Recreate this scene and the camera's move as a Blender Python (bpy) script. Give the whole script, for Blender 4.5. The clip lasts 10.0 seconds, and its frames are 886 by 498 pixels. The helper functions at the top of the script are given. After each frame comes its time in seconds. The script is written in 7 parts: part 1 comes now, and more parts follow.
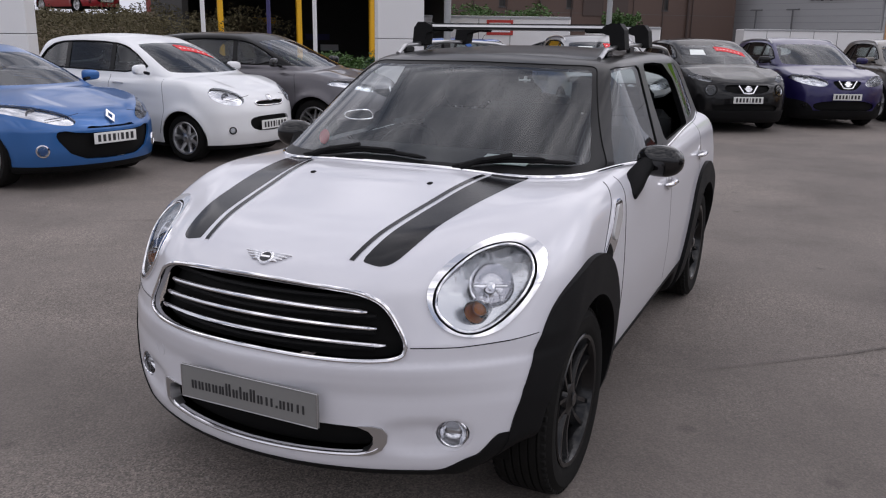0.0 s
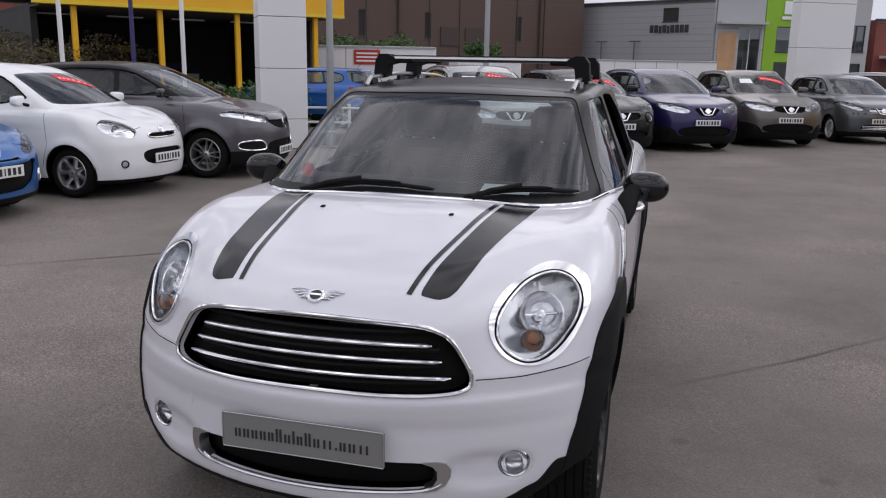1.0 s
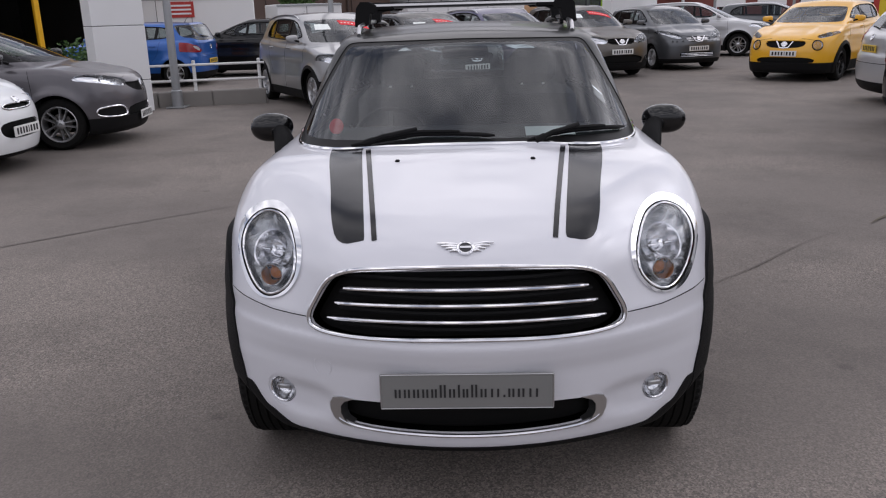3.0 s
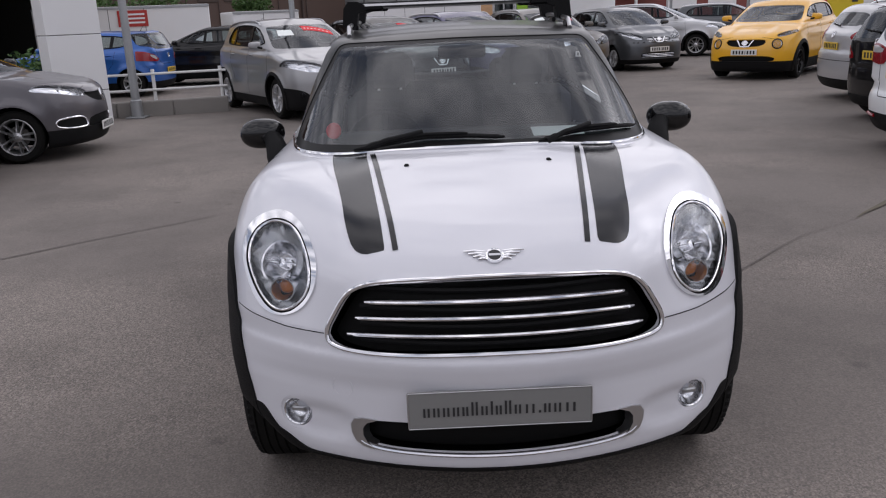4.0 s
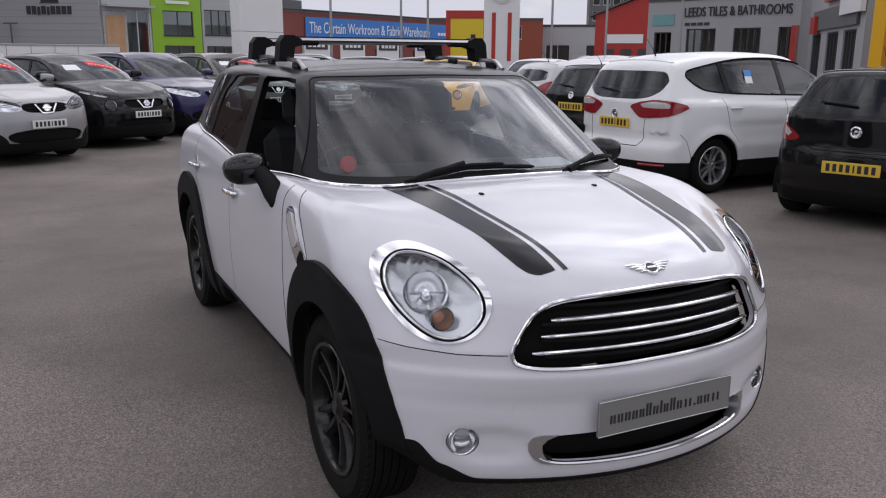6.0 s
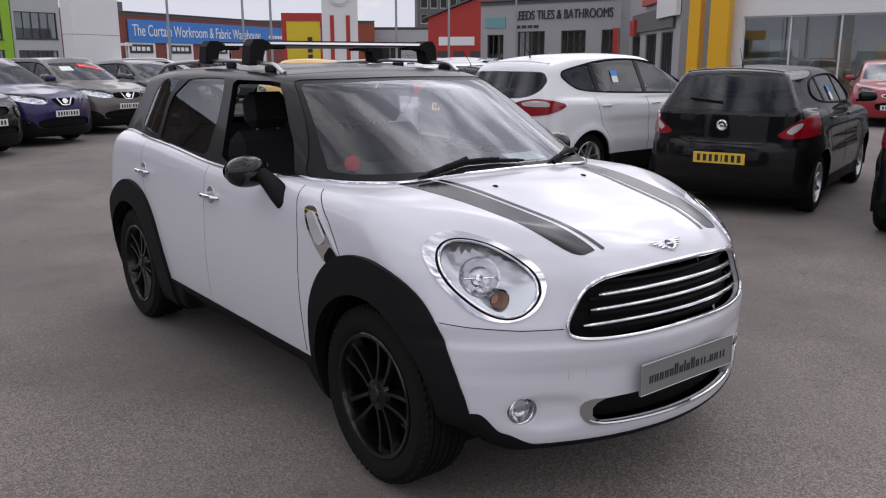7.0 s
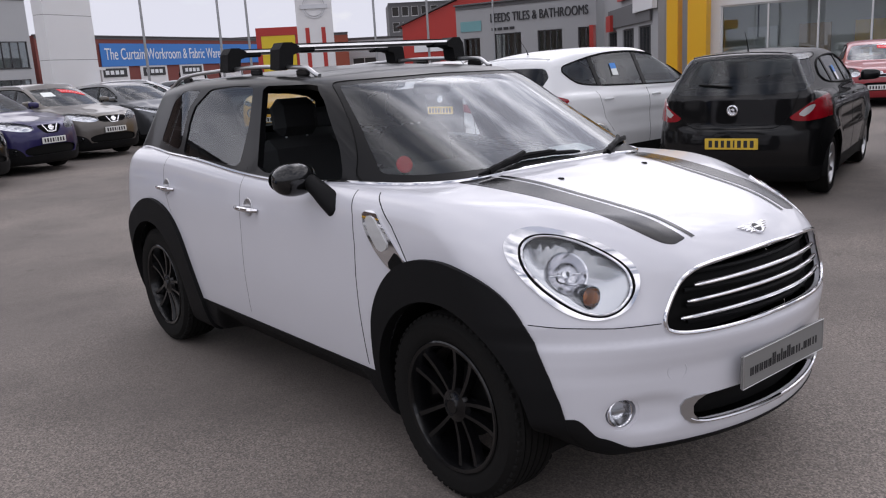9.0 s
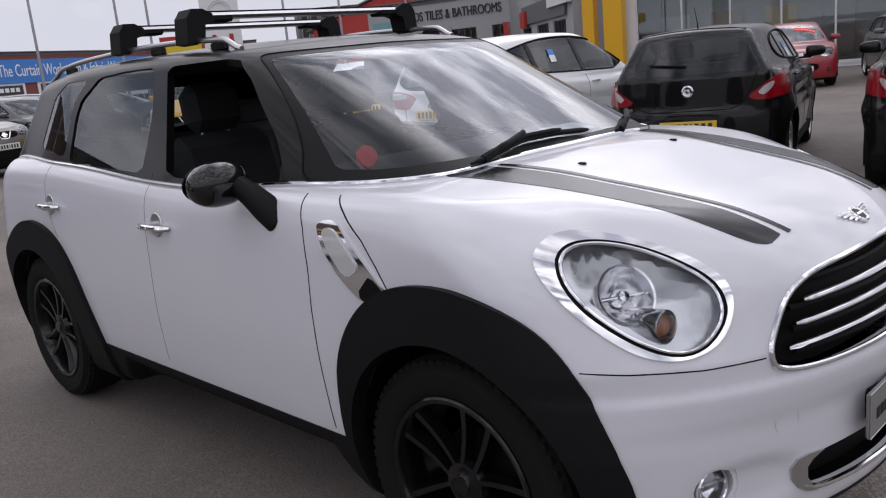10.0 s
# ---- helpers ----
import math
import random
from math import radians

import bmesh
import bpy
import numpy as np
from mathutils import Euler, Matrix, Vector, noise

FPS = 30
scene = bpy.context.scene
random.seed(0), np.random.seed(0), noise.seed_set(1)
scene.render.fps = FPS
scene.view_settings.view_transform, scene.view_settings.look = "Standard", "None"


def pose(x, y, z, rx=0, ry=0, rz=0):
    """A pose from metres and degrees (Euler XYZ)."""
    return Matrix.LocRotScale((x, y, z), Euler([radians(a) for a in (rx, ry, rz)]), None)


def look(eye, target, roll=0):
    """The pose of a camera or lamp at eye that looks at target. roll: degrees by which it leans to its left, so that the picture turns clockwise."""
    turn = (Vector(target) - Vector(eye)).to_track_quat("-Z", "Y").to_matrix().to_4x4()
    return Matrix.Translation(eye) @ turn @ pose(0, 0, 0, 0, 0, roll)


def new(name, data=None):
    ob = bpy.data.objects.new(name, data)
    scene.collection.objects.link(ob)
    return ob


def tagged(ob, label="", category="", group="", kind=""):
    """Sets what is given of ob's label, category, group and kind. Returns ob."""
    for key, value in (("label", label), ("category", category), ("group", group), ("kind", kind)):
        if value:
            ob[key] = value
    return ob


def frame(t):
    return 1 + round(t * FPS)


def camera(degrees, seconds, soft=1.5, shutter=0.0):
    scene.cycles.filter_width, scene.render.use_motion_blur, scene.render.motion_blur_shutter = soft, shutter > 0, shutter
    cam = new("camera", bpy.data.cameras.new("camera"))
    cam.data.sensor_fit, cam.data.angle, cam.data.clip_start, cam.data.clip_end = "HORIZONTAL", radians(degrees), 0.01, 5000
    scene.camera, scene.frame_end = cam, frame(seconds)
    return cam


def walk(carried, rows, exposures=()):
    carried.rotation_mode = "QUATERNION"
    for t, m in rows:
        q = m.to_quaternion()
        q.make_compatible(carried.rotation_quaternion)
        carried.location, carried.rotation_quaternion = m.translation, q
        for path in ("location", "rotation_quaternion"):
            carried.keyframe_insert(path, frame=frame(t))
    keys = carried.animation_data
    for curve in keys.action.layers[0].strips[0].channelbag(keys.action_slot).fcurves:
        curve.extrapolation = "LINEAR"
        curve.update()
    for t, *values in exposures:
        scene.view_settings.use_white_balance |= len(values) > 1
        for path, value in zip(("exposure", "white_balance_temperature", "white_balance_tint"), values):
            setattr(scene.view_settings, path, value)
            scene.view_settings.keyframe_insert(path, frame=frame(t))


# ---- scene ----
cam = camera(56.5, 10.0, soft=1.15)
PATH = [
    (0, (1.544, -2.641, 1.588), (0.719, -0.892, 1.082), 0.87),
    (0.5, (1.262, -2.737, 1.568), (0.594, -0.911, 1.099), 2.93),
    (1, (0.996, -2.854, 1.593), (0.482, -0.971, 1.157), 1.02),
    (1.2, (0.841, -2.862, 1.592), (0.405, -0.961, 1.149), 1.23),
    (1.5, (0.646, -2.900, 1.588), (0.281, -0.988, 1.128), 1.52),
    (2, (0.375, -3.014, 1.587), (0.099, -1.108, 1.048), 0.50),
    (2.2, (0.269, -3.042, 1.612), (0.036, -1.134, 1.060), 0.42),
    (2.5, (0.148, -3.041, 1.601), (-0.013, -1.124, 1.054), -0.48),
    (2.7, (0.079, -3.035, 1.601), (-0.032, -1.117, 1.050), -0.96),
    (3.8, (-0.052, -2.948, 1.599), (-0.086, -1.031, 1.031), -2.51),
    (4, (-0.163, -2.881, 1.574), (-0.144, -0.958, 1.024), -2.42),
    (4.5, (-0.479, -2.800, 1.559), (-0.287, -0.876, 1.049), -2.11),
    (5, (-0.842, -2.796, 1.567), (-0.459, -0.894, 1.083), -2.32),
    (5.5, (-1.281, -2.680, 1.563), (-0.639, -0.844, 1.096), -2.13),
    (5.7, (-1.441, -2.650, 1.557), (-0.706, -0.849, 1.095), -0.29),
    (6.8, (-2.275, -2.426, 1.546), (-1.116, -0.860, 1.095), -1.28),
    (7, (-2.373, -2.403, 1.549), (-1.174, -0.867, 1.100), -0.07),
    (7.5, (-2.522, -2.377, 1.557), (-1.316, -0.855, 1.079), -1.40),
    (8, (-2.578, -2.322, 1.559), (-1.368, -0.796, 1.106), -0.88),
    (8.5, (-2.570, -2.308, 1.556), (-1.358, -0.780, 1.112), -1.46),
    (9, (-2.516, -2.085, 1.501), (-1.284, -0.570, 1.066), -3.30),
    (9.3, (-2.479, -1.889, 1.473), (-1.154, -0.452, 1.051), -3.41),
    (9.5, (-2.379, -1.766, 1.453), (-1.031, -0.356, 1.013), -3.82),
    (10, (-2.136, -1.348, 1.375), (-0.766, 0.041, 0.935), -5.51),
]
walk(cam, [(t, look(eye, target, roll)) for t, eye, target, roll in PATH], [(0.0, 0.06, 6350, 17), (2.5, 0.05, 6350, 17), (5.0, -0.03, 6350, 17), (7.0, 0.10, 6350, 17), (8.5, 0.20, 6350, 17), (9.5, 0.15, 6350, 17), (10.0, 0.05, 6350, 17)])

# ---- world and light: high thin cloud with a soft sun ----
world = bpy.data.worlds.new("world")
scene.world = world
world.use_nodes = True
wn, wl = world.node_tree.nodes, world.node_tree.links
wn.clear()
SUN_EL, SUN_ROT = 39.0, 62.0
sky = wn.new("ShaderNodeTexSky")
sky.sky_type = "NISHITA"
sky.sun_disc = False
sky.sun_elevation, sky.sun_rotation = radians(SUN_EL), radians(SUN_ROT)
sky_bg = wn.new("ShaderNodeBackground")
sky_bg.inputs["Strength"].default_value = 0.11
cloud_bg = wn.new("ShaderNodeBackground")
cloud_bg.inputs["Strength"].default_value = 1.0
coord = wn.new("ShaderNodeTexCoord")
squash = wn.new("ShaderNodeMapping")
squash.inputs["Scale"].default_value = (1.0, 1.0, 2.2)
cl = wn.new("ShaderNodeTexNoise")
cl.inputs["Scale"].default_value = 4.6
cl.inputs["Detail"].default_value = 6.0
cl.inputs["Roughness"].default_value = 0.55
ramp = wn.new("ShaderNodeValToRGB")
ramp.color_ramp.elements[0].position, ramp.color_ramp.elements[0].color = 0.40, (0.32, 0.35, 0.41, 1)
ramp.color_ramp.elements[1].position, ramp.color_ramp.elements[1].color = 0.64, (1.52, 1.52, 1.52, 1)
cover = wn.new("ShaderNodeValToRGB")
cover.color_ramp.elements[0].position, cover.color_ramp.elements[0].color = 0.30, (0.45, 0.45, 0.45, 1)
cover.color_ramp.elements[1].position, cover.color_ramp.elements[1].color = 0.45, (1, 1, 1, 1)
mixw = wn.new("ShaderNodeMixShader")
wout = wn.new("ShaderNodeOutputWorld")
wl.new(coord.outputs["Generated"], squash.inputs["Vector"])
wl.new(squash.outputs["Vector"], cl.inputs["Vector"])
wl.new(cl.outputs["Fac"], ramp.inputs["Fac"])
wl.new(cl.outputs["Fac"], cover.inputs["Fac"])
split = wn.new("ShaderNodeSeparateXYZ")
lift = wn.new("ShaderNodeMapRange")
lift.inputs["From Min"].default_value, lift.inputs["From Max"].default_value = 0.0, 0.95
lift.inputs["To Min"].default_value, lift.inputs["To Max"].default_value = 1.12, 0.95
thick = wn.new("ShaderNodeMix")
thick.data_type, thick.blend_type = "RGBA", "MULTIPLY"
thick.inputs[0].default_value = 1.0
wl.new(coord.outputs["Generated"], split.inputs[0])
wl.new(split.outputs["Z"], lift.inputs["Value"])
haze = wn.new("ShaderNodeMapRange")
haze.interpolation_type = "SMOOTHSTEP"
haze.inputs["From Min"].default_value, haze.inputs["From Max"].default_value = 0.06, 0.42
veil = wn.new("ShaderNodeMix")
veil.data_type = "RGBA"
veil.inputs[6].default_value = (0.58, 0.60, 0.645, 1)
wl.new(split.outputs["Z"], haze.inputs["Value"])
wl.new(haze.outputs[0], veil.inputs[0])
wl.new(ramp.outputs["Color"], veil.inputs[7])
wl.new(veil.outputs[2], thick.inputs[6])
wl.new(lift.outputs[0], thick.inputs[7])
# the cloud is brightest round the veiled sun
toward = wn.new("ShaderNodeVectorMath")
toward.operation = "DOT_PRODUCT"
toward.inputs[1].default_value = (math.cos(radians(SUN_EL)) * math.sin(radians(SUN_ROT)), math.cos(radians(SUN_EL)) * math.cos(radians(SUN_ROT)), math.sin(radians(SUN_EL)))
halo = wn.new("ShaderNodeMapRange")
halo.interpolation_type = "SMOOTHSTEP"
halo.inputs["From Min"].default_value, halo.inputs["From Max"].default_value = 0.935, 0.998
halo.inputs["To Min"].default_value, halo.inputs["To Max"].default_value = 1.0, 3.1
glow = wn.new("ShaderNodeMix")
glow.data_type, glow.blend_type = "RGBA", "MULTIPLY"
glow.inputs[0].default_value = 1.0
wl.new(coord.outputs["Generated"], toward.inputs[0])
wl.new(toward.outputs["Value"], halo.inputs["Value"])
wl.new(thick.outputs[2], glow.inputs[6])
wl.new(halo.outputs[0], glow.inputs[7])
wl.new(glow.outputs[2], cloud_bg.inputs["Color"])
wl.new(sky.outputs["Color"], sky_bg.inputs["Color"])
wl.new(cover.outputs["Color"], mixw.inputs["Fac"])
wl.new(sky_bg.outputs[0], mixw.inputs[1])
wl.new(cloud_bg.outputs[0], mixw.inputs[2])
wl.new(mixw.outputs[0], wout.inputs["Surface"])

sun_data = bpy.data.lights.new("sun", "SUN")
sun_data.energy, sun_data.angle, sun_data.color = 0.45, radians(110), (1.0, 0.96, 0.9)
sun = new("sun", sun_data)
se, sr = radians(SUN_EL), radians(SUN_ROT)
sun.matrix_basis = look((40 * math.cos(se) * math.sin(sr), 40 * math.cos(se) * math.cos(sr), 40 * math.sin(se)), (0, 0, 0))

# ---- materials ----


def nodes_of(name):
    m = bpy.data.materials.new(name)
    m.use_nodes = True
    n, l = m.node_tree.nodes, m.node_tree.links
    return m, n, l, n["Principled BSDF"]


def mat(name, col, rough=0.5, metal=0.0, coat=0.0, var=0.12, scale=6.0, bump=0.0, bscale=80.0, spec=0.5):
    """A surface with a base colour, two scales of variation and fine relief."""
    m, n, l, b = nodes_of(name)
    b.inputs["Metallic"].default_value = metal
    b.inputs["Coat Weight"].default_value = coat
    b.inputs["Coat Roughness"].default_value = 0.05
    b.inputs["Specular IOR Level"].default_value = spec
    tc = n.new("ShaderNodeTexCoord")
    big = n.new("ShaderNodeTexNoise")
    big.inputs["Scale"].default_value = scale
    big.inputs["Detail"].default_value = 5
    fine = n.new("ShaderNodeTexNoise")
    fine.inputs["Scale"].default_value = bscale
    fine.inputs["Detail"].default_value = 3
    l.new(tc.outputs["Object"], big.inputs["Vector"])
    l.new(tc.outputs["Object"], fine.inputs["Vector"])
    mix = n.new("ShaderNodeMix")
    mix.data_type = "RGBA"
    mix.inputs[6].default_value = (*[c * (1 - var) for c in col], 1)
    mix.inputs[7].default_value = (*[min(1, c * (1 + var)) for c in col], 1)
    add = n.new("ShaderNodeMath")
    add.operation = "MULTIPLY_ADD"
    add.inputs[1].default_value = 0.5
    half = n.new("ShaderNodeMath")
    half.operation = "MULTIPLY"
    half.inputs[1].default_value = 0.5
    l.new(fine.outputs["Fac"], half.inputs[0])
    l.new(big.outputs["Fac"], add.inputs[0])
    l.new(half.outputs[0], add.inputs[2])
    l.new(add.outputs[0], mix.inputs[0])
    l.new(mix.outputs[2], b.inputs["Base Color"])
    rr = n.new("ShaderNodeMapRange")
    rr.inputs["To Min"].default_value = max(0.02, rough * 0.85)
    rr.inputs["To Max"].default_value = min(1, rough * 1.15)
    l.new(big.outputs["Fac"], rr.inputs["Value"])
    l.new(rr.outputs[0], b.inputs["Roughness"])
    if bump:
        bp = n.new("ShaderNodeBump")
        bp.inputs["Strength"].default_value = bump
        bp.inputs["Distance"].default_value = 0.003
        l.new(fine.outputs["Fac"], bp.inputs["Height"])
        l.new(bp.outputs["Normal"], b.inputs["Normal"])
    return m


def glass_mat(name, tint, ior=1.5, rough=0.0):
    """A pane: lets light through with its tint, and mirrors more at a flat angle."""
    m, n, l, b = nodes_of(name)
    n.remove(b)
    tr = n.new("ShaderNodeBsdfTransparent")
    tr.inputs["Color"].default_value = (*tint, 1)
    gl = n.new("ShaderNodeBsdfGlossy")
    gl.inputs["Roughness"].default_value = rough
    gl.inputs["Color"].default_value = (0.95, 0.97, 1.0, 1)
    fr = n.new("ShaderNodeFresnel")
    fr.inputs["IOR"].default_value = ior
    mx = n.new("ShaderNodeMixShader")
    l.new(fr.outputs[0], mx.inputs[0])
    l.new(tr.outputs[0], mx.inputs[1])
    l.new(gl.outputs[0], mx.inputs[2])
    l.new(mx.outputs[0], n["Material Output"].inputs["Surface"])
    return m


def paint(name, col, metal=0.0, rough=0.32):
    dark = max(col) < 0.02
    return mat(name, col, rough=0.5 if dark else rough, metal=metal, coat=0.7, var=0.05, scale=3.0, bscale=900.0, spec=0.08 if dark else 0.5)


def asphalt_mat():
    m, n, l, b = nodes_of("asphalt")
    tc = n.new("ShaderNodeTexCoord")

    def noise_tex(scale, detail, rough=0.5):
        t = n.new("ShaderNodeTexNoise")
        t.inputs["Scale"].default_value, t.inputs["Detail"].default_value, t.inputs["Roughness"].default_value = scale, detail, rough
        l.new(tc.outputs["Object"], t.inputs["Vector"])
        return t

    def ramp_of(src, a, ca, z, cz):
        r = n.new("ShaderNodeValToRGB")
        e = r.color_ramp.elements
        e[0].position, e[0].color, e[1].position, e[1].color = a, (*ca, 1), z, (*cz, 1)
        l.new(src, r.inputs["Fac"])
        return r

    def blend(kind, fac, a, c):
        x = n.new("ShaderNodeMix")
        x.data_type, x.blend_type = "RGBA", kind
        x.inputs[0].default_value = fac
        l.new(a, x.inputs[6])
        l.new(c, x.inputs[7])
        return x.outputs[2]

    patch = ramp_of(noise_tex(0.22, 4).outputs["Fac"], 0.35, (0.130, 0.113, 0.102), 0.68, (0.176, 0.154, 0.139))
    stains = ramp_of(noise_tex(1.1, 6, 0.65).outputs["Fac"], 0.30, (0.78, 0.78, 0.78), 0.55, (1.05, 1.05, 1.05))
    grit = ramp_of(noise_tex(110, 3).outputs["Fac"], 0.36, (0.84, 0.84, 0.84), 0.68, (1.15, 1.14, 1.13))
    vor = n.new("ShaderNodeTexVoronoi")
    vor.inputs["Scale"].default_value = 160
    l.new(tc.outputs["Object"], vor.inputs["Vector"])
    stones = ramp_of(vor.outputs["Color"], 0.25, (0.74, 0.74, 0.74), 0.92, (2.1, 2.06, 2.0))
    drops = n.new("ShaderNodeTexVoronoi")
    drops.inputs["Scale"].default_value = 1.7
    l.new(tc.outputs["Object"], drops.inputs["Vector"])
    oil = ramp_of(drops.outputs["Distance"], 0.03, (0.55, 0.55, 0.55), 0.09, (1, 1, 1))
    c = blend("MULTIPLY", 1.0, patch.outputs[0], stains.outputs[0])
    c = blend("MULTIPLY", 1.0, c, grit.outputs[0])
    worn = ramp_of(noise_tex(0.42, 3).outputs["Fac"], 0.44, (0.18, 0.18, 0.18), 0.60, (0.85, 0.85, 0.85))
    sm = n.new("ShaderNodeMix")
    sm.data_type, sm.blend_type = "RGBA", "MULTIPLY"
    l.new(worn.outputs[0], sm.inputs[0])
    l.new(c, sm.inputs[6])
    l.new(stones.outputs[0], sm.inputs[7])
    c = sm.outputs[2]
    chips = n.new("ShaderNodeTexVoronoi")
    chips.inputs["Scale"].default_value = 62
    l.new(tc.outputs["Object"], chips.inputs["Vector"])
    pale = ramp_of(chips.outputs["Color"], 0.80, (0, 0, 0), 0.90, (1, 1, 1))
    near = ramp_of(chips.outputs["Distance"], 0.22, (1, 1, 1), 0.42, (0, 0, 0))
    pick = blend("MULTIPLY", 1.0, blend("MULTIPLY", 1.0, pale.outputs[0], near.outputs[0]), worn.outputs[0])
    chip = n.new("ShaderNodeMix")
    chip.data_type = "RGBA"
    l.new(pick, chip.inputs[0])
    l.new(c, chip.inputs[6])
    chip.inputs[7].default_value = (0.30, 0.28, 0.26, 1)
    c = chip.outputs[2]
    c = blend("MULTIPLY", 0.6, c, oil.outputs[0])
    l.new(c, b.inputs["Base Color"])
    b.inputs["Roughness"].default_value = 0.85
    bp = n.new("ShaderNodeBump")
    bp.inputs["Strength"].default_value, bp.inputs["Distance"].default_value = 0.6, 0.006
    l.new(grit.outputs[0], bp.inputs["Height"])
    l.new(bp.outputs["Normal"], b.inputs["Normal"])
    return m


M = dict(
    asphalt=asphalt_mat(),
    white=paint("white_paint", (0.635, 0.635, 0.675)),
    gloss_black=mat("gloss_black", (0.005, 0.005, 0.0055), rough=0.30, var=0.05, scale=3, bscale=900, coat=0.20, spec=0.12),
    roof_black=mat("roof_black", (0.011, 0.011, 0.0115), rough=0.30, var=0.08, scale=3, bscale=900, coat=0.25, spec=0.16),
    mirror_black=mat("mirror_black", (0.006, 0.006, 0.0065), rough=0.12, var=0.05, coat=0.5, spec=0.3),
    stripe=mat("stripe_vinyl", (0.012, 0.012, 0.0135), rough=0.14, spec=0.3, var=0.1, bump=0.05, bscale=300),
    plastic=mat("black_plastic", (0.006, 0.006, 0.0065), rough=0.62, var=0.15, bump=0.25, bscale=500, spec=0.16),
    rubber=mat("tyre_rubber", (0.0090, 0.0087, 0.0083), rough=0.8, var=0.3, bump=0.3, bscale=120, spec=0.14),
    seal=mat("seal", (0.005, 0.005, 0.005), rough=0.65, spec=0.12),
    chrome=mat("chrome", (0.80, 0.80, 0.82), rough=0.07, metal=1.0, var=0.03),
    satin=mat("satin_silver", (0.55, 0.55, 0.56), rough=0.3, metal=1.0, var=0.05),
    alloy=mat("alloy", (0.52, 0.52, 0.53), rough=0.3, metal=0.9, var=0.06),
    alloy_dark=mat("black_alloy", (0.003, 0.003, 0.0035), rough=0.2, coat=0.25, var=0.1, spec=0.3),
    brake=mat("brake_steel", (0.16, 0.15, 0.14), rough=0.5, metal=0.8),
    reflector=mat("lamp_reflector", (0.62, 0.63, 0.65), rough=0.24, metal=1.0, var=0.05),
    lamp_grey=mat("lamp_housing", (0.30, 0.30, 0.31), rough=0.3, metal=0.6),
    amber=mat("amber_lens", (0.95, 0.27, 0.04), rough=0.3, coat=0.3, var=0.2, scale=40),
    frit=mat("screen_frit", (0.007, 0.007, 0.0075), rough=0.4, var=0.05, spec=0.15),
    reflector_soft=mat("soft_reflector", (0.78, 0.78, 0.80), rough=0.16, metal=1.0, var=0.05),
    red_lens=mat("red_lens", (0.26, 0.004, 0.010), rough=0.2, coat=0.5),
    clear_lens=mat("clear_lens", (0.50, 0.50, 0.50), rough=0.12, coat=1.0),
    dark=mat("dark_interior", (0.014, 0.014, 0.015), rough=0.8, bump=0.03),
    seat=mat("seat_cloth", (0.022, 0.022, 0.024), rough=0.9, bump=0.5, bscale=250),
    glass=glass_mat("windscreen_glass", (0.74, 0.80, 0.81), 1.53),
    side_glass=glass_mat("side_window_glass", (0.78, 0.84, 0.83), 1.55),
    glass_dark=glass_mat("tinted_glass", (0.60, 0.66, 0.65), 1.55),
    lamp_glass=glass_mat("lamp_glass", (0.93, 0.94, 0.95), 1.45),
    plate_grey=mat("plate_grey", (0.19, 0.19, 0.185), rough=0.4, var=0.06),
    plate_white=mat("plate_white", (0.72, 0.72, 0.70), rough=0.35, var=0.05),
    plate_yellow=mat("plate_yellow", (0.72, 0.48, 0.05), rough=0.35, var=0.05),
    ink=mat("ink", (0.02, 0.02, 0.022), rough=0.5),
    paper=mat("paper", (0.84, 0.88, 0.85), rough=0.8, var=0.04),
    red_card=mat("red_card", (0.75, 0.02, 0.03), rough=0.6),
    blue_card=mat("blue_card", (0.08, 0.28, 0.72), rough=0.6),
    yellow_card=mat("yellow_card", (0.78, 0.60, 0.06), rough=0.6),
)

# ---- mesh tools ----


def thing(name, label, category, group="", at=(0, 0, 0), rz=0.0, kind=""):
    e = new(name)
    e.empty_display_size = 0.2
    e.matrix_basis = pose(*at, 0, 0, rz)
    return tagged(e, label, category, group, kind)


def put_mesh(name, V, Fs, material, parent=None, label="", smooth=True, normals=None, sharp=None):
    V = np.asarray(V, float)
    used = sorted({i for f in Fs for i in f})
    back = {o: k for k, o in enumerate(used)}
    me = bpy.data.meshes.new(name)
    me.from_pydata([tuple(V[i]) for i in used], [], [[back[i] for i in f] for f in Fs])
    if smooth:
        me.polygons.foreach_set("use_smooth", [True] * len(me.polygons))
        if sharp:
            me.set_sharp_from_angle(angle=radians(sharp))
    me.materials.append(material)
    if normals is not None:
        N = np.asarray(normals)[used]
        me.normals_split_custom_set_from_vertices([tuple(v) for v in N])
    me.update()
    ob = new(name, me)
    ob.parent = parent
    if label:
        ob["label"] = label
    return ob


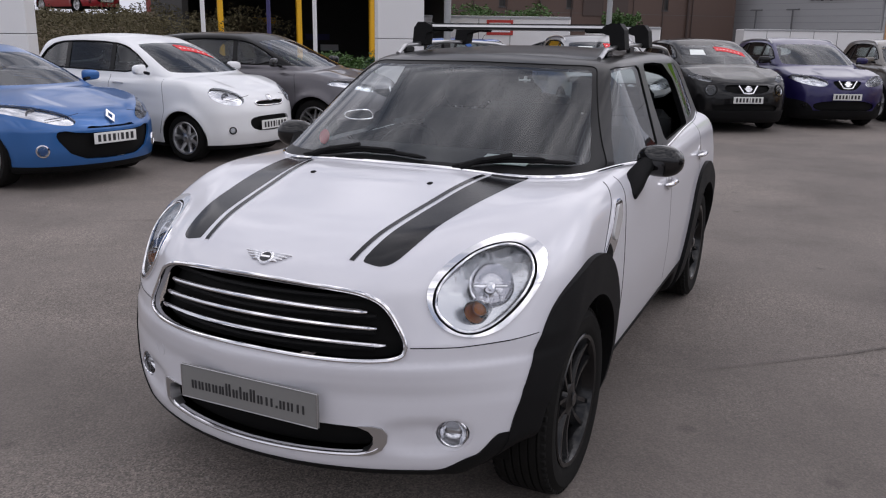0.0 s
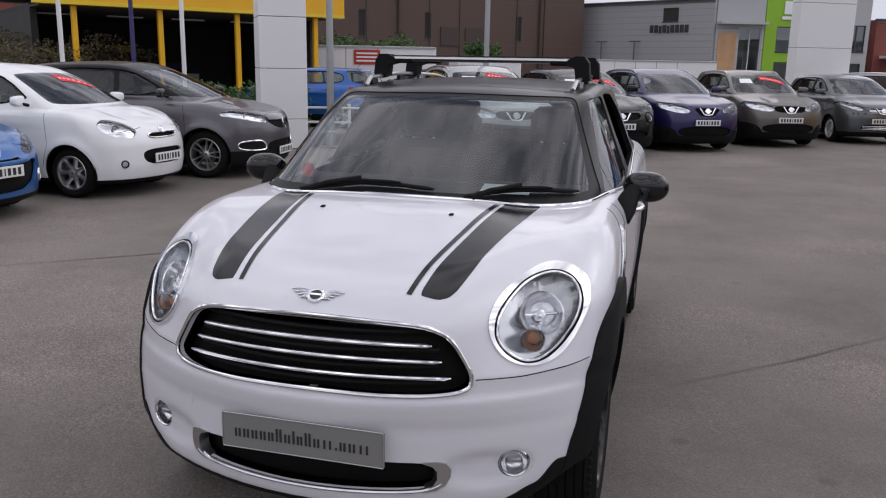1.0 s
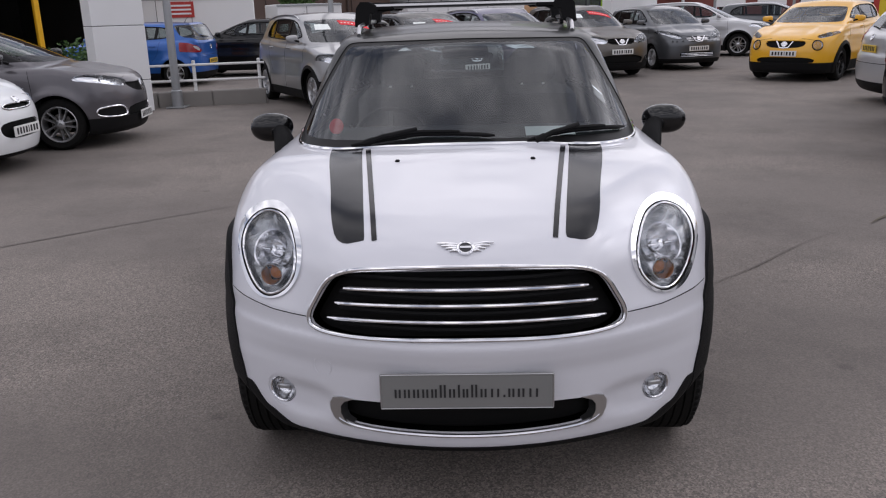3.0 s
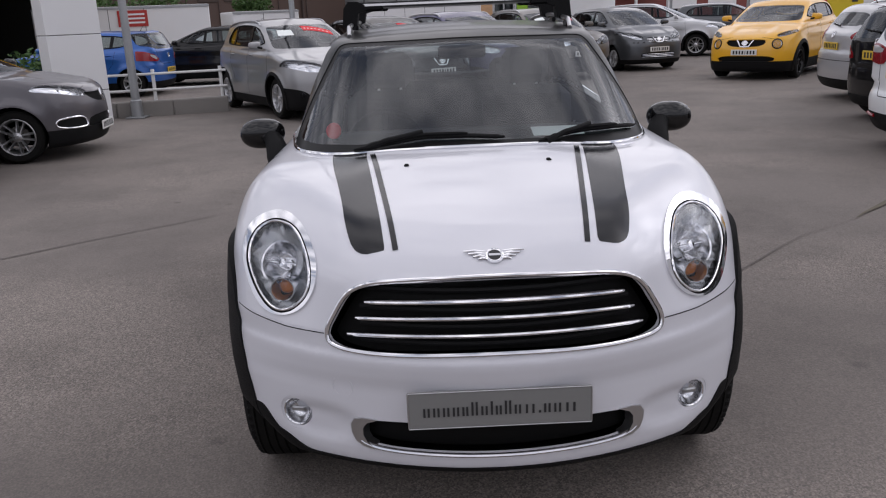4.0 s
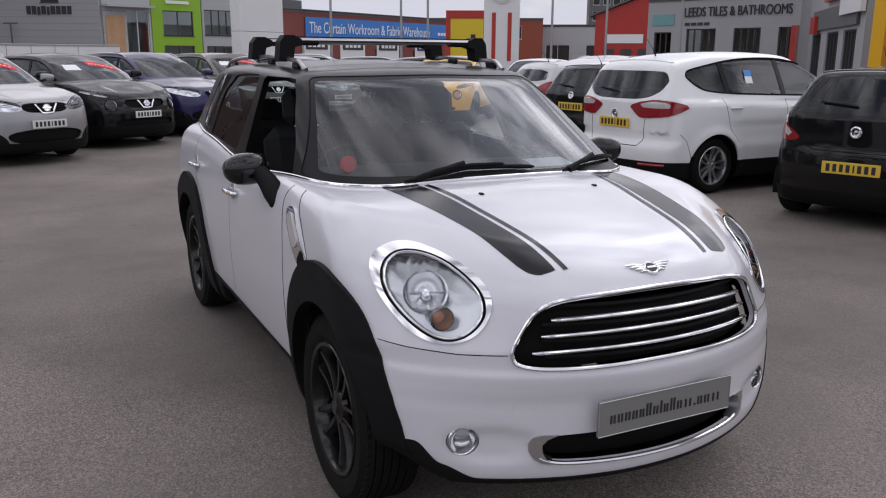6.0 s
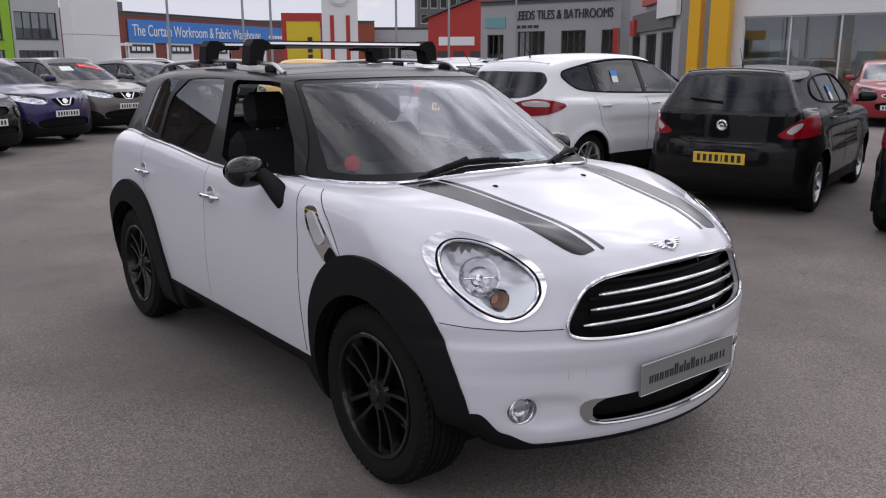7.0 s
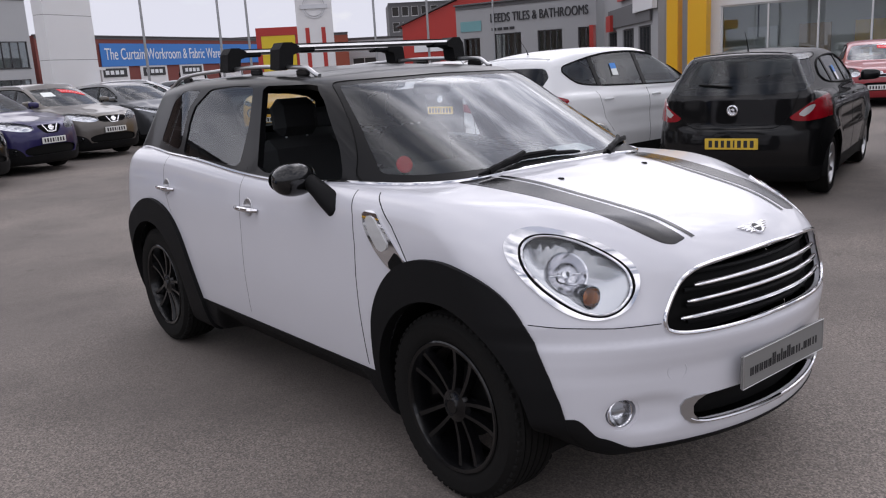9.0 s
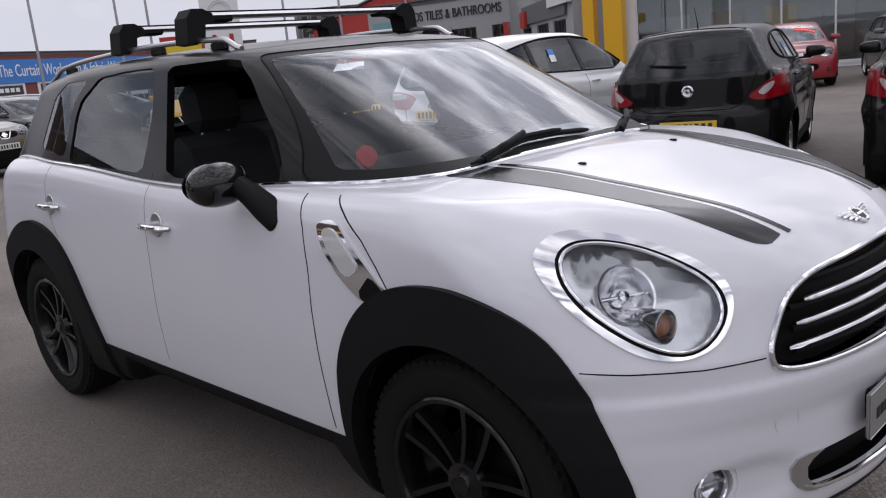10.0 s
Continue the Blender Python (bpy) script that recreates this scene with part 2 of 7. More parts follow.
class Geo:
    """Gathers simple solids into one mesh."""

    def __init__(self):
        self.V, self.F = [], []

    def add(self, V, F):
        k = len(self.V)
        self.V += [tuple(v) for v in V]
        self.F += [tuple(i + k for i in f) for f in F]
        return self

    def box(self, c, s, bev=0.0, rot=None):
        x, y, z = [v / 2 for v in s]
        b = min(bev, 0.45 * min(s))
        out, fc = [], []
        if b <= 0:
            out = [(i * x, j * y, k * z) for i in (-1, 1) for j in (-1, 1) for k in (-1, 1)]
            fc = [(0, 1, 3, 2), (4, 6, 7, 5), (0, 4, 5, 1), (2, 3, 7, 6), (0, 2, 6, 4), (1, 5, 7, 3)]
        else:
            idx = {}
            for i in (-1, 1):
                for j in (-1, 1):
                    for k in (-1, 1):
                        for a, p in enumerate(((i * x, j * (y - b), k * (z - b)), (i * (x - b), j * y, k * (z - b)), (i * (x - b), j * (y - b), k * z))):
                            idx[i, j, k, a] = len(out)
                            out.append(p)
            for s_ in (-1, 1):
                fc.append([idx[s_, j, k, 0] for j, k in ((-1, -1), (1, -1), (1, 1), (-1, 1))][:: s_])
                fc.append([idx[i, s_, k, 1] for i, k in ((-1, -1), (-1, 1), (1, 1), (1, -1))][:: s_])
                fc.append([idx[i, j, s_, 2] for i, j in ((-1, -1), (1, -1), (1, 1), (-1, 1))][:: s_])
            for i in (-1, 1):
                for j in (-1, 1):
                    fc.append([idx[i, j, -1, 0], idx[i, j, 1, 0], idx[i, j, 1, 1], idx[i, j, -1, 1]][:: -i * j])
                    fc.append([idx[i, -1, j, 0], idx[i, 1, j, 0], idx[i, 1, j, 2], idx[i, -1, j, 2]][:: i * j])
                    fc.append([idx[-1, i, j, 1], idx[1, i, j, 1], idx[1, i, j, 2], idx[-1, i, j, 2]][:: -i * j])
                    for k in (-1, 1):
                        fc.append([idx[i, j, k, 0], idx[i, j, k, 1], idx[i, j, k, 2]][:: i * j * k])
        m = rot.to_3x3() if rot else Matrix.Identity(3)
        return self.add([tuple(m @ Vector(p) + Vector(c)) for p in out], fc)

    def revolve(self, prof, c=(0, 0, 0), axis="z", n=24, close=False):
        """Turns a profile of (radius, height) about an axis through c."""
        V, F = [], []
        for k in range(n):
            a = 2 * math.pi * k / n
            for r, h in prof:
                p = (r * math.cos(a), r * math.sin(a), h)
                if axis == "x":
                    p = (p[2], p[0], p[1])
                elif axis == "y":
                    p = (p[1], p[2], p[0])
                V.append((p[0] + c[0], p[1] + c[1], p[2] + c[2]))
        m = len(prof)
        for k in range(n):
            for i in range(m - (0 if close else 1)):
                j, q = (i + 1) % m, (k + 1) % n
                F.append((k * m + i, q * m + i, q * m + j, k * m + j))
        return self.add(V, F)

    def tube(self, pts, r, n=8, closed=False, flat=1.0, up=None):
        """A tube along a line; flat squeezes it along its local up."""
        P = [Vector(p) for p in pts]
        V, F = [], []
        m = len(P)
        side = None
        for k in range(m):
            a = P[(k - 1) % m] if closed or k else P[0]
            b = P[(k + 1) % m] if closed or k < m - 1 else P[-1]
            t = (b - a).normalized() if (b - a).length > 1e-9 else Vector((0, 1, 0))
            if up is not None:
                side = t.cross(Vector(up)).normalized()
            elif side is None:
                side = t.cross(Vector((0, 0, 1)))
                if side.length < 0.05:
                    side = t.cross(Vector((1, 0, 0)))
                side.normalize()
            else:
                side = (side - t * side.dot(t)).normalized()
            u = side.cross(t)
            rr = r[k] if isinstance(r, (list, tuple)) else r
            for q in range(n):
                g = 2 * math.pi * q / n
                V.append(P[k] + side * (rr * math.cos(g)) + u * (rr * flat * math.sin(g)))
        for k in range(m if closed else m - 1):
            j = (k + 1) % m
            for q in range(n):
                w = (q + 1) % n
                F.append((k * n + q, k * n + w, j * n + w, j * n + q))
        if not closed:
            F.append(tuple(range(n))[::-1])
            F.append(tuple((m - 1) * n + q for q in range(n)))
        return self.add(V, F)

    def prism(self, poly, axis, lo, hi):
        """A polygon pushed along an axis; axis x takes (y, z), y takes (x, z), z takes (x, y)."""
        put = {"x": lambda p, h: (h, p[0], p[1]), "y": lambda p, h: (p[0], h, p[1]), "z": lambda p, h: (p[0], p[1], h)}[axis]
        n = len(poly)
        V = [put(p, lo) for p in poly] + [put(p, hi) for p in poly]
        F = [tuple(range(n))[::-1], tuple(range(n, 2 * n))] + [(i, (i + 1) % n, n + (i + 1) % n, n + i) for i in range(n)]
        return self.add(V, F)

    def out(self, name, material, parent=None, label="", smooth=True, sharp=35):
        return put_mesh(name, self.V, self.F, material, parent, label, smooth, None, sharp)


def text_part(name, words, size, material, parent, loc, rot, extrude=0.003, squeeze=1.0):
    cu = bpy.data.curves.new(name, "FONT")
    cu.body, cu.size, cu.extrude, cu.align_x, cu.align_y = words, size, extrude, "CENTER", "CENTER"
    ob = new(name, cu)
    dg = bpy.context.evaluated_depsgraph_get()
    me = bpy.data.meshes.new_from_object(ob.evaluated_get(dg))
    bpy.data.objects.remove(ob)
    me.materials.clear()
    me.materials.append(material)
    ob = new(name, me)
    ob.parent = parent
    ob.matrix_basis = pose(*loc, *rot) @ Matrix.Diagonal((squeeze, 1, 1, 1))
    return ob


# ---- smooth hulls from profile curves ----


def smax(a, b, k):
    h = np.clip(0.5 + 0.5 * (a - b) / k, 0, 1)
    return b + (a - b) * h + k * h * (1 - h)


def smin(a, b, k):
    return -smax(-a, -b, k)


def step(a, b, x):
    t = np.clip((x - a) / (b - a), 0, 1)
    return t * t * (3 - 2 * t)


def curve(*pts):
    """A smooth function through (x, value) pairs."""
    x = np.array([p[0] for p in pts], float)
    v = np.array([p[1] for p in pts], float)
    d = np.diff(v) / np.diff(x)
    s = np.zeros(len(x))
    s[0], s[-1] = d[0], d[-1]
    for i in range(1, len(x) - 1):
        s[i] = 0 if d[i - 1] * d[i] <= 0 else 2 * d[i - 1] * d[i] / (d[i - 1] + d[i])
    xs = np.linspace(x[0], x[-1], 600)
    i = np.clip(np.searchsorted(x, xs) - 1, 0, len(x) - 2)
    h = x[i + 1] - x[i]
    t = (xs - x[i]) / h
    vs = (2 * t**3 - 3 * t**2 + 1) * v[i] + (t**3 - 2 * t**2 + t) * h * s[i] + (-2 * t**3 + 3 * t**2) * v[i + 1] + (t**3 - t**2) * h * s[i + 1]
    return lambda q: np.interp(q, xs, vs)


def rounded(pts, n=3):
    """Cuts the corners of a closed outline n times."""
    P = [np.array(p, float) for p in pts]
    for _ in range(n):
        P = [q for a, b in zip(P, P[1:] + P[:1]) for q in (a * 0.75 + b * 0.25, a * 0.25 + b * 0.75)]
    return P


def trimmed(pts, f=0.10):
    """Takes a little off the corners of a closed outline."""
    P = [np.array(p, float) for p in pts]
    return [q for a, b in zip(P, P[1:] + P[:1]) for q in (a * (1 - f) + b * f, a * f + b * (1 - f))]


def inside(poly, u, v):
    """Signed distance of points (u, v) to a closed outline, below zero inside."""
    poly = np.asarray(poly)
    best = np.full(u.shape, 1e9)
    odd = np.zeros(u.shape, bool)
    for (ax, ay), (bx, by) in zip(poly, np.roll(poly, -1, 0)):
        ex, ey = bx - ax, by - ay
        t = np.clip(((u - ax) * ex + (v - ay) * ey) / (ex * ex + ey * ey + 1e-12), 0, 1)
        best = np.minimum(best, np.hypot(u - ax - t * ex, v - ay - t * ey))
        hit = (ay > v) != (by > v)
        odd ^= hit & (u < ax + (v - ay) * ex / (by - ay + 1e-12))
    return np.where(odd, -best, best)


class Hull:
    """The skin of a solid given by a function, cut into regions along outlines."""

    def __init__(self, F, lo, hi, h):
        self.F = F
        ax = [np.arange(a, b + h, h) for a, b in zip(lo, hi)]
        G = np.meshgrid(*ax, indexing="ij")
        D = F(*G)
        s = D < 0
        cs = [s[i : s.shape[0] - 1 + i, j : s.shape[1] - 1 + j, k : s.shape[2] - 1 + k] for i in (0, 1) for j in (0, 1) for k in (0, 1)]
        cnt = sum(c.astype(np.int8) for c in cs)
        mixed = (cnt > 0) & (cnt < 8)
        idx = -np.ones(mixed.shape, int)
        idx[mixed] = np.arange(mixed.sum())
        ci, cj, ck = np.nonzero(mixed)
        acc, num = np.zeros((len(ci), 3)), np.zeros(len(ci))
        for a in range(3):
            o = [b for b in range(3) if b != a]
            for p in (0, 1):
                for q in (0, 1):
                    st = [ci.copy(), cj.copy(), ck.copy()]
                    st[o[0]] += p
                    st[o[1]] += q
                    en = [v.copy() for v in st]
                    en[a] += 1
                    d0, d1 = D[tuple(st)], D[tuple(en)]
                    x = (d0 < 0) != (d1 < 0)
                    t = np.where(x, d0 / np.where(x, d0 - d1, 1), 0)
                    pos = np.stack([ax[b][st[b]] for b in range(3)], 1)
                    pos[:, a] += t * h
                    acc += pos * x[:, None]
                    num += x
        P = acc / num[:, None]
        for _ in range(4):
            f, g = self.grad(P)
            stp = g * (f / np.maximum((g * g).sum(1), 1e-3))[:, None]
            ln = np.linalg.norm(stp, axis=1)
            P = P - stp * np.minimum(1, 0.6 * h / np.maximum(ln, 1e-9))[:, None]
        quads = []
        for a in range(3):
            b, c = (a + 1) % 3, (a + 2) % 3
            lo_ = [slice(None)] * 3
            hi_ = [slice(None)] * 3
            lo_[a], hi_[a] = slice(0, -1), slice(1, None)
            ch = s[tuple(lo_)] != s[tuple(hi_)]
            e = np.array(np.nonzero(ch)).T
            e = e[(e[:, b] > 0) & (e[:, c] > 0) & (e[:, b] < s.shape[b] - 1) & (e[:, c] < s.shape[c] - 1)]
            ring = []
            for db, dc in ((-1, -1), (0, -1), (0, 0), (-1, 0)):
                w = e.copy()
                w[:, b] += db
                w[:, c] += dc
                ring.append(idx[tuple(w.T)])
            q = np.stack(ring, 1)
            flip = ~s[tuple(e.T)]
            q[flip] = q[flip][:, ::-1]
            quads.append(q)
        self.V = P
        self.R = {"body": np.concatenate(quads)}
        self.loops = {}
        _, g = self.grad(P)
        self.N = g / np.maximum(np.linalg.norm(g, axis=1), 1e-9)[:, None]

    def grad(self, P, e=0.002):
        f = self.F(P[:, 0], P[:, 1], P[:, 2])
        g = np.zeros_like(P)
        for a in range(3):
            d = np.zeros(3)
            d[a] = e
            A, B = P + d, P - d
            g[:, a] = (self.F(A[:, 0], A[:, 1], A[:, 2]) - self.F(B[:, 0], B[:, 1], B[:, 2])) / (2 * e)
        return f, g

    def cut(self, src, g, dst):
        """Moves the part of region src where g is below zero to region dst; keeps the line of the cut in loops[dst]."""
        val = g(self.V)
        val = np.where(np.abs(val) < 1e-5, 1e-5, val)
        Fa = self.R[src]
        sg = val[Fa] < 0
        allin, allout = sg.all(1), ~sg.any(1)
        ins, outs, segs = [], [], []
        newV, newN, edge = [], [], {}
        base = len(self.V)

        def point(a, b):
            k = (a, b) if a < b else (b, a)
            if k not in edge:
                t = val[k[0]] / (val[k[0]] - val[k[1]])
                edge[k] = base + len(newV)
                newV.append(self.V[k[0]] * (1 - t) + self.V[k[1]] * t)
                newN.append(self.N[k[0]] * (1 - t) + self.N[k[1]] * t)
            return edge[k]

        for f in Fa[~(allin | allout)]:
            f = [int(v) for v in f]
            if f[3] == f[2]:
                f = f[:3]
            pi, po, ends = [], [], []
            for a, b in zip(f, f[1:] + f[:1]):
                (pi if val[a] < 0 else po).append(a)
                if (val[a] < 0) != (val[b] < 0):
                    m = point(a, b)
                    pi.append(m)
                    po.append(m)
                    ends.append(m)
            for poly, dest in ((pi, ins), (po, outs)):
                if len(poly) == 4:
                    dest.append(poly)
                else:
                    for i in range(1, len(poly) - 1):
                        dest.append([poly[0], poly[i], poly[i + 1], poly[i + 1]])
            if len(ends) == 2:
                segs.append(tuple(ends))
        if newV:
            self.V = np.concatenate([self.V, np.array(newV)])
            nn = np.array(newN)
            self.N = np.concatenate([self.N, nn / np.linalg.norm(nn, axis=1)[:, None]])
        self.R[src] = np.concatenate([Fa[allout], np.array(outs, int).reshape(-1, 4)])
        got = np.concatenate([Fa[allin], np.array(ins, int).reshape(-1, 4)])
        self.R[dst] = np.concatenate([self.R[dst], got]) if dst in self.R else got
        self.loops[dst] = self.chain(segs)
        return self

    @staticmethod
    def chain(segs):
        nb = {}
        for a, b in segs:
            nb.setdefault(a, []).append(b)
            nb.setdefault(b, []).append(a)
        todo, lines = set(nb), []
        for start in [v for v in nb if len(nb[v]) == 1] + list(nb):
            if start not in todo:
                continue
            line = [start]
            todo.discard(start)
            while True:
                nx = [v for v in nb[line[-1]] if v in todo]
                if not nx:
                    break
                line.append(nx[0])
                todo.discard(nx[0])
            lines.append((line, line[0] in nb[line[-1]] and len(line) > 2))
        return sorted(lines, key=lambda q: -len(q[0]))

    def line(self, dst, k=0, off=0.0, every=1, passes=2):
        ids, closed = self.loops[dst][k]
        P = self.V[ids] + self.N[ids] * off
        for _ in range(passes):
            Q = (np.roll(P, 1, 0) + 2 * P + np.roll(P, -1, 0)) / 4
            if not closed:
                Q[0], Q[-1] = P[0], P[-1]
            P = Q
        return [tuple(p) for p in P[::every]], closed

    def faces(self, region):
        return [tuple(int(i) for i in (f[:3] if f[2] == f[3] else f)) for f in self.R[region]]

    def part(self, region, name, material, parent, label="", off=0.0, skirt=0.0, pick=None):
        """Makes a mesh of a region, moved out by off, with its edge turned inwards by skirt."""
        fs = self.faces(region)
        if pick is not None:
            cen = [self.V[list(f)].mean(0) for f in fs]
            fs = [f for f, c in zip(fs, cen) if pick(c)]
        if not fs:
            return None
        shift = off(self.V)[:, None] * self.N if callable(off) else self.N * off
        V = self.V + shift
        N = self.N
        if skirt:
            cnt = {}
            for f in fs:
                for a, b in zip(f, f[1:] + f[:1]):
                    k = (min(a, b), max(a, b))
                    cnt[k] = None if k in cnt else (a, b)
            rim = [e for e in cnt.values() if e]
            base = len(V)
            ids = sorted({i for e in rim for i in e})
            # the edge is doubled, so that the turned-in strip shades on its own
            up = {o: base + k for k, o in enumerate(ids)}
            dn = {o: base + len(ids) + k for k, o in enumerate(ids)}
            cen = V[ids].mean(0)
            edge_n = N[ids]
            V = np.concatenate([V, V[ids], V[ids] - N[ids] * skirt])
            out = np.zeros((len(ids), 3))
            pos = {o: k for k, o in enumerate(ids)}
            for a, b in rim:
                d = np.cross(self.V[b] - self.V[a], self.N[a])
                d = d / max(np.linalg.norm(d), 1e-9)
                out[pos[a]] += d
                out[pos[b]] += d
            out /= np.maximum(np.linalg.norm(out, axis=1), 1e-9)[:, None]
            N = np.concatenate([N, out, out])
            fs = fs + [(up[b], up[a], dn[a], dn[b]) for a, b in rim]
        return put_mesh(name, V, fs, material, parent, label, True, N)

    def ray(self, p, d, far=3.0, n=400):
        """Where lines from points p along d first meet the skin."""
        p, d = np.atleast_2d(np.array(p, float)), np.array(d, float)
        t = np.linspace(0, far, n)
        Q = p[:, None, :] + t[None, :, None] * d
        f = self.F(Q[..., 0], Q[..., 1], Q[..., 2])
        k = np.argmax(f < 0, 1)
        k = np.maximum(k, 1)
        a, b = t[k - 1], t[k]
        for _ in range(24):
            m = (a + b) / 2
            R = p + m[:, None] * d
            w = self.F(R[:, 0], R[:, 1], R[:, 2]) < 0
            b, a = np.where(w, m, b), np.where(w, a, m)
        R = p + ((a + b) / 2)[:, None] * d
        _, g = self.grad(R)
        return R, g / np.linalg.norm(g, axis=1)[:, None]

    def seam(self, pts, d, r=0.003, sink=0.0, n=60):
        """A thin line on the skin under a drawn line of points, seen along d."""
        P = np.array(pts, float)
        s = np.r_[0, np.cumsum(np.linalg.norm(np.diff(P, axis=0), axis=1))]
        t = np.linspace(0, s[-1], n)
        P = np.stack([np.interp(t, s, P[:, k]) for k in range(3)], 1)
        R, N = self.ray(P, d)
        return [tuple(q) for q in R - N * sink]


def wheel(parent, at, r, rim_r, width, side, tyre_m, rim_m, spokes=5, twin=False, full=True):
    """A wheel whose outer face looks along side (-1: -x)."""
    hub = Geo().revolve([(0.001, -0.085), (0.125, -0.085), (0.13, -0.09), (0.13, -0.11), (0.001, -0.11)], axis="x", n=20)
    w = hub.out("wheel", M["brake"] if rim_m is M["alloy"] else M["seal"], parent)
    w.matrix_basis = Matrix.Translation(at) @ Matrix.Diagonal((side, 1, 1, 1))
    n = 56 if full else 28
    b = width / 2
    prof = [(rim_r, -b * 2), (rim_r + 0.015, -b * 2 - 0.004), (r - 0.035, -b * 2 - 0.008), (r - 0.012, -b * 2 + 0.012)]
    if full:
        for k in range(5):
            c = -b * 2 + 0.03 + (b * 2 - 0.06) * k / 5
            d = (b * 2 - 0.06) / 5
            prof += [(r, c), (r, c + d * 0.78), (r - 0.008, c + d * 0.80), (r - 0.008, c + d * 0.98)]
    prof += [(r, -0.03), (r - 0.012, -0.012), (r - 0.035, 0.008), (rim_r + 0.03, 0.007), (rim_r + 0.012, 0.003), (rim_r - 0.004, -0.006), (rim_r - 0.012, -0.03)]
    t = Geo().revolve(prof, axis="x", n=n, close=True)
    if full:
        for k in range(64):
            a = 2 * math.pi * k / 64
            for sgn in (0, 1):
                t.box(((-0.022 if sgn else -2 * b + 0.022), math.cos(a) * (r - 0.0125), math.sin(a) * (r - 0.0125)), (0.03, 0.022, 0.014), 0.003, Matrix.Rotation(a - math.pi / 2, 4, "X"))
    t.out("tyre", tyre_m, w, sharp=40)
    g = Geo().revolve([(rim_r - 0.001, 0.0), (rim_r - 0.006, 0.004), (rim_r - 0.018, 0.0), (rim_r - 0.026, -0.02), (rim_r - 0.04, -0.14)], axis="x", n=n)
    g.revolve([(0.001, -0.012), (0.026, -0.012), (0.032, -0.016), (0.058, -0.022), (0.066, -0.04), (0.06, -0.06)], axis="x", n=24)
    for k in range(spokes):
        a = 2 * math.pi * (k + 0.25) / spokes
        for q in ((-1, 1) if twin else (0,)):
            m = Matrix.Rotation(a, 3, "X")
            wid = 0.018 if twin else 0.5 * 0.9 * 2 * math.pi * rim_r / spokes * 0.42
            off0, off1 = (q * 0.020, q * 0.046) if twin else (0, 0)
            V, F = [], []
            for i in range(6):
                f = i / 5
                rad = 0.045 + (rim_r - 0.058) * f
                o = off0 + (off1 - off0) * f
                ww = wid * (0.75 + 0.30 * f if twin else 1.1 - 0.35 * math.sin(math.pi * f))
                dep = -0.020 - 0.010 * math.sin(math.pi * f) + 0.012 * f
                for dy, dx in ((-ww, -0.032), (-ww * 0.45, -0.002), (ww * 0.45, -0.002), (ww, -0.032)):
                    V.append(tuple(m @ Vector((dep + dx, o + dy, rad))))
            for i in range(5):
                for j in range(3):
                    F.append((i * 4 + j, i * 4 + j + 1, i * 4 + j + 5, i * 4 + j + 4)[::-1])
            g.add(V, F)
    g.out("rim", rim_m, w, sharp=30)
    Geo().revolve([(0.001, -0.0095), (0.024, -0.0095), (0.0255, -0.013)], axis="x", n=20).out("hub_cap", rim_m, w)
    return w


def bars_on(parent, centre, width, height, marks, material, normal_off, rot, gap=0.25):
    """Plain bars in place of characters."""
    total = sum(marks) + gap * (len(marks) - 1)
    x = -width / 2
    for m in marks:
        w = m / total * width
        ob = Geo().box((0, -normal_off, 0), (w, 0.002, height)).out("bar", material, parent, smooth=False)
        ob.matrix_basis = pose(*centre, *rot) @ Matrix.Translation((x + w / 2, 0, 0))
        x += w + gap / total * width

# ---- the white car, nose towards -y, front axle on the origin ----
H_TOP = curve((-0.9, 0.80), (-0.76, 0.875), (-0.66, 0.925), (-0.55, 0.957), (-0.36, 1.003), (0.0, 1.062), (0.2, 1.078), (0.6, 1.085), (1.2, 1.095), (2.4, 1.145), (3.0, 1.14), (3.5, 1.10))
H_NOSE = curve((0.14, -0.68), (0.22, -0.722), (0.30, -0.747), (0.40, -0.760), (0.53, -0.760), (0.585, -0.772), (0.625, -0.778), (0.655, -0.768), (0.70, -0.763), (0.84, -0.738), (0.90, -0.70), (0.97, -0.62), (1.2, -0.3))
H_SIDE = curve((0.1, 0.755), (0.2, 0.79), (0.3, 0.820), (0.45, 0.843), (0.65, 0.855), (0.85, 0.852), (1.0, 0.838), (1.15, 0.815))
H_TAIL = curve((0.1, 3.15), (0.35, 3.28), (0.6, 3.31), (0.9, 3.26), (1.1, 3.19), (1.3, 3.1))
H_ROOF = curve((0.5, 1.40), (0.8, 1.455), (1.0, 1.488), (1.3, 1.515), (1.8, 1.53), (2.4, 1.518), (2.9, 1.475), (3.2, 1.43))


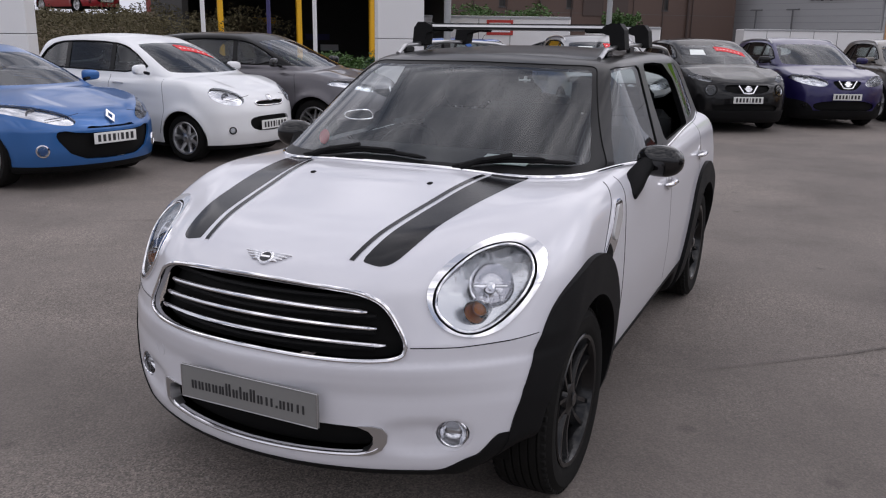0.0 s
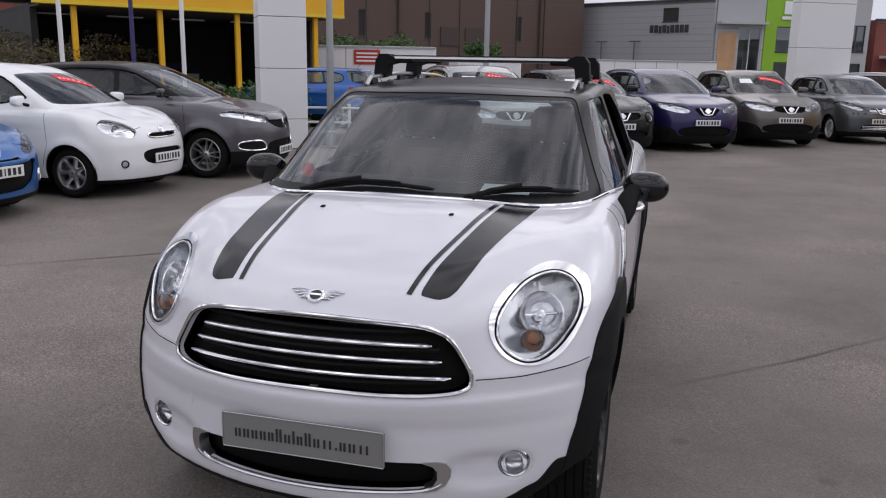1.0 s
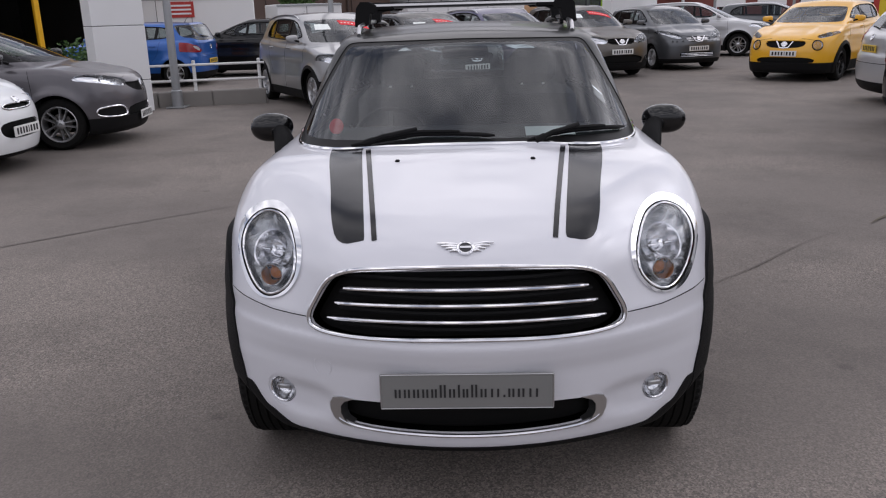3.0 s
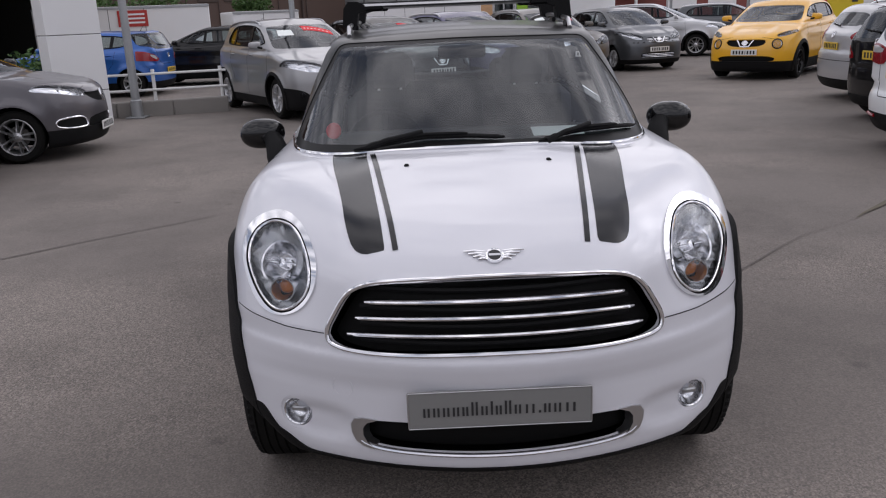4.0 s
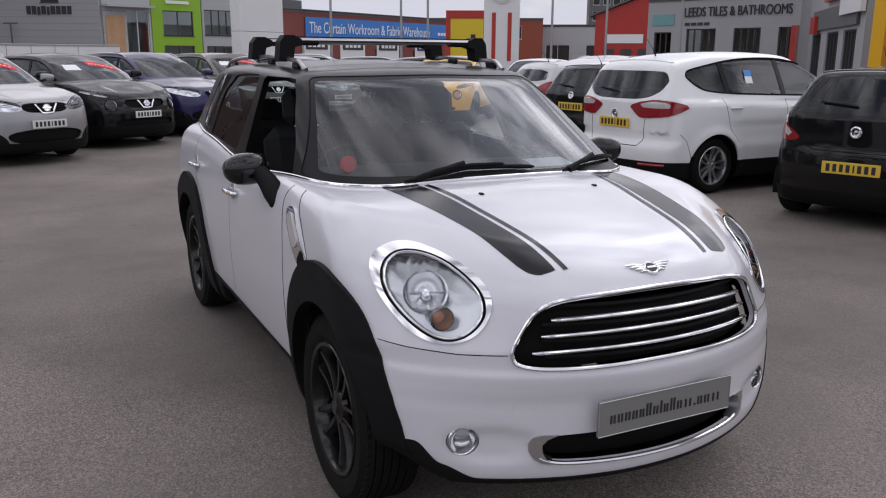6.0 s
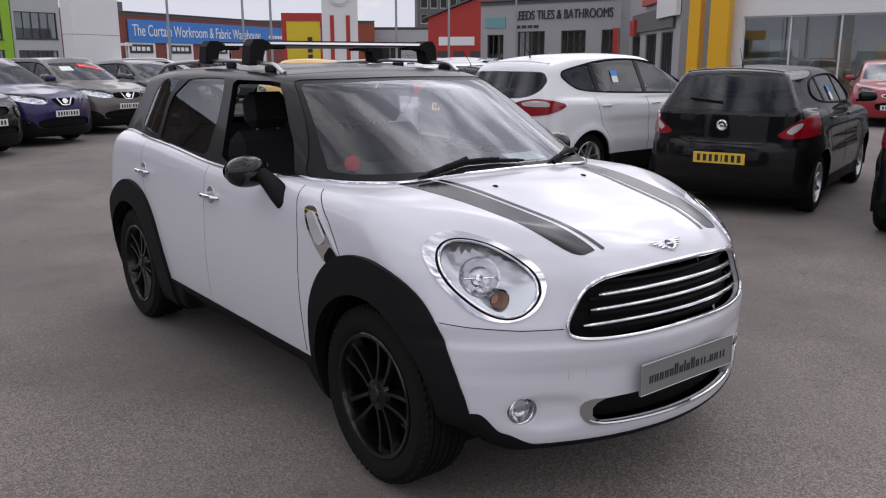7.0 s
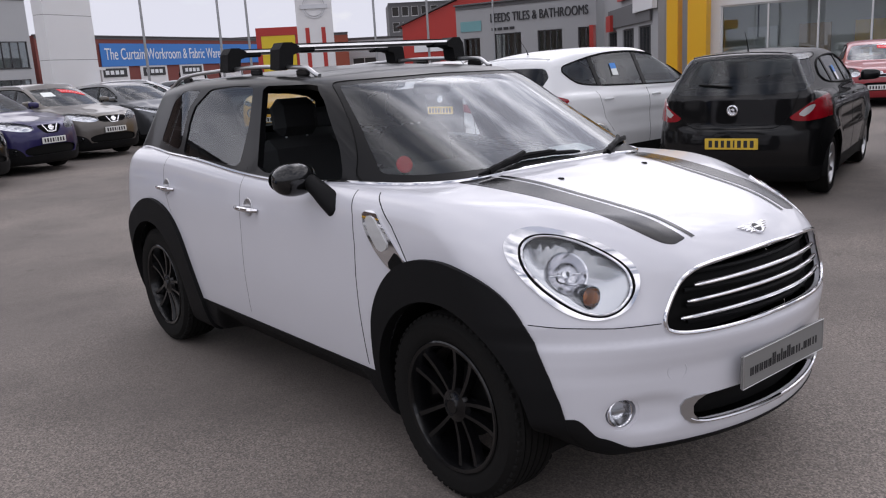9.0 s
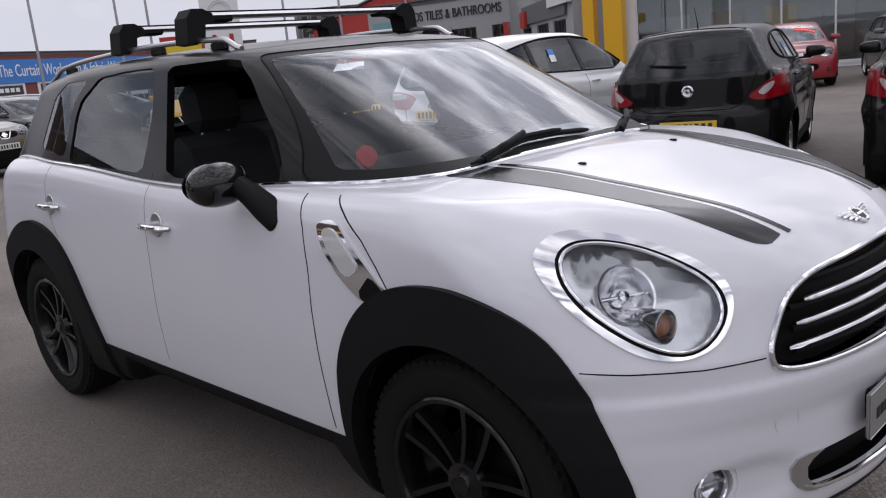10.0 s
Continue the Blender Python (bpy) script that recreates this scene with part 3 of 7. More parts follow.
def hero_lower(x, y, z):
    a = np.abs(x)
    lean = 0.40 * step(0.36, 0.62, a) * np.maximum(0, z - 0.70)
    dent = 0.018 * np.exp(-(((a - 0.53) / 0.12) ** 2 + ((z - 0.405) / 0.055) ** 2) ** 2)
    low = step(0.66, 0.50, z)
    front = H_NOSE(z) + (0.5 - 0.03 * low) * a**2 + (0.25 - 0.12 * low) * a**6 + lean + dent - y
    side = a - H_SIDE(z) + 0.085 * step(-0.34, -0.80, y) + 0.12 * step(2.9, 3.4, y)
    top = z - H_TOP(y) + 0.035 * a**2 - 0.010 * step(0.50, 0.30, a) * step(-0.2, 0.1, y) * step(0.5, 0.2, y)
    rear = y - H_TAIL(z) + 0.22 * a**2 + 0.3 * a**6
    f = smax(front * 0.9, side, 0.10)
    f = smax(f, top, 0.11)
    f = smax(f, rear * 0.95, 0.12)
    return smax(f, 0.19 + 0.072 * step(-0.15, -0.4, y) + 0.12 * step(0.64, 0.82, a) * step(0.44, 0.54, y) * step(1.95, 1.85, y) + 0.10 * step(0.60, 0.80, a) * step(-0.12, -0.32, y) - z, 0.05)


def hero_upper(x, y, z):
    a = np.abs(x)
    ws = (0.13 + 1.99 * (z - 1.062) + 0.20 * a**2 + 1.6 * a**6 - y) * 0.46
    side = (a - (0.80 - 0.43 * np.maximum(z - 1.06, 0)) + 0.088 * step(1.15, 0.36, y) + 0.07 * step(2.3, 3.1, y)) * 0.92
    roof = z - H_ROOF(y) + 0.085 * a**2
    rear = (y - (3.17 - 0.55 * (z - 1.1)) + 0.22 * a**2) * 0.88
    f = smax(ws, side, 0.045)
    f = smax(f, roof, 0.05)
    f = smax(f, rear, 0.08)
    return smax(f, 0.8 - z, 0.02)


def hero_f(x, y, z):
    return np.minimum(hero_lower(x, y, z), hero_upper(x, y, z))


def hero_car():
    car = thing("compact_suv", "white compact five-door car with black roof, bonnet stripes and black wheels", "car")
    hull = Hull(hero_f, (-0.98, -0.87, 0.12), (0.98, 3.42, 1.62), 0.017)
    X, Y, Z = (lambda P: P[:, 0]), (lambda P: P[:, 1]), (lambda P: P[:, 2])
    # black upper part, wheel arches, sills
    hull.cut("body", lambda P: hero_upper(*P.T) - hero_lower(*P.T), "upper")
    for s in (-1, 1):
        for k, cy in (("f", 0.0), ("r", 2.595)):
            hull.cut("body", lambda P: np.maximum(np.hypot(Y(P) - cy, Z(P) - 0.345) - 0.378, 0.42 - s * X(P)), "well")
    arch_f = rounded([(0.41, 0.10), (0.412, 0.52), (0.35, 0.70), (0.22, 0.825), (0.07, 0.868), (-0.10, 0.868), (-0.26, 0.81), (-0.36, 0.71), (-0.43, 0.56), (-0.475, 0.40), (-0.48, 0.10)], 2)
    arch_r = rounded([(2.00, 0.10), (2.025, 0.36), (2.075, 0.50), (2.15, 0.67), (2.28, 0.80), (2.45, 0.858), (2.62, 0.862), (2.79, 0.80), (2.93, 0.70), (3.01, 0.54), (3.04, 0.38), (3.04, 0.10)], 2)
    for s, n in ((-1, "a"), (1, "b")):
        hull.cut("body", lambda P: np.maximum(inside(arch_f, Y(P), Z(P)), 0.55 - s * X(P)), "arch_f" + n)
        hull.cut("body", lambda P: np.maximum(inside(arch_r, Y(P), Z(P)), 0.55 - s * X(P)), "arch_r" + n)
    def lower_edge(P):
        a = np.abs(X(P))
        return np.where(Y(P) < -0.2, 0.293 + 0.050 * step(0.56, 0.68, a) + 0.068 * step(0.665, 0.735, a), 0.297 + 0.065 * step(0.64, 0.74, a))
    hull.cut("body", lambda P: Z(P) - lower_edge(P), "sill")
    # bonnet stripes
    wide = rounded([(0.404, 0.35), (0.404, 0.20), (0.398, 0.12), (0.308, -0.590), (0.310, -0.592), (0.395, -0.592), (0.432, -0.46), (0.455, -0.29), (0.528, 0.12), (0.54, 0.35)], 2)
    for s, n in ((-1, "a"), (1, "b")):
        for poly, k in ((wide, "wide"),):
            hull.cut("body", lambda P: np.maximum(np.maximum(inside(poly, s * X(P), Y(P)), 0.85 - Z(P)), 0.0 - s * X(P)), "stripe_" + k + n)
            hull.part("stripe_" + k + n, "bonnet_stripe", M["stripe"], car, "dark grey bonnet stripe", off=0.0012, skirt=0.004)
        ts = np.linspace(0, 1, 40)
        edges = []
        for e in (0, 1):
            px = (0.269 + 0.016 * e) + (0.1015 + 0.004 * e) * ts
            R, NN = hull.ray(np.stack([s * px, -0.598 + 0.775 * ts, np.full(40, 1.6)], 1), (0, 0, -1))
            edges.append(R + NN * 0.0022)
        Fr = [(i, i + 1, 41 + i, 40 + i)[:: s] for i in range(39)]
        put_mesh("bonnet_stripe", np.concatenate(edges), Fr, M["stripe"], car, "narrow dark grey bonnet stripe")
    # grille
    gr = rounded([(0, 0.868), (0.28, 0.858), (0.375, 0.846), (0.425, 0.815), (0.462, 0.752), (0.492, 0.70), (0.486, 0.672), (0.44, 0.655), (0.30, 0.652), (0, 0.664), (-0.30, 0.652), (-0.44, 0.655), (-0.486, 0.672), (-0.492, 0.70), (-0.462, 0.752), (-0.425, 0.815), (-0.375, 0.846), (-0.28, 0.858)], 2)
    front = lambda P, lim=-0.2: Y(P) - lim
    hull.cut("body", lambda P: np.maximum(inside(gr, X(P), Z(P)), front(P)), "grille")
    # lower intake and lamps
    it = rounded([(0, 0.338), (0.30, 0.342), (0.385, 0.352), (0.428, 0.385), (0.425, 0.425), (0.39, 0.440), (0, 0.446), (-0.39, 0.440), (-0.425, 0.425), (-0.428, 0.385), (-0.385, 0.352), (-0.30, 0.342)], 2)
    hull.cut("body", lambda P: np.maximum(inside(it, X(P), Z(P)), front(P)), "intake")
    ring_o = rounded([(0.785, 0.925), (0.775, 1.030), (0.715, 1.074), (0.645, 1.074), (0.580, 1.010), (0.532, 0.917), (0.509, 0.833), (0.517, 0.756), (0.564, 0.692), (0.637, 0.679), (0.703, 0.718), (0.748, 0.798)], 2)
    lamp = rounded([(0.764, 0.915), (0.740, 1.008), (0.674, 1.040), (0.597, 0.991), (0.552, 0.893), (0.532, 0.814), (0.541, 0.741), (0.607, 0.691), (0.670, 0.711), (0.727, 0.800)], 2)
    tilt = lambda P: Z(P) + 0.45 * (Y(P) + 0.46)
    for s, n in ((-1, "a"), (1, "b")):
        g = lambda P: np.maximum(inside(lamp, s * X(P), tilt(P)), front(P, 0.05))
        hull.cut("body", lambda P: np.maximum(inside(ring_o, s * X(P), tilt(P)), front(P, 0.05)), "ring" + n)
        hull.cut("ring" + n, lambda P: g(P) - 0.007, "gap" + n)
        hull.cut("gap" + n, lambda P: g(P) + 0.002, "lens" + n)
        for r, reg in ((0.055, "fogring"), (0.046, "fog")):
            hull.cut("body" if reg == "fogring" else "fogring" + n, lambda P: np.maximum(np.hypot(s * X(P) - 0.608, Z(P) - 0.415) - r, front(P)), reg + n)
    # side vents behind the front wheels
    vent = trimmed([(0.440, 0.990), (0.358, 0.998), (0.300, 0.948), (0.225, 0.885), (0.158, 0.826), (0.19, 0.797), (0.258, 0.794), (0.338, 0.846), (0.410, 0.920)], 0.18)
    for s, n in ((-1, "a"), (1, "b")):
        hull.cut("body", lambda P: np.maximum(inside(vent, Y(P), Z(P)), 0.6 - s * X(P)), "vent" + n)
        hull.part("vent" + n, "side_vent", M["chrome"], car, "chrome side vent with clear indicator", off=0.008, skirt=0.012)
        inner = trimmed([(0.412, 0.974), (0.362, 0.980), (0.300, 0.925), (0.255, 0.880), (0.312, 0.851), (0.378, 0.915)], 0.2)
        hull.cut("vent" + n, lambda P: np.maximum(inside(inner, Y(P), Z(P)), 0.6 - s * X(P)), "ventlens" + n)
        hull.part("ventlens" + n, "side_indicator", M["clear_lens"], car, off=0.013, skirt=0.008)
        tip = [(0.185, 0.842), (0.168, 0.822), (0.192, 0.804), (0.255, 0.800), (0.272, 0.818), (0.222, 0.868)]
        hull.cut("vent" + n, lambda P: np.maximum(inside(tip, Y(P), Z(P)), 0.6 - s * X(P)), "venttip" + n)
        hull.part("venttip" + n, "vent_mesh", M["seal"], car, "black vent mesh", off=0.010, skirt=0.008)
    # glass
    def mirrored(half):
        return [(x, z) for x, z in half] + [(-x, z) for x, z in reversed(half[1:-1])]
    scr = trimmed(mirrored([(0, 1.080), (0.45, 1.077), (0.69, 1.070), (0.730, 1.078), (0.664, 1.23), (0.606, 1.355), (0.566, 1.435), (0.546, 1.455), (0, 1.464)]))
    hull.cut("upper", lambda P: np.maximum(inside(scr, X(P), Z(P)), Y(P) - 1.25), "windscreen")
    scr_in = trimmed(mirrored([(0, 1.106), (0.42, 1.104), (0.63, 1.100), (0.690, 1.106), (0.652, 1.205), (0.605, 1.315), (0.556, 1.420), (0.536, 1.440), (0, 1.450)]))
    hull.cut("windscreen", lambda P: inside(scr_in, X(P), Z(P)), "screen_clear")
    fw = trimmed([(0.695, 1.064), (1.340, 1.080), (1.425, 1.27), (1.505, 1.452), (1.075, 1.452), (0.96, 1.375), (0.775, 1.20)])
    rw = trimmed([(1.525, 1.086), (2.0, 1.105), (2.205, 1.116), (2.238, 1.29), (2.222, 1.36), (2.08, 1.445), (1.85, 1.456), (1.605, 1.456), (1.54, 1.28)])
    qw = trimmed([(2.262, 1.138), (2.45, 1.15), (2.60, 1.17), (2.56, 1.38), (2.42, 1.44), (2.20, 1.442), (2.295, 1.34)])
    for s, n in ((-1, "a"), (1, "b")):
        for poly, k in ((fw, "fw"), (rw, "rw"), (qw, "qw")):
            hull.cut("upper", lambda P: np.maximum(inside(poly, Y(P), Z(P)), 0.35 - s * X(P)), k + n)
    back = rounded([(0.56, 1.17), (0.52, 1.40), (-0.52, 1.40), (-0.56, 1.17)], 2)
    hull.cut("upper", lambda P: np.maximum(inside(back, X(P), Z(P)), 2.8 - Y(P)), "back")
    hull.cut("upper", lambda P: 1.466 - Z(P) - 0.03 * step(1.1, 0.8, Y(P)), "roof")
    hull.part("body", "body", M["white"], car, "white painted body", skirt=0.02)
    hull.part("upper", "window_frame", M["gloss_black"], car, "gloss black window pillars", skirt=0.03)
    hull.part("roof", "roof", M["roof_black"], car, "black roof", skirt=0.02)
    hull.part("sill", "sill_cladding", M["plastic"], car, "black plastic lower cladding", off=0.004, skirt=0.02)
    for k in ("fa", "fb", "ra", "rb"):
        hull.part("arch_" + k, "arch_cladding", M["plastic"], car, "black plastic wheel arch", off=lambda P: 0.006 + 0.014 * step(-0.45, -0.15, P[:, 1]), skirt=0.05)
    ws_ob = hull.part("screen_clear", "windscreen", M["glass"], car, off=0.001)
    hull.part("windscreen", "windscreen_band", M["frit"], ws_ob, "black printed edge of the windscreen", off=0.001)
    hull.part("back", "rear_window", M["glass_dark"], car)
    for n in ("a", "b"):
        if n == "b":
            hull.part("fw" + n, "front_window", M["glass"], car, off=-0.006)
        else:
            hull.part("rw" + n, "rear_door_window", M["side_glass"], car, off=-0.006)
        hull.part("qw" + n, "quarter_window", M["side_glass"], car, off=-0.002)
        hull.part("body", "door_trim", M["dark"], car, off=-0.05, pick=lambda c: 0.55 < c[1] < 3.0 and c[2] > 0.4 and (c[0] < -0.3 if n == "a" else c[0] > 0.3))
    hull.part("roof", "headlining", mat("headlining", (0.35, 0.34, 0.32), rough=0.9), car, off=-0.03)
    # chrome line round the base of the glass
    for k, (ids, closed) in enumerate(hull.loops["upper"][:1]):
        P, c = hull.line("upper", k, 0.004, 1, 60)
        Geo().tube(P[::3], 0.0075, 8, c).out("chrome_line", M["chrome"], car, "chrome waist line")
    P, c = hull.line("windscreen", 0, 0.001, 2, 6)
    Geo().tube(P, 0.0035, 6, c).out("windscreen_seal", M["seal"], ws_ob)
    # grille parts
    hull.part("grille", "grille_mesh", M["seal"], car, "black grille", off=-0.055)
    P, c = hull.line("grille", 0, 0.003)
    Geo().tube(P, 0.0072, 10, c).out("grille_frame", M["chrome"], car, "chrome grille frame")
    for zc, xe, drop in ((0.805, 0.375, 0.012), (0.757, 0.405, 0.012), (0.708, 0.432, 0.012)):
        xs = np.linspace(-xe, xe, 41)
        pts = np.stack([xs, np.full(41, -1.5), zc + 0.004 - drop * (xs / xe) ** 2], 1)
        R, NN = hull.ray(pts, (0, 1, 0))
        Geo().tube([tuple(p) for p in R - NN * 0.014], [0.005] + [0.0095] * 39 + [0.005], 10, flat=0.8).out("grille_slat", M["chrome"], car, "chrome grille slat")
    for zc in (0.845, 0.781, 0.732, 0.682):
        xs = np.linspace(-0.40, 0.40, 31)
        R, NN = hull.ray(np.stack([xs, np.full(31, -1.5), np.full(31, zc)], 1), (0, 1, 0))
        Geo().tube([tuple(p) for p in R - NN * 0.035], 0.008, 6).out("grille_bar", M["plastic"], car)
    # intake, chrome lip and brackets
    hull.part("intake", "intake_mesh", M["seal"], car, "black lower intake mesh", off=-0.05)
    P, c = hull.line("intake", 0, 0.0)
    low = [p for p in P if p[2] < 0.372]
    low.sort(key=lambda p: p[0])
    Geo().tube(low, 0.007, 8).out("intake_lip", M["chrome"], car, "chrome lip under the intake")
    for s in (-1, 1):
        R, NN = hull.ray([(s * x, -1.5, z) for x, z in ((0.352, 0.442), (0.395, 0.444), (0.422, 0.436), (0.433, 0.415), (0.432, 0.388), (0.420, 0.365), (0.396, 0.350), (0.366, 0.344), (0.362, 0.350), (0.384, 0.364), (0.396, 0.385), (0.396, 0.410), (0.384, 0.428))], (0, 1, 0))
        bk = Geo()
        a, b = R + NN * 0.006, R - NN * 0.03
        n = len(R)
        f = list(range(n))
        bk.add(list(a) + list(b), [tuple(f[:: s * 1])] + [(i, (i + 1) % n, n + (i + 1) % n, n + i) for i in range(n)])
        bk.out("intake_bracket", M["satin"], car, "satin silver intake bracket", sharp=35)
    # head lamps and fog lamps
    for s, n in ((-1, "a"), (1, "b")):
        g = lambda P: inside(lamp, s * X(P), tilt(P))
        hl = hull.part("ring" + n, "headlight", M["chrome"], car, "clear headlight with chrome ring", off=0.007, skirt=0.02)
        hull.part("gap" + n, "headlight_seal", M["seal"], hl, off=0.001, skirt=0.02)
        hull.part("lens" + n, "headlight_lens", M["lamp_glass"], hl, off=lambda P: 0.003 + 0.012 * step(0.0, 0.08, -g(P))).visible_shadow = False
        hull.part("lens" + n, "headlight_bowl", M["reflector"], hl, off=lambda P: -0.004 - 0.085 * step(0.0, 0.045, -g(P) - 0.002))
        P, c = hull.line("lens" + n, 0, 0.004)
        Geo().tube(P, 0.0045, 8, c).out("headlight_rim", M["chrome"], hl)
        R, NN = hull.ray([(s * 0.668, -1.5, 0.866), (s * 0.648, -1.5, 0.790)], (0, 1, 0))
        ax = (Vector(NN[0]) * 0.8 + Vector((0, -0.3, 0.0))).normalized().to_track_quat("Z", "Y").to_matrix().to_4x4()
        fw_ax = Vector((s * 0.12, -1, 0.06)).normalized().to_track_quat("Z", "Y").to_matrix().to_4x4()
        o = Geo().revolve([(0.066, -0.030), (0.070, 0.0), (0.069, 0.005), (0.064, 0.003), (0.057, -0.020), (0.041, -0.040), (0.022, -0.049), (0.001, -0.051)], n=40).out("lamp_reflector", M["reflector_soft"], hl)
        o.matrix_basis = Matrix.Translation(R[0] - NN[0] * 0.034) @ ax
        bulb = Geo().revolve([(0.017, -0.045), (0.016, -0.018), (0.012, -0.008), (0.001, -0.005)], n=24)
        bulb.box((0, 0, -0.018), (0.108, 0.009, 0.010), 0.003)
        bulb.out("bulb_shield", M["chrome"], hl).matrix_basis = Matrix.Translation(R[0] - NN[0] * 0.034) @ ax
        tube = Matrix.Translation(R[1] - NN[1] * 0.024) @ fw_ax
        o = Geo().revolve([(0.033, -0.085), (0.038, 0.008), (0.0375, 0.012), (0.034, 0.012), (0.032, -0.010), (0.026, -0.060), (0.001, -0.066)], n=32).out("indicator_cup", M["chrome"], hl)
        o.matrix_basis = tube
        o = Geo().revolve([(0.024, -0.060), (0.024, -0.036), (0.016, -0.024), (0.001, -0.019)], n=28).out("indicator", M["amber"], hl, "amber indicator bulb")
        o.matrix_basis = tube
        o = Geo().revolve([(0.034, 0.009), (0.028, 0.016), (0.014, 0.021), (0.001, 0.022)], n=28).out("indicator_lens", M["lamp_glass"], hl)
        o.matrix_basis = tube
        o.visible_shadow = False
        # fog lamps face straight ahead out of a white recess
        rec = hull.part("fogring" + n, "fog_recess", M["white"], car, off=-0.002, skirt=0.035)
        hull.part("fog" + n, "recess_floor", M["white"], rec, off=-0.030)
        R, NN = hull.ray([(s * 0.607, -1.5, 0.415)], (0, 1, 0))
        ahead = Matrix.Translation(R[0] + np.array([0, 0.004, 0])) @ Vector((s * 0.28, -1, 0.04)).to_track_quat("Z", "Y").to_matrix().to_4x4()
        fog = Geo().revolve([(0.040, -0.070), (0.046, -0.004), (0.046, 0.003), (0.043, 0.006), (0.040, 0.003), (0.040, -0.006)], n=36).out("fog_lamp", M["chrome"], car, "round clear fog lamp")
        fog.matrix_basis = ahead
        Geo().revolve([(0.0405, -0.002), (0.032, -0.018), (0.018, -0.028), (0.001, -0.030)], n=32).out("fog_bowl", M["reflector_soft"], fog)
        Geo().box((0, 0.002, -0.008), (0.050, 0.016, 0.010), 0.004).out("fog_bulb_cap", M["satin"], fog)
        o = Geo().revolve([(0.0405, 0.002), (0.032, 0.009), (0.016, 0.013), (0.001, 0.014)], n=32).out("fog_lens", M["lamp_glass"], fog)
        o.visible_shadow = False
    # dealer plate with bars for its words
    py, pz = -0.768, 0.498
    pl = Geo().box((0, py, pz), (0.524, 0.010, 0.113), 0.004).out("number_plate", M["plate_grey"], car, "grey dealer plate")
    fr = Geo()
    for a, b, c, d in ((0, 0.0550, 0.520, 0.003), (0, -0.0550, 0.520, 0.003), (0.2595, 0, 0.003, 0.108), (-0.2595, 0, 0.003, 0.108)):
        fr.box((a, py - 0.0055, pz + b), (c, 0.003, d), 0.001)
    fr.out("plate_edge", M["satin"], pl)
    # one thin bar for each character, tall ones for tall characters
    x = -0.222
    for w, hh in ((1, 0), (1, 0), (1, 0), (1, 0), (0.9, 0), (1, 1), (1, 0), (0.5, 1), (0.9, 0), (1, 1), (1, 0), (1.5, 0), (0.5, -1), (1, 0), (1.1, 0), (1.6, 0)):
        step_x = w * 0.444 / 16.0
        bh = {0: 0.027, 1: 0.041, -1: 0.007}[hh]
        for q in ((-0.22, 0.22) if w > 0.6 else (0.0,)):
            Geo().box((x + step_x * (0.5 + q), py - 0.0062, pz - 0.019 + bh / 2), (0.0062, 0.002, bh)).out("bar", M["ink"], pl, smooth=False)
        x += step_x
    Geo().box((0, -0.748, 0.498), (0.40, 0.03, 0.08), 0.01).out("plate_mount", M["plastic"], pl)
    # badge: round boss with plain wings
    R, NN = hull.ray([(0.003, -1.5, 0.908)], (0, 1, 0))
    q = Vector(NN[0]).to_track_quat("Z", "Y").to_matrix().to_4x4()
    bd = Geo().revolve([(0.027, 0.0), (0.027, 0.007), (0.024, 0.010), (0.020, 0.008), (0.001, 0.008)], n=32).out("badge", M["chrome"], car, "round winged bonnet badge")
    bd.matrix_basis = Matrix.Translation(R[0]) @ q
    Geo().revolve([(0.0185, 0.0085), (0.001, 0.0095)], n=24).out("badge_centre", M["ink"], bd)
    Geo().box((0, 0, 0.0095), (0.034, 0.008, 0.002), 0.0008).out("badge_bar", M["chrome"], bd)
    for s in (-1, 1):
        for k in range(4):
            z0, z1 = 0.015 - 0.0085 * k, 0.021 - 0.0105 * k
            xo = 0.086 - 0.013 * k
            wg = Geo().tube([(s * 0.024, z0, 0.004), (s * (0.024 + xo) / 2, (z0 + z1) / 2 + 0.002, 0.0045), (s * xo, z1, 0.003)], [0.0042, 0.0042, 0.0026], 8, flat=0.8)
            wg.out("badge_wing", M["chrome"], bd)
    # seams
    def seam(name, pts, d, r=0.0028):
        Geo().tube(hull.seam(pts, d, sink=r * 0.45), r, 6).out(name, M["seal"], car)
    for s in (-1, 1):
        x0 = s * 1.3
        seam("door_gap", [(x0, 0.545, 1.053), (x0, 0.505, 0.97), (x0, 0.490, 0.86), (x0, 0.494, 0.74), (x0, 0.486, 0.55), (x0, 0.478, 0.38)], (-s, 0, 0))
        seam("door_gap", [(x0, 1.44, 1.09), (x0, 1.445, 0.8), (x0, 1.46, 0.40)], (-s, 0, 0), 0.0013)
        seam("door_gap", [(x0, 2.36, 1.13), (x0, 2.36, 0.95), (x0, 2.28, 0.80)], (-s, 0, 0), 0.0013)
        seam("bonnet_gap", [(x0, 0.405, 1.053), (x0, 0.34, 1.015), (x0, 0.255, 0.955), (x0, 0.20, 0.89), (x0, 0.160, 0.832)], (-s, 0, 0))
        seam("bumper_gap", [(s * 0.497, -1.5, 0.694), (s * 0.62, -1.5, 0.692), (s * 0.74, -1.5, 0.700), (s * 0.80, -1.5, 0.708)], (0, 1, 0), 0.0018)
        R, NN = hull.ray([(s * 0.25, -0.015, 1.6)], (0, 0, -1))
        Geo().box((0, 0, 0), (0.018, 0.024, 0.010), 0.004).out("washer_jet", M["plastic"], car).matrix_basis = Matrix.Translation(R[0])
        # mirrors
        mir = Geo()
        n1, n2 = 48, 28
        Vm, Fm = [], []
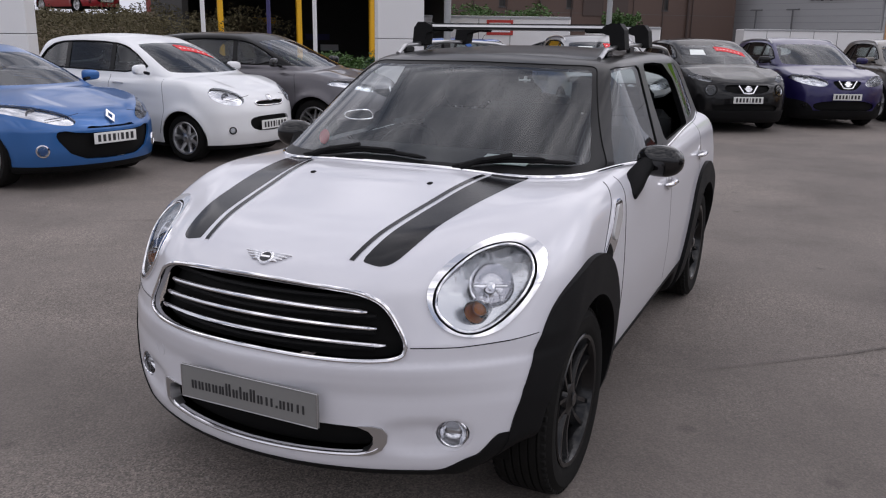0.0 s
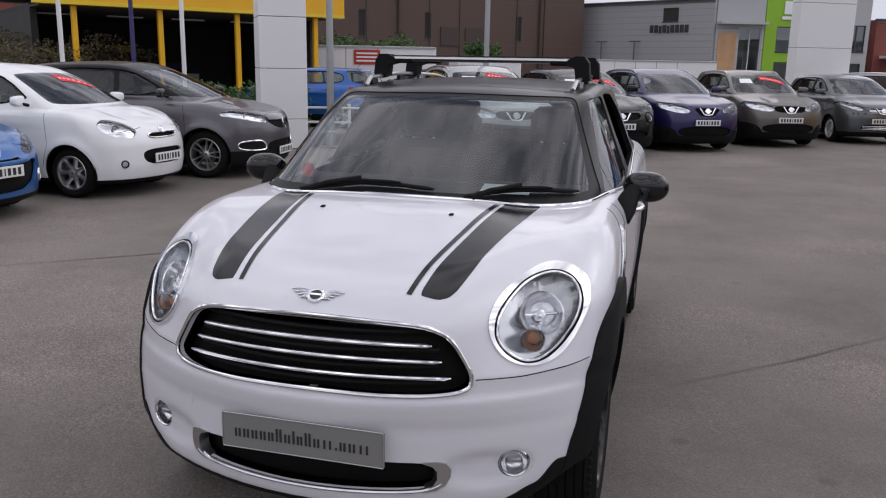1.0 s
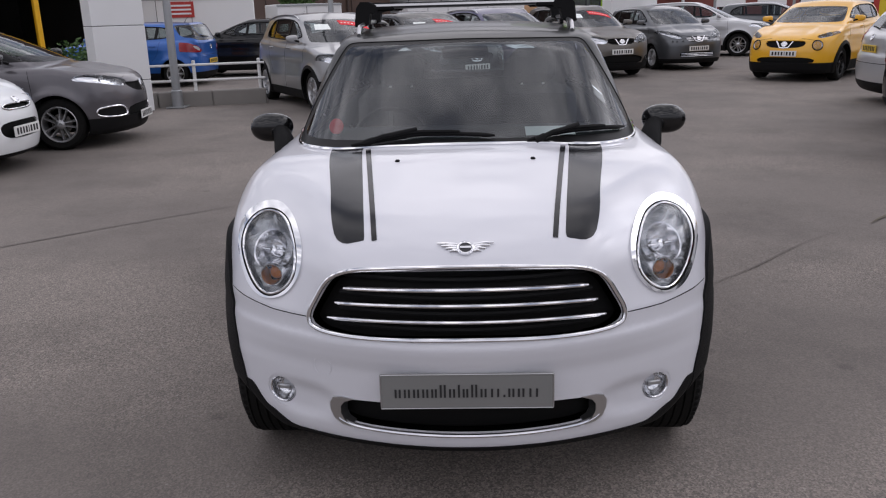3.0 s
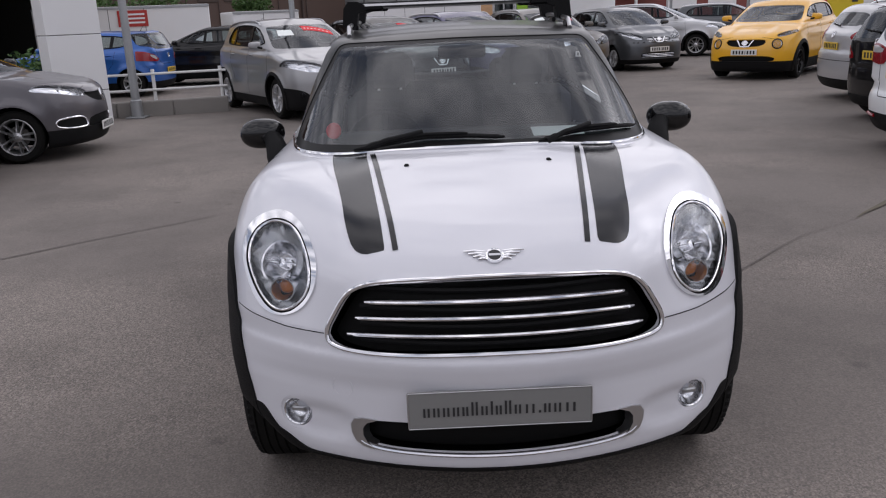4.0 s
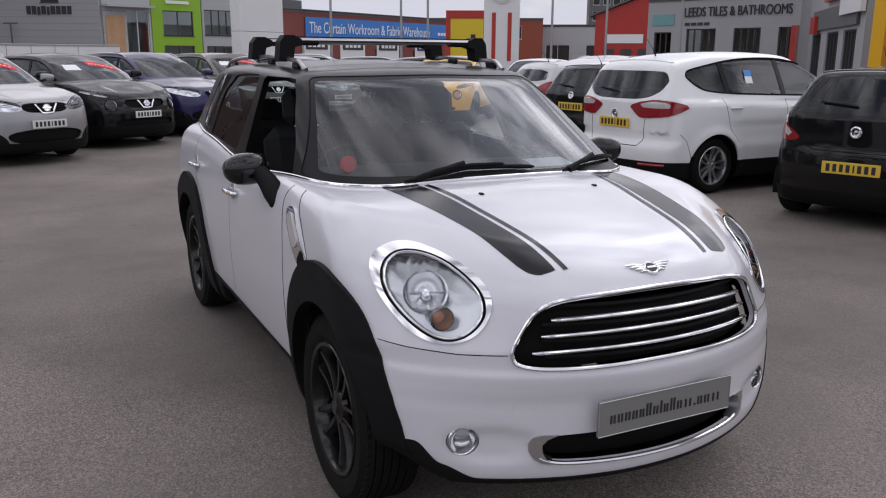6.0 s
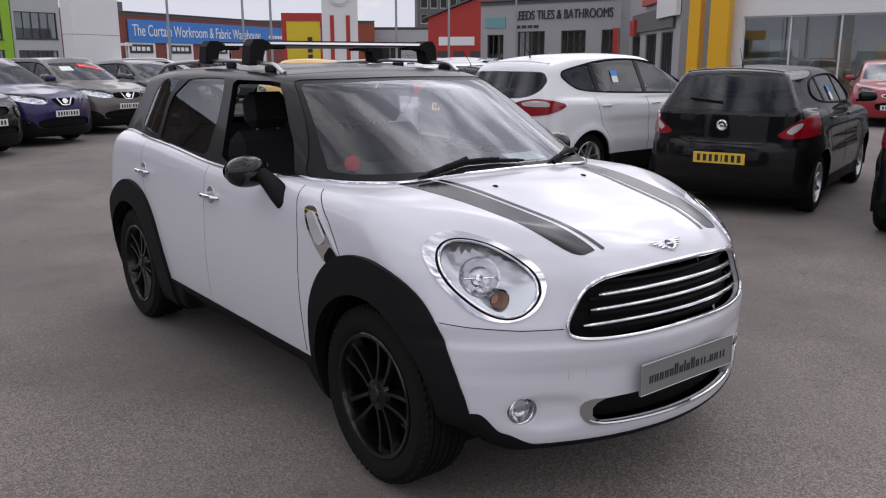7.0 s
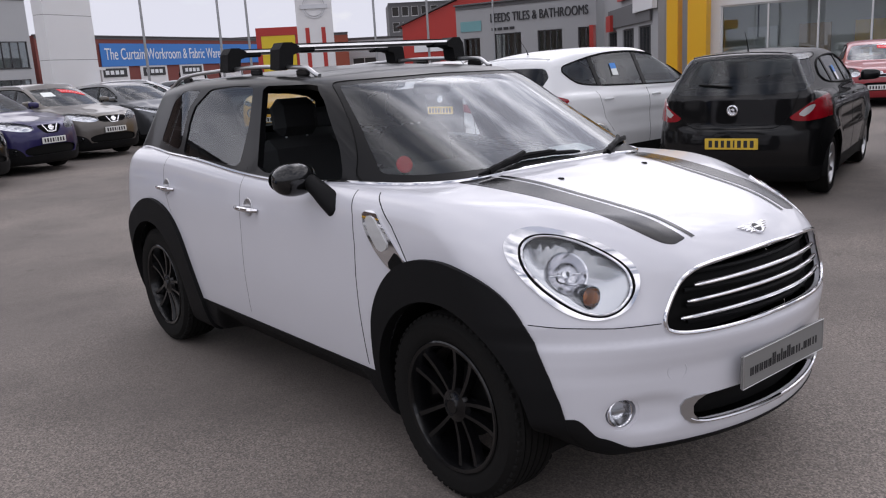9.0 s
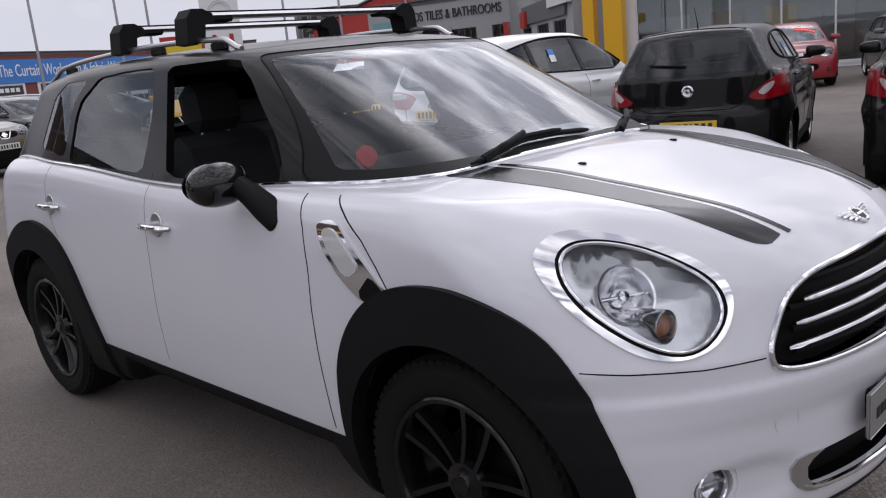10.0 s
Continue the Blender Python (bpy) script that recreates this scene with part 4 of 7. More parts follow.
        for i in range(n2 + 1):
            v = math.pi * i / n2
            for j in range(n1):
                u = 2 * math.pi * j / n1
                cx, cy, cz = math.cos(v), math.sin(v) * math.cos(u), math.sin(v) * math.sin(u)
                e = lambda q, w: math.copysign(abs(q) ** w, q) if abs(q) > 1e-9 else 0.0
                back_flat = 0.055 if cy < 0 else 0.070
                Vm.append((e(cx, 0.85) * 0.098, e(cy, 0.9) * back_flat, e(cz, 0.9) * 0.066))
        for i in range(n2):
            for j in range(n1):
                k = (j + 1) % n1
                Fm.append((i * n1 + j, (i + 1) * n1 + j, (i + 1) * n1 + k, i * n1 + k))
        mir.add(Vm, Fm)
        mo = mir.out("wing_mirror", M["mirror_black"], car, "gloss black wing mirror", sharp=80)
        mo.matrix_basis = pose(s * 0.905, 0.80, 1.092, 0, 0, -s * 8)
        am = Geo().tube([(s * 0.805, 0.645, 0.945), (s * 0.812, 0.655, 0.965), (s * 0.822, 0.685, 1.005), (s * 0.838, 0.73, 1.045), (s * 0.86, 0.775, 1.085)], [0.020, 0.046, 0.054, 0.046, 0.038], 14, flat=0.8)
        am.out("mirror_arm", M["plastic"], car)
        Geo().revolve([(0.055, 0.0), (0.001, 0.004)], n=24).out("mirror_glass", M["chrome"], mo).matrix_basis = pose(0, 0.062, 0, -90, 0, 0) @ Matrix.Diagonal((1.5, 1, 1, 1))
        for hy, hz in ((1.355, 0.912), (2.310, 0.934)):
            R, NN = hull.ray([(x0, hy + d, hz) for d in (-0.095, -0.08, -0.03, 0.03, 0.08, 0.095)], (-s, 0, 0))
            of = [0.004, 0.024, 0.034, 0.034, 0.024, 0.004]
            dh = Geo().tube([tuple(p + q * o) for p, q, o in zip(R, NN, of)], [0.008, 0.011, 0.012, 0.012, 0.011, 0.008], 10).out("door_handle", M["chrome"], car, "chrome door handle")
            R, NN = hull.ray([(x0, hy, hz + 0.008)], (-s, 0, 0))
            cup = Geo().revolve([(0.001, 0.0015), (0.030, 0.0035), (0.040, 0.0045), (0.043, 0.001)], n=24).out("handle_cup", M["satin"], dh)
            cup.matrix_basis = Matrix.Translation(R[0]) @ Vector(NN[0]).to_track_quat("Z", "Y").to_matrix().to_4x4()
        # roof rails
        ys = np.linspace(1.17, 2.85, 60)
        R, NN = hull.ray(np.stack([np.full(60, s * 0.532) - s * 0.03 * step(1.3, 0.9, ys), ys, np.full(60, 2.0)], 1), (0, 0, -1))
        lift = 0.034 * np.minimum(step(1.17, 1.27, ys), step(2.85, 2.68, ys)) + 0.002
        rl = Geo().tube([tuple(p) for p in R + np.array([0, 0, 1]) * lift[:, None]], 0.0105, 10).out("roof_rail", M["satin"], car, "silver roof rail")
        for yy in (1.30, 1.75, 2.6):
            R, NN = hull.ray([(s * 0.53, yy, 2.0)], (0, 0, -1))
            Geo().box((R[0][0], yy, R[0][2] + 0.012), (0.02, 0.10, 0.03), 0.006).out("rail_foot", M["gloss_black"], rl)
        # wheels and the wells round them
        for cy in (0.0, 2.595):
            wheel(car, (s * 0.832, cy, 0.338), 0.338, 0.240, 0.205, s, M["rubber"], M["alloy_dark"], 5, True)
            Vw, Fw = [], []
            for i in range(25):
                a = math.radians(-12 + 204 * i / 24)
                rim_x = 0.80 - 0.45 * max(0.0, -cy - 0.392 * math.cos(a) - 0.22) if cy == 0 else 0.80
                for xx in (rim_x, 0.40):
                    Vw.append((s * xx, cy + 0.392 * math.cos(a), 0.345 + 0.392 * math.sin(a)))
            Fw = [(2 * i, 2 * i + 1, 2 * i + 3, 2 * i + 2) for i in range(24)]
            Vw += [(s * 0.40, cy + 0.39 * math.cos(math.radians(-12 + 204 * i / 24)), 0.345 + 0.39 * math.sin(math.radians(-12 + 204 * i / 24))) for i in range(25)]
            Fw.append(tuple(range(50, 75)))
            put_mesh("wheel_well", Vw, Fw, M["seal"], car)
    # tow cover
    R, NN = hull.ray([(-0.452, -1.5, 0.537)], (0, 1, 0))
    o = Geo().revolve([(0.034, 0.0005), (0.0325, 0.002), (0.0305, 0.0005)], n=32).out("tow_cover", M["white"], car)
    o.matrix_basis = Matrix.Translation(R[0]) @ Vector(NN[0]).to_track_quat("Z", "Y").to_matrix().to_4x4()
    # wipers lying on the glass
    for blade, arm in ((((-0.45, 1.080), (-0.33, 1.096), (-0.19, 1.114), (-0.03, 1.114), (0.118, 1.106)), ((-0.40, 1.0865), (-0.30, 1.098), (-0.19, 1.118))), (((0.242, 1.088), (0.35, 1.106), (0.442, 1.113), (0.55, 1.112), (0.650, 1.104)), ((0.275, 1.088), (0.36, 1.100), (0.445, 1.117)))):
        t = np.linspace(0, 1, 18)
        R, NN = hull.ray([(np.interp(q, np.linspace(0, 1, len(blade)), [v[0] for v in blade]), -0.5, np.interp(q, np.linspace(0, 1, len(blade)), [v[1] for v in blade])) for q in t], (0, 1, 0))
        wp = Geo().tube([tuple(p) for p in R + NN * 0.014], [0.004] + [0.0085] * 16 + [0.004], 8).out("wiper", M["plastic"], car, "black wiper")
        Geo().tube([tuple(p) for p in R[5:14] + NN[5:14] * 0.026], [0.004] + [0.0075] * 7 + [0.004], 6).out("wiper_bow", M["plastic"], wp)
        R, NN = hull.ray([(np.interp(q, np.linspace(0, 1, 3), [v[0] for v in arm]), -0.5, np.interp(q, np.linspace(0, 1, 3), [v[1] for v in arm])) for q in t], (0, 1, 0))
        Geo().tube([tuple(p) for p in R + NN * np.interp(t, (0, 0.4, 1), (0.012, 0.034, 0.032))[:, None]], [0.014] * 4 + [0.010] * 14, 8).out("wiper_arm", M["plastic"], wp)
    # cabin
    dash = Geo()
    dash.prism([(0.34, 0.60), (0.34, 1.06), (0.42, 1.082), (0.62, 1.088), (0.82, 1.080), (0.95, 1.02), (0.93, 0.80), (0.85, 0.60)], "x", -0.64, 0.64)
    dash.out("dashboard", M["dark"], car, sharp=30)
    Geo().box((0, 1.7, 0.33), (1.45, 2.5, 0.04)).out("cabin_floor", M["dark"], car)
    o = Geo().revolve([(0.185, -0.014), (0.198, 0.0), (0.185, 0.014), (0.172, 0.0)], n=32, close=True)
    for a in (0, 120, 240):
        o.box((0.09 * math.cos(radians(a + 90)), 0.09 * math.sin(radians(a + 90)), -0.01), (0.03, 0.18, 0.02), 0.005, Matrix.Rotation(radians(a), 4, "Z"))
    o = o.out("steering_wheel", M["dark"], car)
    o.matrix_basis = pose(-0.37, 0.98, 0.97, 65, 0, 0)
    def soft(w, d, h):
        return Geo().box((0, 0, 0), (w, d, h), min(w, d, h) * 0.38)
    for sx in (-0.37, 0.37):
        soft(0.50, 0.52, 0.18).out("seat_cushion", M["seat"], car).matrix_basis = pose(sx, 1.30, 0.58, 8)
        soft(0.48, 0.16, 0.66).out("seat_back", M["seat"], car).matrix_basis = pose(sx, 1.60, 0.86, -14)
        hd = soft(0.25, 0.11, 0.19).out("headrest", M["seat"], car)
        hd.matrix_basis = pose(sx, 1.70, 1.285, -8)
        for dx in (-0.06, 0.06):
            Geo().tube([(sx + dx, 1.68, 1.12), (sx + dx, 1.70, 1.24)], 0.007, 6).out("headrest_post", M["satin"], car)
        soft(0.25, 0.10, 0.16).out("headrest", M["seat"], car).matrix_basis = pose(sx, 2.62, 1.20, -8)
    soft(1.25, 0.50, 0.20).out("rear_cushion", M["seat"], car).matrix_basis = pose(0, 2.2, 0.60)
    soft(1.25, 0.16, 0.60).out("rear_back", M["seat"], car).matrix_basis = pose(0, 2.52, 0.86, -14)
    soft(0.22, 0.03, 0.06).out("rear_view_mirror", M["dark"], car).matrix_basis = pose(0, 1.02, 1.40, 10)
    Geo().box((0.355, 0.465, 1.097), (0.205, 0.11, 0.002), 0, Matrix.Rotation(radians(11), 4, "X")).out("paper_sheet", M["paper"], car, "white paper sheet on the dashboard", smooth=False)
    R, NN = hull.ray([(1.4, 0.955, 1.405)], (-1, 0, 0))
    o = Geo().revolve([(0.034, 0.0), (0.032, 0.002), (0.001, 0.0025)], n=24).out("yellow_sticker", M["yellow_card"], car, "round yellow sticker on the side window")
    o.matrix_basis = Matrix.Translation(R[0] - NN[0] * 0.012) @ Vector(NN[0]).to_track_quat("Z", "Y").to_matrix().to_4x4()
    o = Geo().revolve([(0.034, 0.0), (0.030, 0.004), (0.001, 0.006)], n=24).out("red_rosette", M["red_card"], car, "round red rosette behind the windscreen")
    o.matrix_basis = Matrix.Translation((-0.559, 0.532, 1.125)) @ Vector((-0.3, -1, 0.25)).to_track_quat("Z", "Y").to_matrix().to_4x4()
    Geo().box((-0.559, 0.54, 1.06), (0.02, 0.01, 0.10)).out("rosette_stem", M["dark"], car)
    return car, hull


def roof_bar(y, hull, label):
    bar = thing("roof_bar", label, "roof bar", "roof bars of the white car", (0, y, 0))
    sec = [(0.040, 0.0), (0.030, 0.011), (0.0, 0.014), (-0.030, 0.010), (-0.040, 0.0), (-0.030, -0.010), (0.0, -0.013), (0.030, -0.010)]
    Geo().prism([(a, 1.622 + b) for a, b in sec], "x", -0.53, 0.53).out("crossbar", M["satin"], bar, "brushed aluminium crossbar")
    Geo().box((0, 0, 1.6385), (1.0, 0.018, 0.004), 0.001).out("rubber_strip", M["plastic"], bar)
    for s in (-1, 1):
        rz = hull.ray([(s * 0.53, y, 2.0)], (0, 0, -1))[0][0][2]
        ft = Geo().prism([(s * 0.578, rz + 0.026), (s * 0.568, 1.615), (s * 0.545, 1.646), (s * 0.50, 1.646), (s * 0.462, 1.628), (s * 0.455, 1.60), (s * 0.496, 1.588), (s * 0.505, rz + 0.032), (s * 0.545, rz + 0.020)][:: -s], "y", -0.045, 0.045)
        ft.out("bar_foot", M["plastic"], bar, "black plastic foot", sharp=25)
        Geo().box((s * 0.45, 0, 1.613), (0.16, 0.082, 0.030), 0.008).out("foot_cover", M["plastic"], bar)
    return bar


hero, hero_hull = hero_car()
roof_bar(1.475, hero_hull, "aluminium roof bar with black feet on the front of the roof")
roof_bar(2.02, hero_hull, "aluminium roof bar with black feet on the rear of the roof")

# ---- ground ----
def ground():
    n = 90
    xs = np.sign(np.linspace(-1, 1, n)) * np.abs(np.linspace(-1, 1, n)) ** 3 * 900
    V = [(x, y, -0.004 * (noise.noise((x * 0.15, y * 0.15, 0)) + 1) - (0 if abs(x) + abs(y) < 400 else 0.5)) for x in xs for y in xs]
    F = [(i * n + j, (i + 1) * n + j, (i + 1) * n + j + 1, i * n + j + 1) for i in range(n - 1) for j in range(n - 1)]
    g = put_mesh("ground", V, F, M["asphalt"])
    tagged(g, "worn grey-brown asphalt of a dealer's car park", "ground", kind="structure")


ground()

# ---- the other cars of the car park ----
PAINTS = dict(
    blue=paint("blue_paint", (0.026, 0.125, 0.36), 0.35), white2=paint("white_paint_b", (0.78, 0.79, 0.80)),
    grey=paint("grey_paint", (0.105, 0.098, 0.108), 0.5), silver=paint("silver_paint", (0.33, 0.33, 0.335), 0.6, 0.36),
    black=paint("black_paint", (0.004, 0.004, 0.0045)), purple=paint("purple_paint", (0.013, 0.009, 0.075), 0.4),
    bronze=paint("bronze_paint", (0.125, 0.113, 0.100), 0.6), steel=paint("steel_paint", (0.085, 0.090, 0.098), 0.55),
    yellow=paint("yellow_paint", (0.78, 0.40, 0.015)), red=paint("red_paint", (0.26, 0.012, 0.018)),
    blue2=paint("mid_blue_paint", (0.015, 0.10, 0.38), 0.3), silver2=paint("bright_silver_paint", (0.50, 0.50, 0.51), 0.5, 0.36),
)

BASE = dict(W=1.77, wb=2.6, FO=0.86, RO=0.72, r=0.315, zn=0.80, yc=0.20, zc=1.00, yr=1.05, zr=1.45, H=1.55, zb=1.02, ye=3.05, mr=0.6, tum=0.40, plan=0.32,
            plate=0.52, rplate=0.80, low=0.30, clad=0.0, spokes=5, rails=False, rearwiper=True, roofdrop=0.10, black_low=True, chrome=True)


def make_car(spec, label, colour, at, rz, group="", front=True, rear=False, h=0.045, seats=True):
    s = dict(BASE)
    s.update(spec)
    W, wb, FO, RO, zn, yc, zc, yr, zr, H, zb, ye, mr = (s[k] for k in ("W", "wb", "FO", "RO", "zn", "yc", "zc", "yr", "zr", "H", "zb", "ye", "mr"))
    end = wb + RO
    top = curve((-FO - 0.3, zn - 0.25), (-FO, zn - 0.03), (-FO + 0.14, zn + 0.035), (-0.3, zn + (zc - zn) * 0.62), (yc, zc), (1.2, zb + 0.005), (2.4, zb + 0.05), (end - 0.2, zb + 0.05), (end + 0.3, zb - 0.04))
    nose = curve((0.1, -FO + 0.14), (0.25, -FO + 0.03), (0.40, -FO), (0.58, -FO + 0.005), (zn - 0.08, -FO + 0.05), (zn + 0.05, -FO + 0.16), (zn + 0.3, -FO + 0.5))
    tail = curve((0.1, end - 0.18), (0.3, end - 0.03), (0.5, end), (s.get("shelf", 0.66), end - 0.008), (s.get("shelf", 0.66) + 0.08, end - 0.042), (zb - 0.05, end - s.get("tuck", 0.08) - 0.02), (zb + 0.3, end - 0.30))
    sid = curve((0.1, W / 2 - 0.06), (0.35, W / 2 - 0.02), (0.6, W / 2), (0.85, W / 2 - 0.015), (zb + 0.05, W / 2 - 0.06), (1.4, W / 2 - 0.2))
    roof = curve((yr - 0.4, zr - 0.13), (yr, zr), (yr + 0.35, H - 0.015), (yr + 0.8, H), (wb - 0.2, H - 0.02), (ye, H - s["roofdrop"]), (ye + 0.5, H - s["roofdrop"] - 0.12))
    m = (yr - yc) / (zr - zc)

    def lower(x, y, z):
        a = np.abs(x)
        flare = sum(0.024 * np.exp(-(((np.hypot(y - cy, z - s["r"]) - s["r"] - 0.05) / 0.07) ** 2)) for cy in (0.0, wb))
        waist = 0.016 * step(0.52, 0.66, z) * step(0.86, 0.76, z) * step(0.2, 0.6, y) * step(wb - 0.1, wb - 0.5, y)
        f = smax((nose(z) + s["plan"] * a**2 + 0.35 * a**6 - y) * 0.9, a - sid(z) - flare + waist + 0.09 * step(-0.1, -FO, y) + 0.10 * step(wb, end, y), 0.09)
        f = smax(f, z - top(y) + 0.06 * a**2 + 0.018 * step(0.45, 0.30, a) * step(0.1, -0.2, y), 0.075)
        f = smax(f, (y - tail(z) + 0.20 * a**2 + 0.25 * a**6) * 0.95, 0.09)
        return smax(f, 0.17 - z, 0.05)

    def upper(x, y, z):
        a = np.abs(x)
        ws = (yc + m * (z - zc) + 0.28 * a**2 + 0.5 * a**6 - y) / math.hypot(1, m)
        sd = (a - (W / 2 - 0.075 - s["tum"] * np.maximum(z - zb, 0)) + 0.05 * step(1.0, 0.3, y) + 0.09 * step(wb - 0.5, end, y)) * 0.93
        re = (y - (ye + 0.02 - mr * np.maximum(z - zb, -0.03)) + 0.18 * a**2) / math.hypot(1, mr)
        f = smax(smax(ws, sd, 0.06), z - roof(y) + 0.10 * a**2, 0.08)
        return smax(smax(f, re, 0.07), 0.7 - z, 0.02)

    hull = Hull(lambda x, y, z: smin(lower(x, y, z), upper(x, y, z), 0.025), (-W / 2 - 0.08, -FO - 0.1, 0.10), (W / 2 + 0.08, end + 0.12, H + 0.08), h)
    car = thing("parked_car", label, "car", group, (*at, 0), rz)
    X, Y, Z = (lambda P: P[:, 0]), (lambda P: P[:, 1]), (lambda P: P[:, 2])
    body_m = PAINTS[colour]
    r = s["r"]
    for sg in (-1, 1):
        for cy in (0.0, wb):
            hull.cut("body", lambda P: np.maximum(np.hypot(Y(P) - cy, Z(P) - r) - r - 0.045, 0.40 - sg * X(P)), "well")
    if s["clad"]:
        for sg in (-1, 1):
            for cy in (0.0, wb):
                hull.cut("body", lambda P: np.maximum(np.hypot(Y(P) - cy, Z(P) - r) - r - 0.045 - s["clad"], 0.5 - sg * X(P)), "arch")
    if s["black_low"]:
        hull.cut("body", lambda P: Z(P) - s["low"], "low")
    # glass
    wu = W / 2 - 0.075
    wt = wu - s["tum"] * (zr - zb)
    scr = rounded([(0, zc + 0.025), (wu - 0.16, zc + 0.03), (wu - 0.115, zc + 0.06), (wt - 0.075, zr - 0.06), (wt - 0.13, zr - 0.03), (0, zr - 0.015), (-wt + 0.13, zr - 0.03), (-wt + 0.075, zr - 0.06), (-wu + 0.115, zc + 0.06), (-wu + 0.16, zc + 0.03)], 2)
    hull.cut("body", lambda P: np.maximum(inside(scr, X(P), Z(P)), Y(P) - yr - 0.25), "windscreen")
    dlo = rounded(s.get("dlo") or [(yc + 0.42, zb + 0.035), (2.2, zb + 0.065), (2.65, zb + 0.10), (2.45, H - 0.16), (2.1, H - 0.10), (yr + 0.30, zr - 0.01), (yr - 0.02, zr - 0.09)], 1)
    bp, cp = s.get("bp", 1.30), s.get("cp", 2.15)
    for sg, n in ((-1, "a"), (1, "b")):
        hull.cut("body", lambda P: np.maximum(inside(dlo, Y(P), Z(P)), 0.32 - sg * X(P)), "dlo" + n)
        for yp in (bp, cp):
            hull.cut("dlo" + n, lambda P: np.abs(Y(P) - yp - 0.12 * (Z(P) - zb)) - 0.035, "post" + n)
    bk = (trimmed if s.get("crisp") else rounded)(s.get("backlight") or [(wu - 0.16, zb + 0.10), (wu - 0.30, H - 0.17), (-wu + 0.30, H - 0.17), (-wu + 0.16, zb + 0.10)], *((0.18,) if s.get("crisp") else (2,)))
    hull.cut("body", lambda P: np.maximum(inside(bk, X(P), Z(P)), wb - 0.2 - Y(P)), "back")
    if s.get("black_top"):
        hull.cut("body", lambda P: np.maximum(zb + 0.035 - Z(P), yc + 0.12 - Y(P)), "top")
    front_g = lambda P: Y(P) + FO * 0.30
    rear_g = lambda P: end - s.get("wrap", 0.5) - Y(P)
    # openings in the nose
    for k, poly in enumerate(s.get("grilles", [])):
        full = rounded(list(poly) + [(-x, z) for x, z in reversed(poly) if x > 0.001], 1)
        hull.cut("body", lambda P: np.maximum(inside(full, X(P), Z(P)), front_g(P)), "grille%d" % k)
    tl = s.get("lamp_tilt", 0.4)
    for sg, n in ((-1, "a"), (1, "b")):
        if s.get("lamp"):
            ctr = np.mean(np.array(s["lamp"]), 0)
            pl = rounded([ctr + (np.array(p) - ctr) * (1.20, s.get("lamp_tall", 1.5)) for p in s["lamp"]], 2)
            hull.cut("body", lambda P: np.maximum(inside(pl, sg * X(P), Z(P) + tl * (Y(P) + FO - 0.25)), Y(P) - 0.1), "lamp" + n)
        if s.get("tail_lamp"):
            pt = trimmed(s["tail_lamp"], 0.18) if s.get("lamp_wrap") else rounded(s["tail_lamp"], 2)
            # lamps that wrap round the corner are drawn along the surface
            along = lambda P: sg * X(P) + (np.maximum(end - 0.10 - Y(P), 0) if s.get("lamp_wrap") else 0)
            hull.cut("body", lambda P: np.maximum(inside(pt, along(P), Z(P)), np.maximum(rear_g(P), 0.05 - sg * X(P))), "tail" + n)
            if s.get("tail_clear"):
                pc = trimmed(s["tail_clear"], 0.18) if s.get("lamp_wrap") else rounded(s["tail_clear"], 2)
                hull.cut("tail" + n, lambda P: inside(pc, along(P), Z(P)), "clear" + n)
        if s.get("bumper_black"):
            pb = rounded(s["bumper_black"], 1)
            hull.cut("body", lambda P: np.maximum(inside(pb, sg * X(P), Z(P)), front_g(P)), "bb" + n)
    hull.part("body", "body", body_m, car, skirt=0.02)
    if s.get("black_top"):
        hull.part("top", "roof", M["gloss_black"], car, "black roof and pillars", skirt=0.02)
    if s["black_low"]:
        hull.part("low", "lower_cladding", M["plastic"], car, off=0.004, skirt=0.02)
    if s["clad"]:
        for sg in (-1, 1):
            for cy in (0.0, wb):
                hull.part("arch", "arch_cladding", M["plastic"], car, off=0.012, skirt=0.03, pick=lambda c: c[0] * sg > 0 and abs(c[1] - cy) < 0.8)
    hull.part("windscreen", "windscreen", M["glass"], car)
    hull.part("back", "rear_window", M["glass_dark"], car)
    for sg, n in ((-1, "a"), (1, "b")):
        for lo, hi, nm in ((-9, bp, "front_window"), (bp, cp, "rear_door_window"), (cp, 9, "quarter_window")):
            hull.part("dlo" + n, nm, M["glass"] if nm == "front_window" else M["glass_dark"], car, off=-0.006, pick=lambda c: lo < c[1] - 0.12 * (c[2] - zb) < hi)
        for lo, hi in ((-9, (bp + cp) / 2), ((bp + cp) / 2, 9)):
            hull.part("post" + n, "window_post", M["gloss_black"], car, skirt=0.02, pick=lambda c: lo < c[1] < hi)
        P, c = hull.line("dlo" + n, 0, 0.003)
        Geo().tube(P, 0.010, 6, c).out("window_seal", M["seal"], car)
        if s.get("lamp"):
            hl = hull.part("lamp" + n, "headlight", M["lamp_glass"], car, "clear headlight", off=0.004, skirt=0.02)
            if hl:
                hull.part("lamp" + n, "headlight_bowl", M["reflector_soft"], hl, off=-0.03)
                c = hull.V[hull.R["lamp" + n].ravel()].mean(0)
                c = c - hull.N[hull.R["lamp" + n].ravel()].mean(0) * 0.012
                o = Geo().revolve([(0.052, 0.0), (0.046, 0.008), (0.03, -0.006), (0.001, 0.012)], n=20).out("projector", M["lamp_grey"], hl)
                o.matrix_basis = Matrix.Translation(c) @ Vector((sg * 0.25, -1, 0.1)).to_track_quat("Z", "Y").to_matrix().to_4x4()
